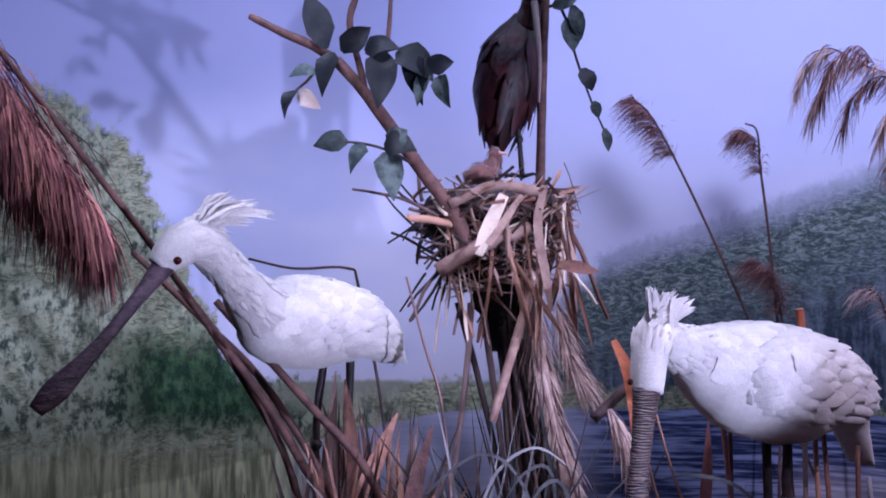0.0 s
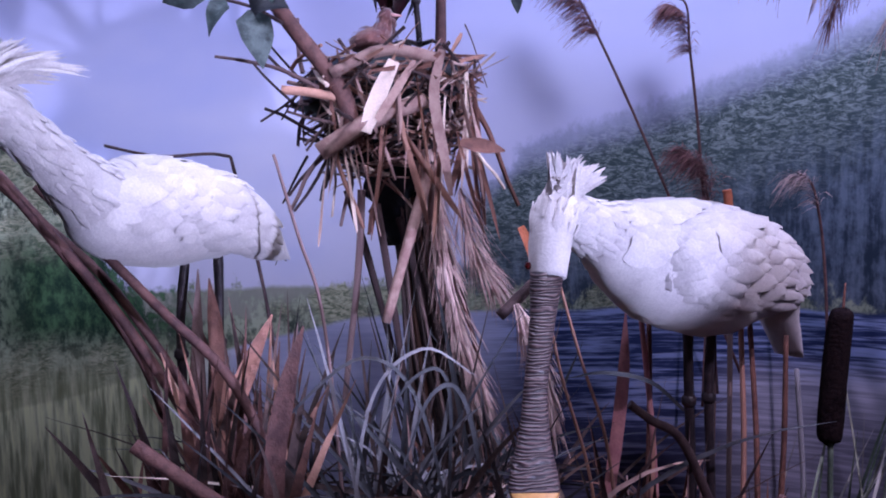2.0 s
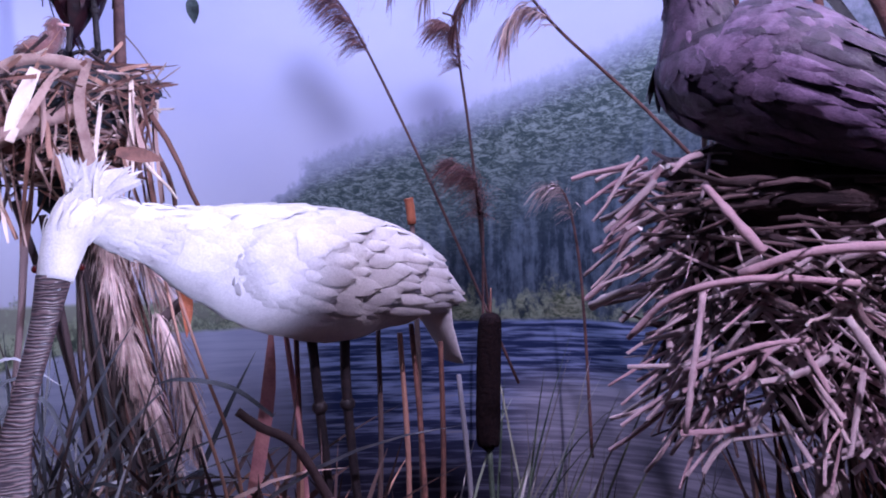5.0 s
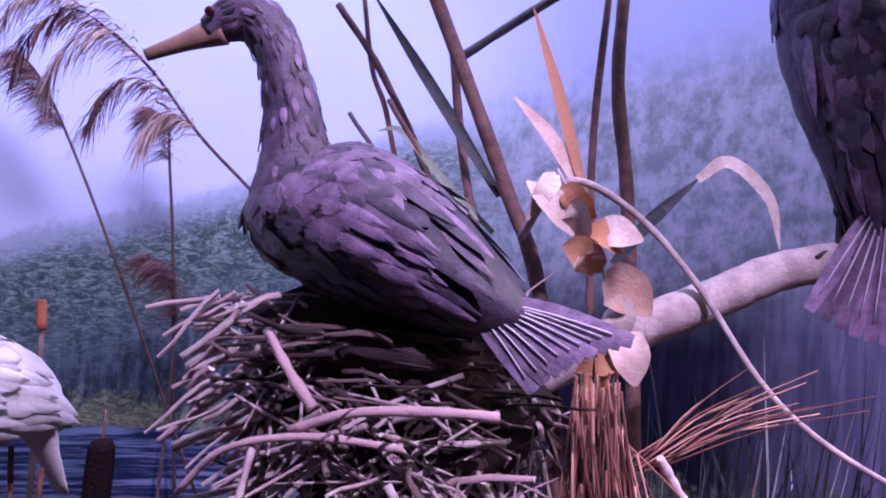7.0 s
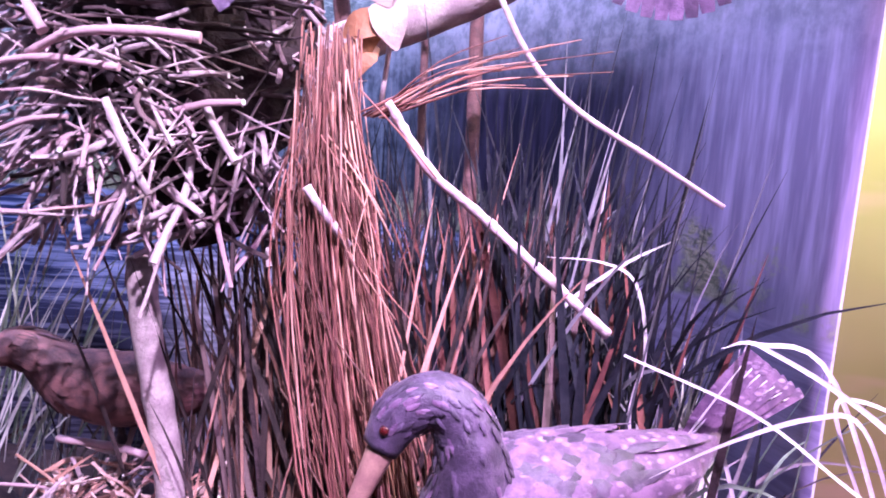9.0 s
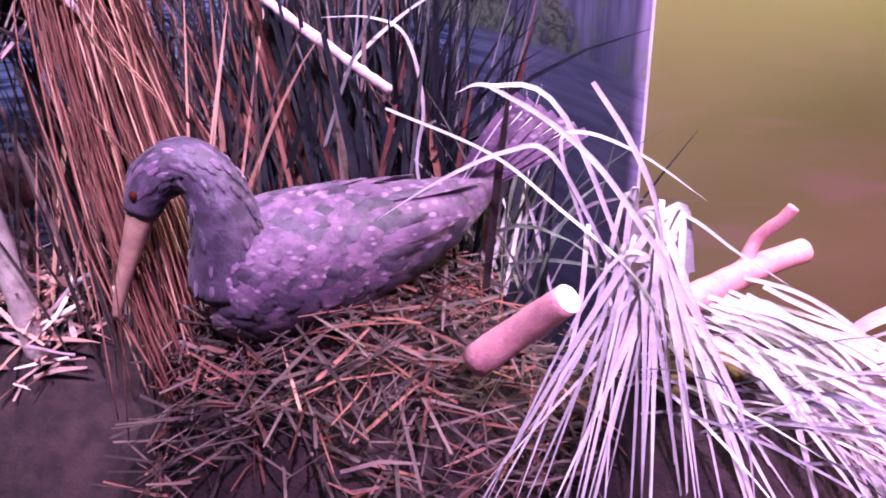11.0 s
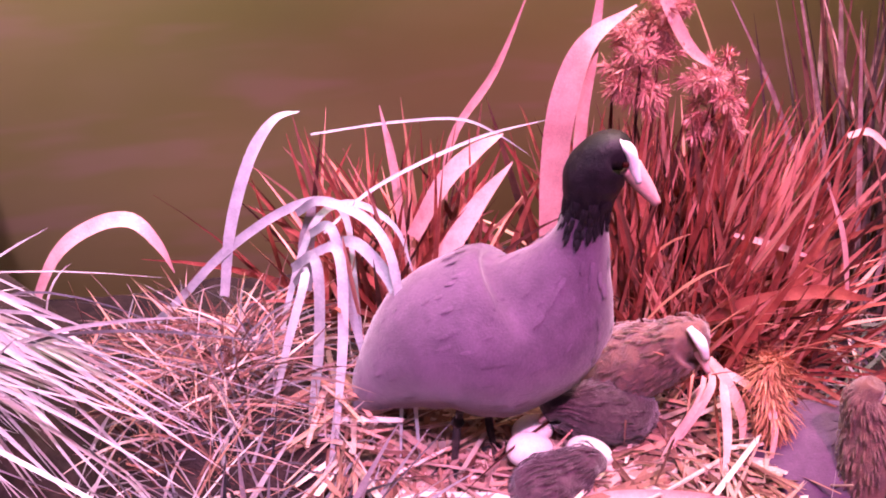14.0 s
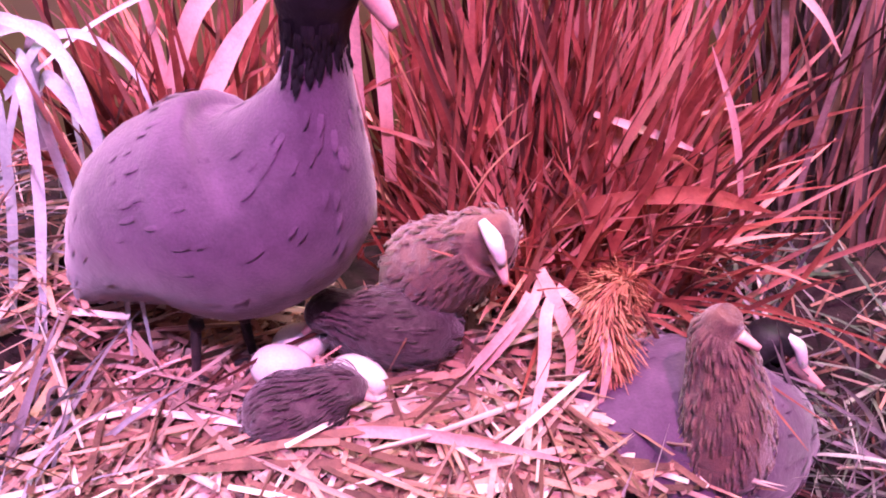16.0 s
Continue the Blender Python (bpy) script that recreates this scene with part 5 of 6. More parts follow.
def litter(name, label, count, region, meshes, length, radius, lift, seed, pick=None, tilt=0.35, parent_label="", joined=0, join_mats=None):
    """Loose straw lying on the ground: the nearest pieces are parts, the rest is one mesh."""
    rg = random.Random(seed)
    x0, x1, y0, y1 = region
    ob = holder(name, ((x0 + x1) / 2, (y0 + y1) / 2, height((x0 + x1) / 2, (y0 + y1) / 2)), label, "straw litter")
    for k in range(count):
        x, y = rg.uniform(x0, x1), rg.uniform(y0, y1)
        a = rg.uniform(0, 6.28)
        way = V(math.cos(a), math.sin(a), rg.gauss(0, tilt))
        L = rg.uniform(*length)
        p = V(x, y, height(x, y) + rg.uniform(0.002, lift)) - way.normalized() * L * 0.5
        lay(ob, "straw", rg.choice(meshes), p, way, L, rg.uniform(*radius))
    if joined:
        b = Build()
        for k in range(joined):
            x, y = rg.uniform(x0, x1), rg.uniform(y0, y1)
            a = rg.uniform(0, 6.28)
            way = V(math.cos(a), math.sin(a), rg.gauss(0, tilt * 0.7)).normalized()
            L = rg.uniform(*length)
            p = V(x, y, height(x, y) + rg.uniform(0.0, lift * 0.8)) - way * L * 0.5
            b.blade([p, p + way * L * 0.5 + V(0, 0, rg.gauss(0, 0.004)), p + way * L], 2 * rg.uniform(*radius), 0.5, 0.8, (rg.gauss(0, 0.6), -0.5, 1), rg.randrange(len(join_mats)), 0.2)
        under(part("loose_straw", b, join_mats, ob, kind="stuff"), ob)
    return ob


litter("straw_litter", "tangled brown straw and canes under the white birds", 230, (-0.02, 0.62, 0.90, 1.12), BROWNS + STRAWS + STRAWS + DARKS, (0.06, 0.16), (0.0018, 0.0045), 0.085, 12, tilt=0.55, joined=500, join_mats=[M["straw_dark"], M["straw_brown"], M["stick_dark"]])


# ---------------------------------------------------------------- the far end of the case
SEEN = set(scene.objects)
LAND[0] = FAR_LAND


# ---------------------------------------------------------------- birds of the far end
cormorant(
    [(1.028, 0.972, 0.735, 0.040, 0.042), (1.042, 0.970, 0.705, 0.056, 0.062), (1.095, 0.960, 0.693, 0.070, 0.070), (1.155, 0.942, 0.664, 0.060, 0.056), (1.212, 0.922, 0.632, 0.040, 0.036), (1.255, 0.908, 0.612, 0.016, 0.014)],
    [(1.032, 0.972, 0.72, 0.046, 0.048), (1.024, 0.970, 0.765, 0.030, 0.032), (1.016, 0.967, 0.812, 0.023, 0.025), (1.002, 0.964, 0.856, 0.021, 0.023), (0.980, 0.962, 0.884, 0.021, 0.023), (0.954, 0.960, 0.880, 0.019, 0.020), (0.936, 0.958, 0.868, 0.015, 0.015)],
    [(0.950, 0.958, 0.872, 0.014, 0.016), (0.925, 0.955, 0.862, 0.010, 0.011), (0.900, 0.953, 0.852, 0.008, 0.0075), (0.878, 0.951, 0.843, 0.0055, 0.006)],
    (1.20, 0.915, 0.634), between((1.262, 0.88, 0.562), (1.336, 0.884, 0.606), 9, -0.006), 0.020, (0.944, 0.938, 0.882),
    "dark purple-grey fishing bird mount sitting on a stick nest", 41, [M["feather_dark"], M["feather_violet"]])
cormorant(
    [(1.585, 1.20, 1.16, 0.070, 0.070), (1.590, 1.185, 1.02, 0.088, 0.080), (1.600, 1.170, 0.90, 0.080, 0.072), (1.612, 1.160, 0.80, 0.054, 0.048), (1.618, 1.154, 0.735, 0.030, 0.024), (1.620, 1.150, 0.70, 0.012, 0.010)],
    [(1.585, 1.20, 1.14, 0.055, 0.055), (1.575, 1.195, 1.24, 0.038, 0.04), (1.560, 1.18, 1.33, 0.03, 0.03), (1.540, 1.16, 1.38, 0.028, 0.03)],
    [(1.545, 1.155, 1.38, 0.016, 0.016), (1.52, 1.13, 1.37, 0.010, 0.010), (1.49, 1.10, 1.35, 0.006, 0.006)],
    (1.618, 1.142, 0.775), between((1.538, 1.13, 0.640), (1.722, 1.13, 0.662), 13, 0.042), 0.022, (1.54, 1.14, 1.39),
    "dark purple fishing bird mount with a spread fan tail", 51, [M["feather_dark"], M["feather_violet"]],
    legs=[[(1.585, 1.16, 0.80), (1.58, 1.165, 0.75), (1.58, 1.17, 0.70)]], ref=(0, 1, 0))
cormorant(
    [(1.470, 0.925, 0.130, 0.050, 0.058), (1.505, 0.945, 0.128, 0.066, 0.070), (1.560, 0.985, 0.136, 0.072, 0.068), (1.620, 1.030, 0.150, 0.060, 0.054), (1.675, 1.070, 0.170, 0.038, 0.032), (1.715, 1.100, 0.192, 0.014, 0.012)],
    [(1.500, 0.930, 0.135, 0.052, 0.055), (1.500, 0.918, 0.185, 0.034, 0.036), (1.488, 0.914, 0.228, 0.027, 0.028), (1.462, 0.912, 0.246, 0.025, 0.025), (1.435, 0.906, 0.230, 0.025, 0.024), (1.420, 0.898, 0.200, 0.018, 0.017)],
    [(1.424, 0.897, 0.205, 0.014, 0.014), (1.410, 0.890, 0.165, 0.009, 0.010), (1.396, 0.884, 0.125, 0.0065, 0.007), (1.386, 0.880, 0.092, 0.004, 0.004)],
    (1.675, 1.068, 0.175), between((1.742, 1.10, 0.285), (1.805, 1.16, 0.235), 7, 0.0), 0.020, (1.428, 0.882, 0.222),
    "spotted dark fishing bird mount bending its head over the reeds", 61, [M["feather_dark"], M["feather_spot"]], spots=1,
    legs=[[(1.52, 0.94, 0.09), (1.52, 0.945, 0.06), (1.52, 0.95, 0.03)]])


small_bird([(1.155, 1.110, 0.152, 0.010, 0.008), (1.110, 1.102, 0.142, 0.034, 0.030), (1.040, 1.092, 0.138, 0.050, 0.044), (0.980, 1.084, 0.140, 0.042, 0.042), (0.950, 1.078, 0.154, 0.032, 0.034), (0.922, 1.075, 0.170, 0.026, 0.027), (0.890, 1.074, 0.172, 0.025, 0.025), (0.865, 1.073, 0.160, 0.016, 0.016)],
           [(0.870, 1.073, 0.160, 0.012, 0.010), (0.850, 1.072, 0.142, 0.010, 0.006), (0.832, 1.071, 0.126, 0.009, 0.004)],
           [M["feather_brown"], M["feather_brown"], M["bill_rose"], M["leg"], M["eye"], M["shield"]], "reddish brown duck mount perched low under the stick nest", 71,
           legs=[[(1.030, 1.090, 0.107), (1.030, 1.095, 0.072), (1.030, 1.100, 0.022)]], eye=[(0.882, 1.050, 0.178)])
COOT = [M["feather_slate"], M["feather_black"], M["bill_rose"], M["leg"], M["eye"], M["shield"]]
small_bird([(2.402, 1.125, -0.150, 0.016, 0.010), (2.436, 1.118, -0.108, 0.042, 0.040), (2.490, 1.108, -0.062, 0.068, 0.076), (2.550, 1.100, -0.042, 0.078, 0.094), (2.598, 1.092, -0.012, 0.060, 0.078), (2.626, 1.085, 0.054, 0.030, 0.034), (2.632, 1.080, 0.100, 0.020, 0.022), (2.636, 1.078, 0.135, 0.025, 0.028), (2.648, 1.072, 0.160, 0.021, 0.022), (2.662, 1.066, 0.158, 0.010, 0.012)],
           [(2.664, 1.064, 0.150, 0.009, 0.011), (2.678, 1.056, 0.132, 0.0065, 0.008), (2.688, 1.050, 0.119, 0.003, 0.004)], COOT,
           "slate-grey coot mount with white shield standing on the nest", 81,
           legs=[[(2.520, 1.09, -0.10), (2.510, 1.085, -0.15), (2.505, 1.075, -0.20)], [(2.555, 1.10, -0.11), (2.545, 1.105, -0.155), (2.55, 1.10, -0.20)]],
           eye=[(2.658, 1.055, 0.155)], size=0.014, count=130, ruffle=0.04, shield=[(2.652, 1.064, 0.174, 0.005, 0.004), (2.662, 1.060, 0.166, 0.008, 0.005), (2.667, 1.058, 0.150, 0.006, 0.005), (2.672, 1.055, 0.138, 0.004, 0.004)], group="coots", bill_mats=[0, 0, 0, 0, 0, 0, 1, 1, 1])
small_bird([(2.800, 1.060, -0.345, 0.020, 0.016), (2.840, 1.070, -0.292, 0.070, 0.066), (2.915, 1.090, -0.276, 0.102, 0.090), (2.994, 1.130, -0.280, 0.084, 0.078), (3.024, 1.165, -0.265, 0.044, 0.046), (3.021, 1.172, -0.240, 0.029, 0.030), (3.027, 1.170, -0.220, 0.026, 0.024), (3.044, 1.163, -0.226, 0.014, 0.015)],
           [(3.044, 1.160, -0.230, 0.008, 0.010), (3.060, 1.150, -0.242, 0.006, 0.007), (3.078, 1.142, -0.254, 0.002, 0.003)], COOT,
           "dark coot mount sitting low with a chick on its back", 91, eye=[(3.034, 1.146, -0.220)], size=0.017, count=260, ruffle=0.05,
           shield=[(3.036, 1.160, -0.204, 0.004, 0.004), (3.047, 1.155, -0.212, 0.007, 0.006), (3.053, 1.152, -0.228, 0.005, 0.005), (3.056, 1.152, -0.237, 0.003, 0.003)], group="coots", bill_mats=[0, 0, 0, 0, 1, 1, 1])
small_bird([(2.955, 1.030, -0.262, 0.018, 0.016), (2.953, 1.033, -0.232, 0.036, 0.034), (2.948, 1.040, -0.190, 0.036, 0.034), (2.940, 1.050, -0.148, 0.026, 0.026), (2.932, 1.057, -0.116, 0.019, 0.019), (2.936, 1.053, -0.096, 0.010, 0.010)],
           [(2.942, 1.042, -0.108, 0.006, 0.005), (2.956, 1.034, -0.114, 0.003, 0.003)], CHICK2, "brown downy chick mount perched on the sitting coot", 101, size=0.013, count=300, ruffle=0.12, group="chicks")
small_bird([(2.565, 1.018, -0.200, 0.012, 0.012), (2.582, 1.021, -0.190, 0.028, 0.028), (2.608, 1.026, -0.184, 0.030, 0.030), (2.630, 1.030, -0.172, 0.021, 0.021), (2.644, 1.032, -0.166, 0.017, 0.017), (2.658, 1.033, -0.170, 0.008, 0.008)],
           [(2.653, 1.030, -0.168, 0.006, 0.005), (2.667, 1.027, -0.174, 0.002, 0.002)], CHICK, "dark downy chick mount lying beside the eggs", 111, size=0.013, count=260, ruffle=0.14, group="chicks")
small_bird([(2.7282, 1.1165, -0.1760, 0.0154, 0.0154), (2.7040, 1.1110, -0.1650, 0.0374, 0.0308), (2.6655, 1.1055, -0.1617, 0.0374, 0.0330), (2.6325, 1.1022, -0.1540, 0.0242, 0.0242), (2.6182, 1.1000, -0.1463, 0.0209, 0.0209), (2.6050, 1.0978, -0.1540, 0.0110, 0.0110)],
           [(2.6094, 1.0956, -0.1507, 0.0066, 0.0055), (2.5984, 1.0890, -0.1595, 0.0022, 0.0022)], CHICK, "dark downy chick mount resting behind the eggs", 121, size=0.015, count=170, ruffle=0.12, group="chicks")
small_bird([(2.6787, 1.1787, -0.1775, 0.0175, 0.0150), (2.6963, 1.1600, -0.1463, 0.0425, 0.0425), (2.7188, 1.1350, -0.1150, 0.0425, 0.0425), (2.7413, 1.1100, -0.0838, 0.0300, 0.0300), (2.7538, 1.0975, -0.0650, 0.0263, 0.0263), (2.7612, 1.0825, -0.0625, 0.0125, 0.0125)],
           [(2.7588, 1.0800, -0.0650, 0.0075, 0.0075), (2.7662, 1.0650, -0.0838, 0.0025, 0.0025)], CHICK2, "brown downy chick mount with a pale face beside the coot", 131, size=0.016, count=170, ruffle=0.12, group="chicks",
           shield=[(2.7463, 1.0850, -0.0400, 0.0037, 0.0037), (2.7562, 1.0725, -0.0500, 0.0075, 0.0050), (2.7625, 1.0687, -0.0675, 0.0037, 0.0037)])
def egg(place, turn, label):
    b = Build()
    rings = []
    for i in range(13):
        s = i / 12
        a = math.pi * (0.015 + 0.97 * s)
        r = 0.0185 * math.sin(a) * (1 + 0.12 * math.cos(a))
        rings.append([V(-0.026 * math.cos(a), r * math.cos(q), r * math.sin(q)) for q in (2 * math.pi * k / 18 for k in range(18))])
    b.rings(rings)
    ob = b.thing("egg", M["egg"], label, "egg", "eggs in the coot nest")
    ob.matrix_world = Matrix.Translation(place) @ Euler((radians(8), radians(6), radians(turn))).to_matrix().to_4x4()


egg((2.585, 1.062, -0.172), 12, "smooth white egg lying in the straw nest")
egg((2.649, 1.062, -0.182), -18, "smooth white egg beside a dark chick")
egg((2.594, 1.098, -0.178), 30, "smooth white egg half hidden behind a chick")
# ---------------------------------------------------------------- stick nest of the dark birds
def stick_nest():
    ob = holder("stick_nest", (1.13, 1.03, 0.30), "bulky nest of pale peeled sticks in the reeds", "nest")
    # dark core in the ground's colour gives the hollow its shade
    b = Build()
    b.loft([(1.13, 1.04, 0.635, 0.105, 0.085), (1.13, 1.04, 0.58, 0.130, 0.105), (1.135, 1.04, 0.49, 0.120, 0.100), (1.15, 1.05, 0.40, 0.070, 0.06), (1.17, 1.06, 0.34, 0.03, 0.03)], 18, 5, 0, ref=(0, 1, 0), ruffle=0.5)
    under(part("core", b, M["earth_and_shade"], ob), ob)
    rg = random.Random(9)
    for k in range(430):
        a, h = rg.uniform(-3.5, 0.35), rg.random()
        fl = 0.75 + 0.35 * math.sin(math.pi * min(1, 0.15 + 0.75 * h))
        out = V(math.cos(a), math.sin(a), 0)
        p = V(1.13 + 0.128 * fl * out.x, 1.035 + 0.115 * fl * out.y, 0.355 + 0.275 * h)
        tang = V(-math.sin(a), math.cos(a), 0) * rg.choice((-1, 1))
        if 1.045 < p.x < 1.25 and p.y < 1.0 and p.z > 0.545:
            p.z -= 0.12
        w_out = rg.random()
        way = out * (0.1 + 0.8 * w_out) + tang * (1.3 - 0.9 * w_out) + V(0, 0, rg.gauss(-0.25 - 0.7 * (1 - h), 0.55))
        L = rg.uniform(0.04, 0.15)
        lay(ob, "stick", rg.choice(STICKS if rg.random() < 0.68 else DARKS), p - way.normalized() * L * 0.4, way, L, rg.choice((0.0012, 0.0017, 0.0024, 0.0036)) * rg.uniform(0.8, 1.15))
    for k in range(44):  # long ends hanging from the underside
        a = rg.uniform(-3.3, -0.5)
        p = V(1.13 + 0.125 * math.cos(a), 1.03 + 0.11 * math.sin(a), rg.uniform(0.37, 0.52))
        way = V(math.cos(a) * 0.8 + rg.gauss(-0.3, 0.5), math.sin(a) * 0.5, rg.uniform(-1.3, 0.0))
        lay(ob, "stick", rg.choice(STICKS), p, way, rg.uniform(0.06, 0.125), rg.choice((0.0020, 0.0028, 0.0042)) * rg.uniform(0.85, 1.15))
    for k in range(90):  # dark sticks standing in for the shade of the hollow
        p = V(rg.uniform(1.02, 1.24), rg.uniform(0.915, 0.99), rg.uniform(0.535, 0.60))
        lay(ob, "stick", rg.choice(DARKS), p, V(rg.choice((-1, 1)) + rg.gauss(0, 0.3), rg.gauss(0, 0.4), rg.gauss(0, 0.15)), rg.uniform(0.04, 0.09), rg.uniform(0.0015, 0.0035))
    for k in range(60):  # the splayed ends at the side of the cattail
        p = V(rg.uniform(0.965, 1.03), rg.uniform(0.93, 1.02), rg.uniform(0.52, 0.625))
        way = V(-0.8, rg.gauss(-0.15, 0.3), rg.gauss(-0.55, 0.25))
        lay(ob, "stick", rg.choice(STICKS), p, way, rg.uniform(0.03, 0.085), rg.uniform(0.0018, 0.0045))
    def named(pts, r0, r1, mt="stick"):
        line_part(ob, "stick", pts, r0 * 0.72, r1 * 0.72, M[mt], n=8, knots=0.16)
    named([(0.965, 0.90, 0.452), (1.01, 0.885, 0.495), (1.08, 0.88, 0.512), (1.16, 0.885, 0.508)], 0.004, 0.005)
    named([(1.065, 0.885, 0.515), (1.12, 0.875, 0.535), (1.19, 0.88, 0.540), (1.235, 0.89, 0.538)], 0.0055, 0.0065)
    named([(1.035, 0.90, 0.595), (1.060, 0.885, 0.565), (1.085, 0.88, 0.535)], 0.0055, 0.0075)
    named([(1.035, 0.885, 0.500), (1.028, 0.87, 0.44), (1.020, 0.865, 0.375)], 0.0045, 0.004)
    named([(0.905, 1.02, 0.465), (0.945, 1.0, 0.485), (1.0, 0.97, 0.50)], 0.008, 0.005)
    named([(1.150, 0.88, 0.480), (1.175, 0.875, 0.44), (1.200, 0.875, 0.40)], 0.006, 0.005)
    named([(1.02, 0.87, 0.43), (1.08, 0.865, 0.455), (1.12, 0.87, 0.462)], 0.004, 0.0035)
    return ob


stick_nest()


def thing_line(name, pts, r0, r1, mat, label, category, group="", n=9, knots=0.07, cut=False):
    b = Build()
    b.tube(smooth_line([Vector(p) for p in pts], 6), r0, r1, n, 0, knots)
    if cut:
        b.m[-1] = b.m[-2] = 1
    return b.thing(name, [M[mat], M["cut"]], label, category, group)


thing_line("perch_branch", [(1.24, 1.10, 0.545), (1.351, 1.15, 0.601), (1.45, 1.16, 0.648), (1.525, 1.17, 0.683), (1.64, 1.175, 0.705), (1.735, 1.175, 0.718), (1.785, 1.17, 0.712)], 0.025, 0.019, "bark_pale", "pale mossy branch reaching from the stick nest", "branch", n=14, knots=0.045)
thing_line("branch", [(1.235, 1.12, 0.70), (1.262, 1.11, 0.745), (1.297, 1.10, 0.761), (1.361, 1.13, 0.729), (1.424, 1.13, 0.661), (1.484, 1.10, 0.566), (1.539, 1.08, 0.513), (1.62, 1.075, 0.468), (1.694, 1.07, 0.427)], 0.0048, 0.0026, "stick", "long thin twig looping out of the nest", "twig")
thing_line("branch", [(1.375, 0.99, 0.50), (1.389, 1.0, 0.476), (1.418, 1.01, 0.436), (1.464, 1.05, 0.395), (1.52, 1.07, 0.348), (1.567, 1.09, 0.308), (1.597, 1.11, 0.280)], 0.0045, 0.0062, "stick", "knotty pale stick hanging slantwise from the nest", "stick", knots=0.2)
thing_line("post", [(1.140, 0.955, 0.33), (1.150, 0.96, 0.24), (1.170, 0.97, 0.12), (1.185, 0.98, -0.05)], 0.0145, 0.016, "bark_pale", "round grey post propping the stick nest", "post", n=12)
thing_line("branch", [(0.95, 1.08, 0.064), (1.03, 1.09, 0.062), (1.11, 1.08, 0.058)], 0.005, 0.005, "stick", "pale stick lying under the brown duck mount", "stick")
thing_line("branch", [(1.325, 0.925, 0.418), (1.338, 0.93, 0.399), (1.36, 0.95, 0.365)], 0.0045, 0.004, "stick", "short thick pale stick end", "stick", cut=True)
for pts, r, mt in (([(0.961, 1.30, 1.021), (1.031, 1.30, 0.922), (1.11, 1.30, 0.759), (1.20, 1.28, 0.45), (1.24, 1.25, 0.0)], 0.005, "bark"), ([(0.997, 1.30, 1.03), (1.015, 1.30, 0.93), (1.043, 1.30, 0.854), (1.10, 1.28, 0.60), (1.2, 1.2, 0.0)], 0.0035, "straw_brown"), ([(1.110, 1.15, 1.0), (1.169, 1.15, 0.864), (1.214, 1.15, 0.757), (1.258, 1.14, 0.640), (1.29, 1.12, 0.40), (1.30, 1.1, 0.0)], 0.0085, "bark"), ([(1.136, 1.30, 0.952), (1.19, 1.30, 0.99), (1.243, 1.30, 1.026), (1.28, 1.3, 1.05)], 0.006, "blade_dark"), ([(1.126, 1.29, 0.95), (1.15, 1.28, 0.80), (1.22, 1.2, 0.5), (1.24, 1.15, 0.0)], 0.006, "bark"),
                   ([(1.326, 1.30, 1.05), (1.314, 1.30, 0.805), (1.33, 1.28, 0.45), (1.35, 1.25, 0.0)], 0.005, "bark"), ([(1.348, 1.35, 1.06), (1.346, 1.35, 0.929), (1.367, 1.35, 0.762), (1.39, 1.33, 0.40), (1.40, 1.3, 0.0)], 0.009, "bark"), ([(1.062, 1.20, 0.867), (1.121, 1.20, 0.76), (1.19, 1.18, 0.50), (1.22, 1.15, 0.0)], 0.0035, "bark"), ([(1.00, 1.25, 0.86), (1.06, 1.24, 0.77), (1.14, 1.2, 0.55), (1.2, 1.15, 0.0)], 0.003, "stick_dark")):
    thing_line("reed", pts, r, r * 1.15, mt, "tall bare reed stem rising behind the stick nest", "reed stem", "tall reed stems", 8)
for pts, w, mt, lb in (([(1.301, 1.15, 0.755), (1.261, 1.15, 0.816), (1.217, 1.15, 0.863)], 0.017, "leaf_pale", "pale pointed reed leaf by the nest"), ([(1.301, 1.15, 0.755), (1.271, 1.15, 0.855), (1.233, 1.15, 0.969)], 0.014, "leaf_pale", "pale pointed reed leaf by the nest"), ([(1.20, 1.25, 0.76), (1.111, 1.25, 0.889), (1.02, 1.25, 1.02)], 0.016, "leaf_and_shade", "dark straight reed leaf by the nest"), ([(1.34, 1.20, 0.68), (1.38, 1.20, 0.732), (1.435, 1.20, 0.787)], 0.016, "leaf_and_shade", "dark bent reed leaf by the nest"), ([(1.430, 1.19, 0.782), (1.462, 1.18, 0.801), (1.506, 1.18, 0.762), (1.52, 1.18, 0.706)], 0.016, "leaf_pale", "cream bent tip of a reed leaf"), ([(1.198, 1.20, 0.71), (1.14, 1.20, 0.765), (1.082, 1.20, 0.827), (1.05, 1.20, 0.828)], 0.010, "blade_green", "green bent reed leaf by the nest")):
    b = Build()
    b.blade(smooth_line([Vector(p) for p in pts], 6), w, 0.08, 0.6, (0.1, -1, 0.3), 0, 0.3)
    b.thing("reed", M[mt], lb, "reed leaf")
spray = holder("dead_leaf_spray", (1.30, 1.09, 0.56), "spray of curled bleached dead leaves on the nest edge", "dead leaves")
line_part(spray, "twig", [(1.335, 1.09, 0.50), (1.34, 1.085, 0.60), (1.31, 1.08, 0.70), (1.27, 1.08, 0.77)], 0.003, 0.002, M["stick"])
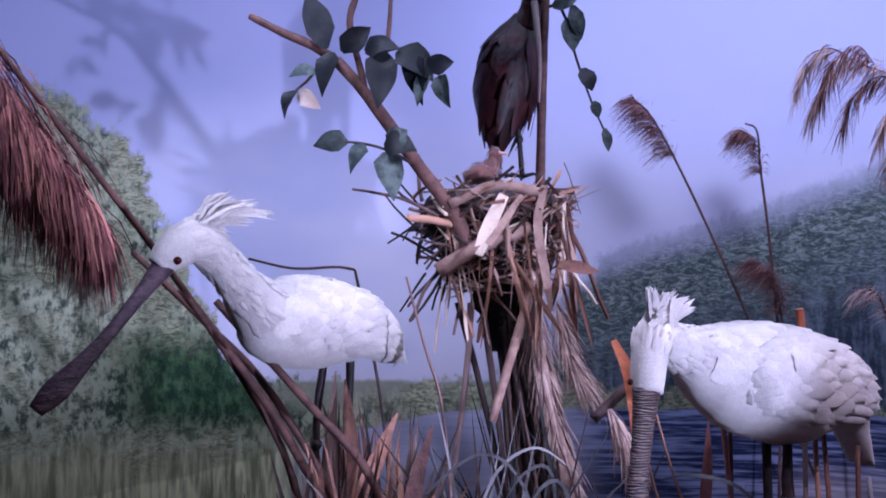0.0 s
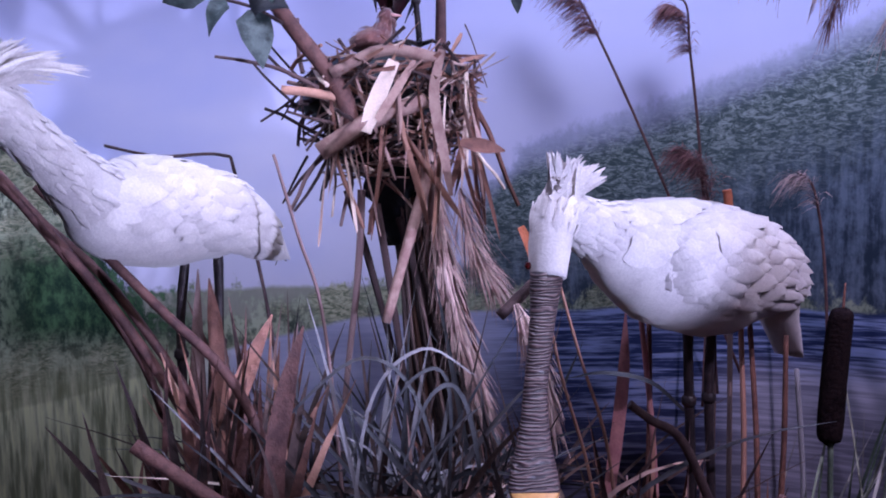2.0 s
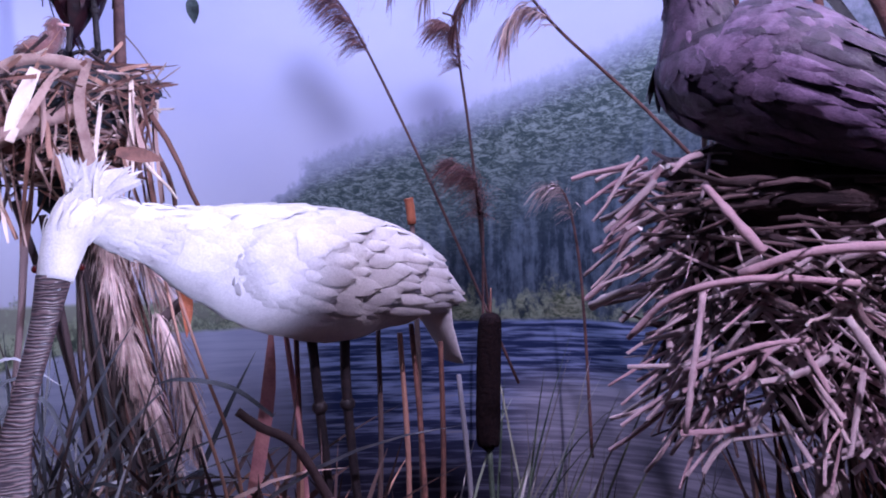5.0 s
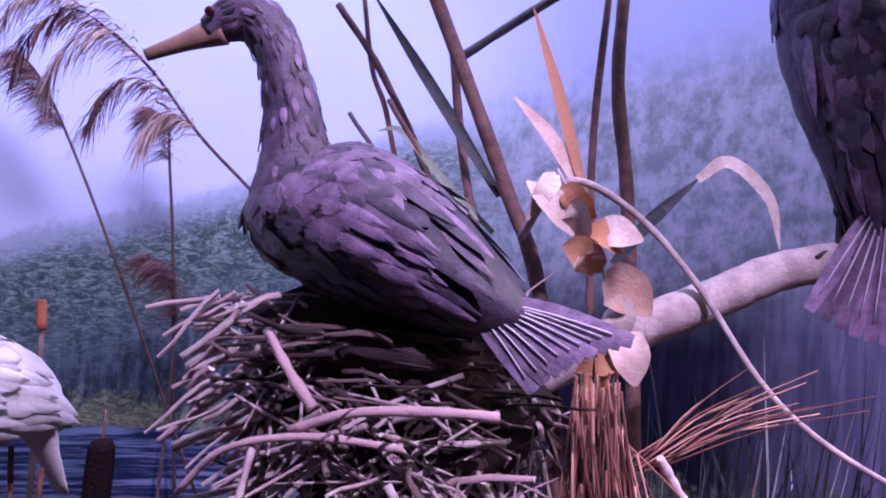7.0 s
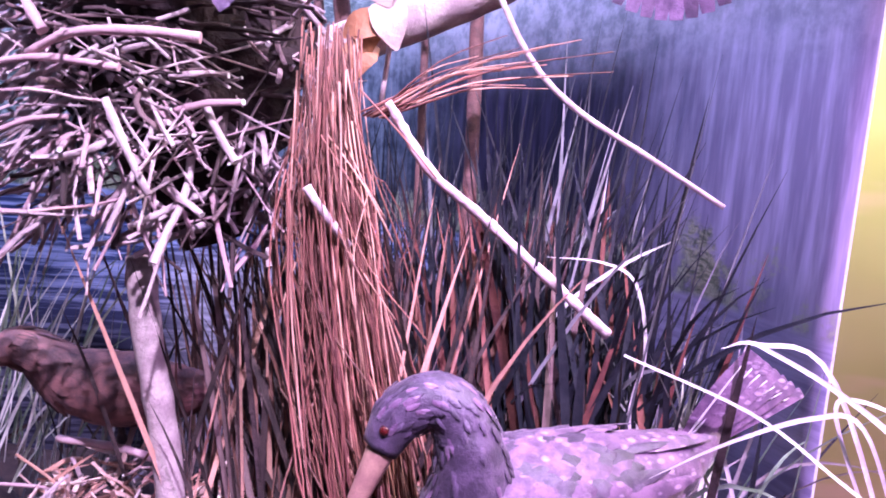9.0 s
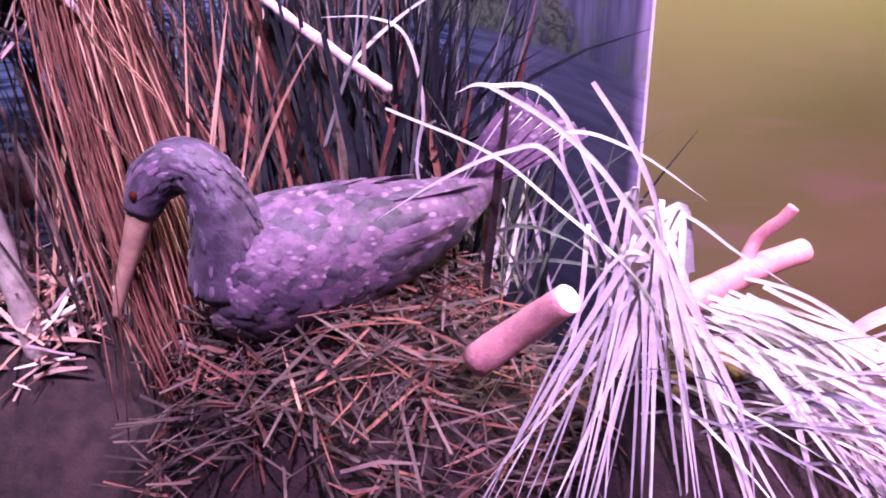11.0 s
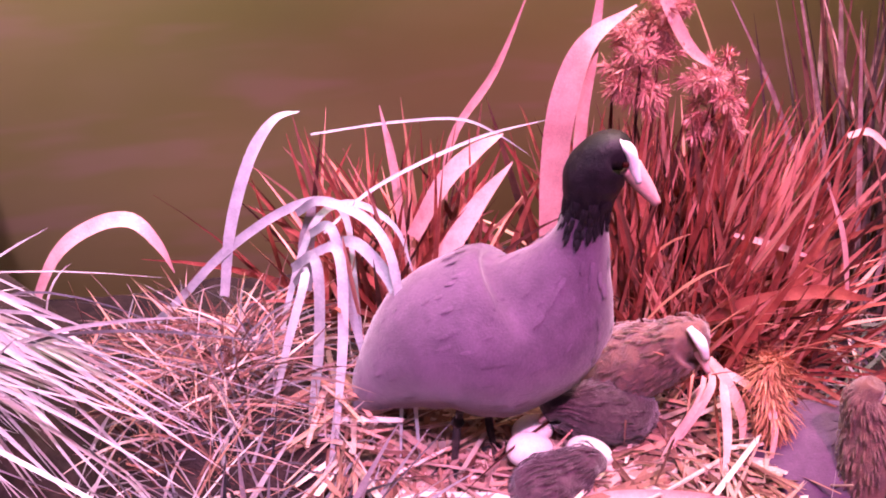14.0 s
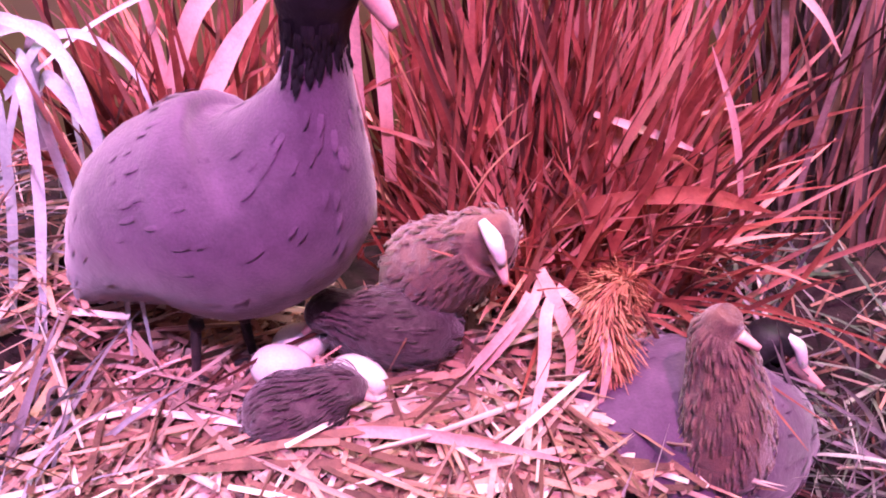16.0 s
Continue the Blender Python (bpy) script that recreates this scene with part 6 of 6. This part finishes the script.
for a, c, w in (((1.30, 1.08, 0.70), (1.24, 1.07, 0.755), 0.030), ((1.30, 1.08, 0.705), (1.34, 1.07, 0.685), 0.034), ((1.30, 1.08, 0.695), (1.285, 1.065, 0.735), 0.030), ((1.315, 1.08, 0.665), (1.280, 1.065, 0.690), 0.034), ((1.325, 1.08, 0.66), (1.370, 1.065, 0.625), 0.042), ((1.33, 1.08, 0.63), (1.345, 1.065, 0.600), 0.040), ((1.335, 1.08, 0.605), (1.358, 1.06, 0.555), 0.034), ((1.335, 1.08, 0.59), (1.325, 1.06, 0.545), 0.026), ((1.27, 1.08, 0.765), (1.242, 1.07, 0.715), 0.022), ((1.31, 1.08, 0.70), (1.36, 1.07, 0.70), 0.030), ((1.31, 1.08, 0.72), (1.275, 1.07, 0.75), 0.026), ((1.33, 1.075, 0.56), (1.315, 1.05, 0.52), 0.030), ((1.34, 1.075, 0.58), (1.30, 1.055, 0.565), 0.028)):
    a, c = Vector(a), Vector(c)
    leaf_part(spray, "leaf", [a, a.lerp(c, 0.5) + V(rnd(-0.006, 0.006), -0.012, 0.006), c], w * rnd(0.85, 1.3), M[RNG.choice(("leaf_pale", "leaf_pale", "leaf_tan"))], "", (rnd(-0.6, 0.6), -1, rnd(-0.3, 0.6)), rnd(0.2, 0.5), 0.1, 0.3, rnd(-0.9, 0.9))


def red_bundle():
    ob = holder("reed_bundle", (1.36, 1.0, 0.0), "russet bundle of thin dry stalks under the nest", "reed bundle")
    rg = random.Random(14)
    b = Build()
    for k in range(330):
        q, s = max(-1.7, min(1.7, rg.gauss(0, 1))), rg.gauss(0, 1)
        top = V(1.318 + 0.013 * q, 0.985 + 0.02 * s, rg.uniform(0.40, 0.57))
        mid = V(1.332 + 0.018 * q + rg.gauss(0, 0.011), 0.985 + 0.03 * s, rg.uniform(0.30, 0.42))
        low = V(1.384 + 0.017 * q + rg.gauss(0, 0.013), 0.985 + 0.045 * s, 0.16)
        foot = V(1.428 + 0.020 * q + rg.gauss(0, 0.020), 0.99 + 0.06 * s, -0.02)
        b.tube(smooth_line([top, mid, low, foot], 3), rg.uniform(0.0006, 0.0015), None, 4, rg.choice((0, 0, 0, 1)))
    for k in range(60):  # stalks that have come loose
        p = V(1.33 + rg.gauss(0, 0.02), 0.965 + rg.gauss(0, 0.02), rg.uniform(0.18, 0.54))
        e = p + V(rg.gauss(0.03, 0.035), rg.gauss(-0.01, 0.02), rg.uniform(-0.16, -0.05))
        b.tube(smooth_line([p, p.lerp(e, 0.5) + V(rg.gauss(0, 0.006), -0.004, 0), e], 3), rg.uniform(0.0006, 0.0013), None, 4, rg.choice((0, 1)))
    under(part("stalk_fill", b, [M["bundle_red"], M["straw_brown"]], ob, kind="stuff"), ob)
    b = Build()
    for k in range(18):
        p = V(1.36 + rg.gauss(0, 0.01), 1.0, 0.485)
        e = V(1.50 + rg.gauss(0, 0.03), 1.07 + rg.gauss(0, 0.02), 0.555 + rg.gauss(0, 0.015))
        b.tube(smooth_line([p, p.lerp(e, 0.5) + V(0, -0.01, 0.012), e], 3), 0.0011, 0.0005, 4, 1 if k % 2 else 0)
    under(part("side_fill", b, [M["bundle_red"], M["straw_brown"]], ob, kind="stuff"), ob)


red_bundle()
# dark reeds, blackened further so their colour carries the nest's shade
sedge("sedge_bed", "dark sedge standing behind the hanging stick, shade put into its colour", 760, (1.46, 1.22), (0.10, 0.05), 0.56, (0.02, 0.0, 0.14), 0.0055, [M["leaf_and_shade"], M["leaf_and_shade"], M["blade_dark"], M["leaf_and_shade"]], (0.1, 0.7), 21)
sedge("reed_stubble", "red-brown reeds behind the spotted bird, darkened as in shade", 330, (1.50, 1.15), (0.085, 0.035), 0.38, (-0.12, 0.0, 0.14), 0.009, [M["leaf_and_shade"], M["leaf_and_shade"], M["straw_dark"], M["bundle_red"]], (0.0, 0.3), 22, "reeds")
sedge("reed_stubble", "tangled stems below the stick nest, darkened as in shade", 330, (1.28, 1.12), (0.08, 0.06), 0.42, (0.0, 0.0, 0.2), 0.006, [M["straw_dark"], M["stick_dark"], M["straw_brown"]], (0.0, 0.3), 23, "reeds")
sedge("sedge_bed", "dark thin blades by the brown duck mount", 26, (0.90, 1.24), (0.07, 0.05), 0.40, (0.02, 0.0, 0.2), 0.004, [M["blade_dark"], M["straw_dark"]], (0.1, 0.6), 24)
sedge("sedge_bed", "thin green blades beside the spotted bird's tail", 60, (1.70, 1.18), (0.035, 0.03), 0.30, (-0.05, 0.0, 0.3), 0.004, [M["blade_green"], M["blade_white"]], (0.3, 0.9), 25, floor=0.03)
litter("straw_litter", "pink straw tangle below the stick nest", 90, (0.92, 1.24, 0.94, 1.12), STRAWS + STICKS + BROWNS, (0.04, 0.10), (0.0015, 0.004), 0.07, 31, tilt=0.6, joined=220, join_mats=[M["straw"], M["straw_brown"]])
litter("straw_litter", "pale straw round the spotted bird", 110, (1.42, 1.86, 0.84, 1.14), BROWNS + DARKS + DARKS, (0.04, 0.13), (0.0008, 0.0022), 0.07, 32, tilt=0.5, joined=1500, join_mats=[M["bundle_red"], M["straw_dark"], M["straw_dark"], M["straw_dark"]])

# ---------------------------------------------------------------- pale tuft and log
def blades_thing(name, label, lines, mat, category, group=""):
    """A tuft whose blades are parts of their own: midline, width."""
    foot = lines[0][0][0]
    ob = holder(name, foot, label, category, group)
    for pts, w in lines:
        w *= 0.72 if mat is M["blade_white"] and len(pts) > 4 else 1.0
        leaf_part(ob, "blade", pts, w, mat, "", (rnd(-0.3, 0.3), -1, 0.6), 0.25, 0.06, 0.8, rnd(-0.3, 0.3), 6)
    return ob


tuft = [
    ([(1.90, 1.03, 0.05), (1.80, 1.01, 0.285), (1.73, 1.0, 0.313), (1.70, 1.0, 0.305)], 0.005),
    ([(1.73, 1.0, 0.313), (1.785, 0.98, 0.291), (1.835, 0.95, 0.262), (1.877, 0.92, 0.221), (1.916, 0.90, 0.173), (1.966, 0.85, 0.10), (1.99, 0.83, 0.0)], 0.007),
    ([(1.617, 1.04, 0.277), (1.732, 1.0, 0.25), (1.802, 0.97, 0.213), (1.876, 0.94, 0.166), (1.92, 0.92, 0.10)], 0.0045),
    ([(1.85, 0.95, 0.18), (1.803, 0.92, 0.274), (1.765, 0.92, 0.276), (1.705, 0.92, 0.245), (1.648, 0.92, 0.205)], 0.0055),
    ([(1.87, 0.98, 0.18), (1.875, 0.98, 0.214), (1.914, 0.98, 0.211), (1.959, 0.98, 0.182), (2.009, 0.98, 0.153)], 0.0045),
    ([(1.66, 1.10, 0.08), (1.630, 1.10, 0.193), (1.638, 1.10, 0.268), (1.621, 1.10, 0.338), (1.584, 1.10, 0.357), (1.524, 1.10, 0.356)], 0.005),
    ([(1.54, 1.12, 0.29), (1.565, 1.12, 0.320), (1.612, 1.12, 0.359), (1.660, 1.12, 0.389)], 0.0045),
    ([(1.84, 0.97, 0.16), (1.80, 0.99, 0.26), (1.818, 1.0, 0.275), (1.87, 1.0, 0.258), (1.93, 1.0, 0.22)], 0.005),
    ([(1.828, 0.95, 0.33), (1.86, 0.95, 0.285), (1.886, 0.95, 0.232), (1.905, 0.95, 0.15)], 0.005),
]
rg4 = random.Random(44)
for k in range(36):  # those that fall straight down
    x = rg4.uniform(1.79, 2.0)
    top = V(1.885 + rg4.gauss(0, 0.018), 0.97 + rg4.gauss(0, 0.012), rg4.uniform(0.11, 0.24))
    mid = V(top.x * 0.5 + x * 0.5, 0.935, rg4.uniform(0.08, 0.15))
    end = V(x + (x - 1.885) * 0.6, rg4.uniform(0.86, 0.92), rg4.uniform(-0.14, -0.02))
    tuft.append(([top + V((1.885 - x) * 0.2, 0.02, -0.07), top, mid, end], rg4.uniform(0.0036, 0.0072)))
for k in range(58):  # those that sweep over the mound
    top = V(rg4.uniform(1.90, 2.02), rg4.uniform(0.96, 1.05), rg4.uniform(0.085, 0.135))
    L = rg4.uniform(0.14, 0.30)
    a = rg4.uniform(-0.25, 0.9)
    way = V(math.cos(a), -0.45 * math.sin(a) - 0.12, 0)
    drop = rg4.uniform(0.07, 0.20) * (0.5 + 0.6 * max(0, math.sin(a)) + 0.4)
    tuft.append(([top, top + way * L * 0.45 + V(0, 0, -drop * 0.22), top + way * L + V(0, 0, -drop)], rg4.uniform(0.0032, 0.0060)))
blades_thing("sedge_tuft", "tuft of bleached sedge draped over the mound", tuft, M["blade_white"], "sedge tuft")
sedge("sedge_bed", "fine bleached sedge filling the mound", 95, (1.98, 1.0), (0.06, 0.04), 0.17, (0.9, -0.5, 0.35), 0.0032, [M["blade_white"], M["blade_grey"], M["blade_white"]], (0.7, 1.2), 45, floor=0.03)
log = holder("log", (1.90, 1.0, 0.09), "rosy peeled branch with a forked twig end", "branch")
line_part(log, "bough", [(1.86, 0.98, 0.085), (1.902, 1.0, 0.105), (1.96, 1.05, 0.122), (2.00, 1.09, 0.130), (2.036, 1.122, 0.134)], 0.015, 0.0125, M["wood_rose"], n=12)
line_part(log, "fork", [(1.975, 1.07, 0.128), (1.985, 1.085, 0.155), (2.005, 1.08, 0.180), (2.014, 1.08, 0.194)], 0.0075, 0.006, M["wood_rose"], n=9)
thing_line("branch", [(1.738, 0.925, 0.07), (1.785, 0.922, 0.115), (1.823, 0.905, 0.156)], 0.017, 0.0135, "wood_rose", "thick stick stub with a bright cut end", "stick", n=14, knots=0.03, cut=True)
b = Build()
for k in range(26):
    b.ball((1.95 + rnd(-0.035, 0.03), 0.985 + rnd(-0.02, 0.02), 0.055 + rnd(-0.015, 0.02)), rnd(0.008, 0.016), 0, 8, 5, (1.3, 1, 0.7), 0.5)
b.thing("moss_cushion", M["moss"], "ochre moss cushion under the sedge", "moss", kind="stuff")
arch_leaf = holder("reed", (2.07, 1.15, -0.02), "single pink arching dry leaf before the olive board", "reed leaf")
leaf_part(arch_leaf, "blade", [(2.06, 1.15, -0.04), (2.105, 1.15, 0.035), (2.15, 1.15, 0.068), (2.19, 1.15, 0.074), (2.212, 1.15, 0.045), (2.222, 1.15, 0.012)], 0.016, M["blade_pink"], face=(0, -0.8, 0.7))
sedge("dry_weed", "fuzzy dry weeds between mound and nest", 620, (2.24, 1.12), (0.06, 0.05), 0.12, (0.0, -0.1, 0.7), 0.0025, [M["straw_brown"], M["straw_brown"], M["blade_grey"], M["straw"]], (0.5, 1.1), 46, "weeds")
sedge("dry_weed", "grey weeds in front of the mound", 140, (2.22, 0.98), (0.09, 0.05), 0.16, (0.0, -0.1, 0.6), 0.003, [M["blade_grey"], M["blade_white"], M["straw_brown"]], (0.5, 1.1), 47, "weeds", floor=-0.2)

# ---------------------------------------------------------------- coot nest
blades_thing("sedge_tuft", "grey-blue bent sedge leaves beside the coot", [
    ([(2.15, 1.2, -0.10), (2.199, 1.20, -0.057), (2.264, 1.20, 0.007), (2.33, 1.20, 0.052), (2.375, 1.195, 0.066), (2.399, 1.19, 0.05), (2.406, 1.17, -0.02), (2.41, 1.15, -0.14)], 0.010),
    ([(2.255, 1.20, -0.05), (2.274, 1.20, 0.034), (2.305, 1.20, 0.113), (2.335, 1.20, 0.155), (2.362, 1.20, 0.164)], 0.013),
    ([(2.36, 1.19, 0.03), (2.389, 1.15, 0.055), (2.400, 1.14, -0.02), (2.412, 1.13, -0.087), (2.43, 1.12, -0.19)], 0.011),
    ([(2.38, 1.18, 0.02), (2.415, 1.14, 0.042), (2.450, 1.12, 0.0), (2.463, 1.10, -0.06), (2.468, 1.08, -0.22)], 0.013),
    ([(2.35, 1.18, 0.06), (2.382, 1.15, 0.087), (2.43, 1.13, 0.07), (2.452, 1.11, 0.02), (2.452, 1.10, -0.10), (2.445, 1.08, -0.22)], 0.010),
    ([(2.34, 1.17, 0.0), (2.372, 1.13, 0.03), (2.37, 1.11, -0.05), (2.355, 1.09, -0.14), (2.34, 1.07, -0.22)], 0.012),
    ([(2.36, 1.16, 0.02), (2.395, 1.13, 0.04), (2.395, 1.11, -0.04), (2.385, 1.09, -0.12), (2.37, 1.07, -0.23)], 0.011),
    ([(2.34, 1.17, -0.02), (2.36, 1.13, 0.015), (2.335, 1.10, -0.06), (2.30, 1.07, -0.18)], 0.009),
    ([(2.375, 1.19, 0.03), (2.432, 1.22, 0.068), (2.54, 1.24, 0.111), (2.626, 1.25, 0.128)], 0.004),
    ([(2.364, 1.25, 0.120), (2.45, 1.25, 0.130), (2.526, 1.25, 0.131), (2.57, 1.25, 0.11), (2.604, 1.25, 0.085)], 0.003),
    ([(2.30, 1.16, -0.14), (2.355, 1.20, 0.02), (2.40, 1.21, 0.055), (2.45, 1.20, 0.03), (2.47, 1.19, -0.03)], 0.008),
], M["blade_blue"], "sedge tuft")
blades_thing("leaf_tuft", "broad pink dry leaves behind the coot", [
    ([(2.46, 1.20, -0.10), (2.50, 1.20, -0.02), (2.54, 1.20, 0.05), (2.578, 1.20, 0.100)], 0.022),
    ([(2.47, 1.23, 0.0), (2.506, 1.22, 0.071), (2.54, 1.22, 0.105), (2.570, 1.22, 0.124)], 0.020),
    ([(2.63, 1.24, -0.08), (2.626, 1.23, 0.05), (2.630, 1.22, 0.144), (2.652, 1.22, 0.215), (2.70, 1.22, 0.253)], 0.030),
    ([(2.66, 1.25, -0.10), (2.655, 1.24, 0.10), (2.662, 1.23, 0.22), (2.668, 1.23, 0.30)], 0.014),
    ([(2.46, 1.26, -0.06), (2.452, 1.25, 0.074), (2.440, 1.25, 0.150)], 0.010),
    ([(2.507, 1.35, -0.05), (2.520, 1.35, 0.066), (2.573, 1.35, 0.152), (2.612, 1.35, 0.245)], 0.010),
    ([(2.72, 1.30, 0.30), (2.778, 1.30, 0.196), (2.819, 1.30, 0.160)], 0.014),
    ([(3.005, 1.33, 0.062), (3.03, 1.33, 0.066), (3.06, 1.33, 0.042), (3.092, 1.33, 0.0)], 0.009),
], M["blade_pink"], "leaf tuft")
blades_thing("leaf_tuft", "long pink leaves drooping into the straw", [
    ([(2.80, 1.14, -0.135), (2.79, 1.11, -0.14), (2.765, 1.09, -0.17), (2.735, 1.07, -0.205)], 0.010),
    ([(2.81, 1.13, -0.14), (2.803, 1.10, -0.145), (2.801, 1.07, -0.18), (2.785, 1.02, -0.235)], 0.011),
    ([(2.80, 1.15, -0.13), (2.812, 1.12, -0.14), (2.827, 1.10, -0.175), (2.824, 1.08, -0.215)], 0.012),
    ([(2.79, 1.13, -0.14), (2.775, 1.10, -0.15), (2.74, 1.07, -0.18), (2.715, 1.05, -0.215)], 0.008),
    ([(2.815, 1.14, -0.14), (2.845, 1.11, -0.15), (2.855, 1.08, -0.17), (2.85, 1.06, -0.235)], 0.010),
    ([(2.60, 1.01, -0.195), (2.68, 1.005, -0.185), (2.75, 1.0, -0.188), (2.84, 0.99, -0.20)], 0.010),
], M["blade_pink"], "leaf tuft")
b = Build()
b.blade(smooth_line([V(2.344, 1.22, -0.06), V(2.35, 1.22, 0.0), V(2.363, 1.22, 0.055)], 5), 0.018, 0.3, 0.7, (0, -1, 0.2), 0, 0.3)
b.thing("reed", M["blade_dark"], "dark green leaf stub among the sedge", "reed leaf")
GRASS = [M["blade_red"], M["blade_red"], M["blade_red"], M["bundle_red"]]
sedge("red_grass", "dense russet red grass behind the coot", 820, (2.82, 1.34), (0.075, 0.05), 0.35, (0.0, -0.06, 0.20), 0.0085, GRASS, (0.0, 0.5), 51, "grass", floor=-0.24)
sedge("red_grass", "fine russet grass in front of the clump", 460, (2.83, 1.27), (0.080, 0.035), 0.24, (0.05, -0.15, 0.38), 0.0055, GRASS, (0.1, 0.8), 52, "grass", floor=-0.24)
sedge("red_grass", "small russet grass clump behind the coot's back", 190, (2.44, 1.30), (0.055, 0.04), 0.28, (0.0, -0.05, 0.3), 0.008, GRASS, (0.0, 0.5), 53, "grass", floor=-0.17)
sedge("green_grass", "grey green grass tuft beside the sitting coot", 560, (3.13, 1.22), (0.09, 0.09), 0.22, (-0.25, -0.25, 0.5), 0.004, [M["blade_green"], M["blade_grey"], M["blade_white"]], (0.4, 1.1), 54, "grass", floor=-0.34)
sedge("green_grass", "thin grey grass in front of the straw nest", 130, (2.86, 0.93), (0.09, 0.03), 0.14, (0.0, -0.1, 0.4), 0.003, [M["blade_green"], M["blade_white"]], (0.4, 1.0), 55, "grass", floor=-0.30)
sedge("green_grass", "grey blades in front of the straw nest's edge", 150, (2.30, 0.98), (0.05, 0.04), 0.26, (0.05, 0.0, 0.35), 0.006, [M["blade_blue"], M["blade_grey"], M["blade_dark"]], (0.4, 1.0), 56, "grass", floor=-0.32)
sedge("tall_reed", "tall brown reeds at the dim end of the case", 260, (3.19, 1.42), (0.07, 0.05), 0.66, (-0.08, -0.02, 0.12), 0.008, [M["straw_brown"], M["plume_pale"], M["straw_brown"], M["straw_dark"]], (0.0, 0.3), 57, "reeds", floor=-0.35)
for pts, w in (([(2.874, 1.21, -0.09), (2.94, 1.20, -0.078), (3.008, 1.20, -0.094)], 0.016), ([(2.815, 1.21, -0.116), (2.85, 1.20, -0.092), (2.892, 1.20, -0.075)], 0.016), ([(2.845, 1.24, -0.020), (2.90, 1.235, -0.036), (2.95, 1.24, -0.058)], 0.008), ([(2.99, 1.22, -0.11), (2.965, 1.22, -0.02), (2.932, 1.22, 0.052)], 0.007), ([(2.84, 1.19, -0.19), (2.845, 1.18, -0.12), (2.86, 1.18, -0.07)], 0.014)):
    b = Build()
    b.blade(smooth_line([V(*p) for p in pts], 5), w, 0.1, 0.6, (0.1, -1, 0.5), 0, 0.3)
    b.thing("grass", M["blade_pink"] if w < 0.01 else M["blade_red"], "single broad blade fallen across the russet grass", "grass", "loose blades")


def flower_head(c, r, label, seed, mat):
    ob = holder("flower_head", c, label, "flower head", "fluffy flower heads")
    c = Vector(c)
    line_part(ob, "stem", [c + V(0.01, 0.02, -0.34), c + V(0.004, 0.01, -0.15), c], 0.003, 0.002, M["bundle_red"])
    b = Build()
    rg = random.Random(seed)
    for k in range(34):  # tufts set round the stem, each a spray of fine hairs
        d = V(rg.gauss(0, 1), rg.gauss(0, 0.8), rg.gauss(0, 1)).normalized()
        q = r * rg.uniform(0.25, 0.85)
        p = c + V(d.x * q * 0.8, d.y * q * 0.7, d.z * q * 1.3)
        shag(b, [p, p + d * r * 0.12, p + d * r * 0.24], r * 0.22, 75, r * 0.30, 0, 0.0016, 0.2, 1.6, seed + 7 * k)
    under(part("seed_fluff", b, M[mat], ob, kind="stuff"), ob)


flower_head((2.735, 1.31, 0.165), 0.050, "fluffy rose flower head over the red grass", 61, "flower")
flower_head((2.822, 1.30, 0.125), 0.046, "fluffy rose flower head over the red grass", 62, "flower")
flower_head((2.76, 1.33, 0.22), 0.040, "fluffy rose flower head over the red grass", 63, "flower")
fluff = holder("seed_plume", (2.90, 1.19, -0.24), "orange fluffy seed plume drooping in the straw", "seed plume")
line_part(fluff, "stem", [(2.93, 1.17, -0.32), (2.92, 1.15, -0.22), (2.871, 1.130, -0.124)], 0.003, 0.002, M["bundle_red"])
b = Build()
shag(b, [(2.871, 1.130, -0.124), (2.856, 1.120, -0.134), (2.860, 1.100, -0.169), (2.862, 1.085, -0.206)], 0.040, 2000, 0.018, 0, 0.0013, 0.2, 1.2, 65)
under(part("plume", b, M["orange_fluff"], fluff, kind="stuff"), fluff)
litter("straw_nest", "flattened nest of pink reed straw under the coot", 290, (2.36, 2.90, 0.92, 1.16), STRAWS + BROWNS[:3], (0.08, 0.20), (0.0016, 0.0042), 0.026, 71, tilt=0.12, joined=1200, join_mats=[M["straw"], M["straw_brown"], M["straw_brown"]])
litter("straw_litter", "thin dry straw about the sitting coot", 70, (2.88, 3.25, 1.0, 1.3), STRAWS + BROWNS, (0.04, 0.10), (0.0012, 0.003), 0.05, 72, tilt=0.4, joined=250, join_mats=[M["straw_brown"], M["blade_green"]])

# turn, scale and shift the far end to fit the camera's view
bpy.context.view_layer.update()
for ob in [o for o in scene.objects if o not in SEEN and o.parent is None]:
    ob.matrix_world = ZONE @ ob.matrix_world
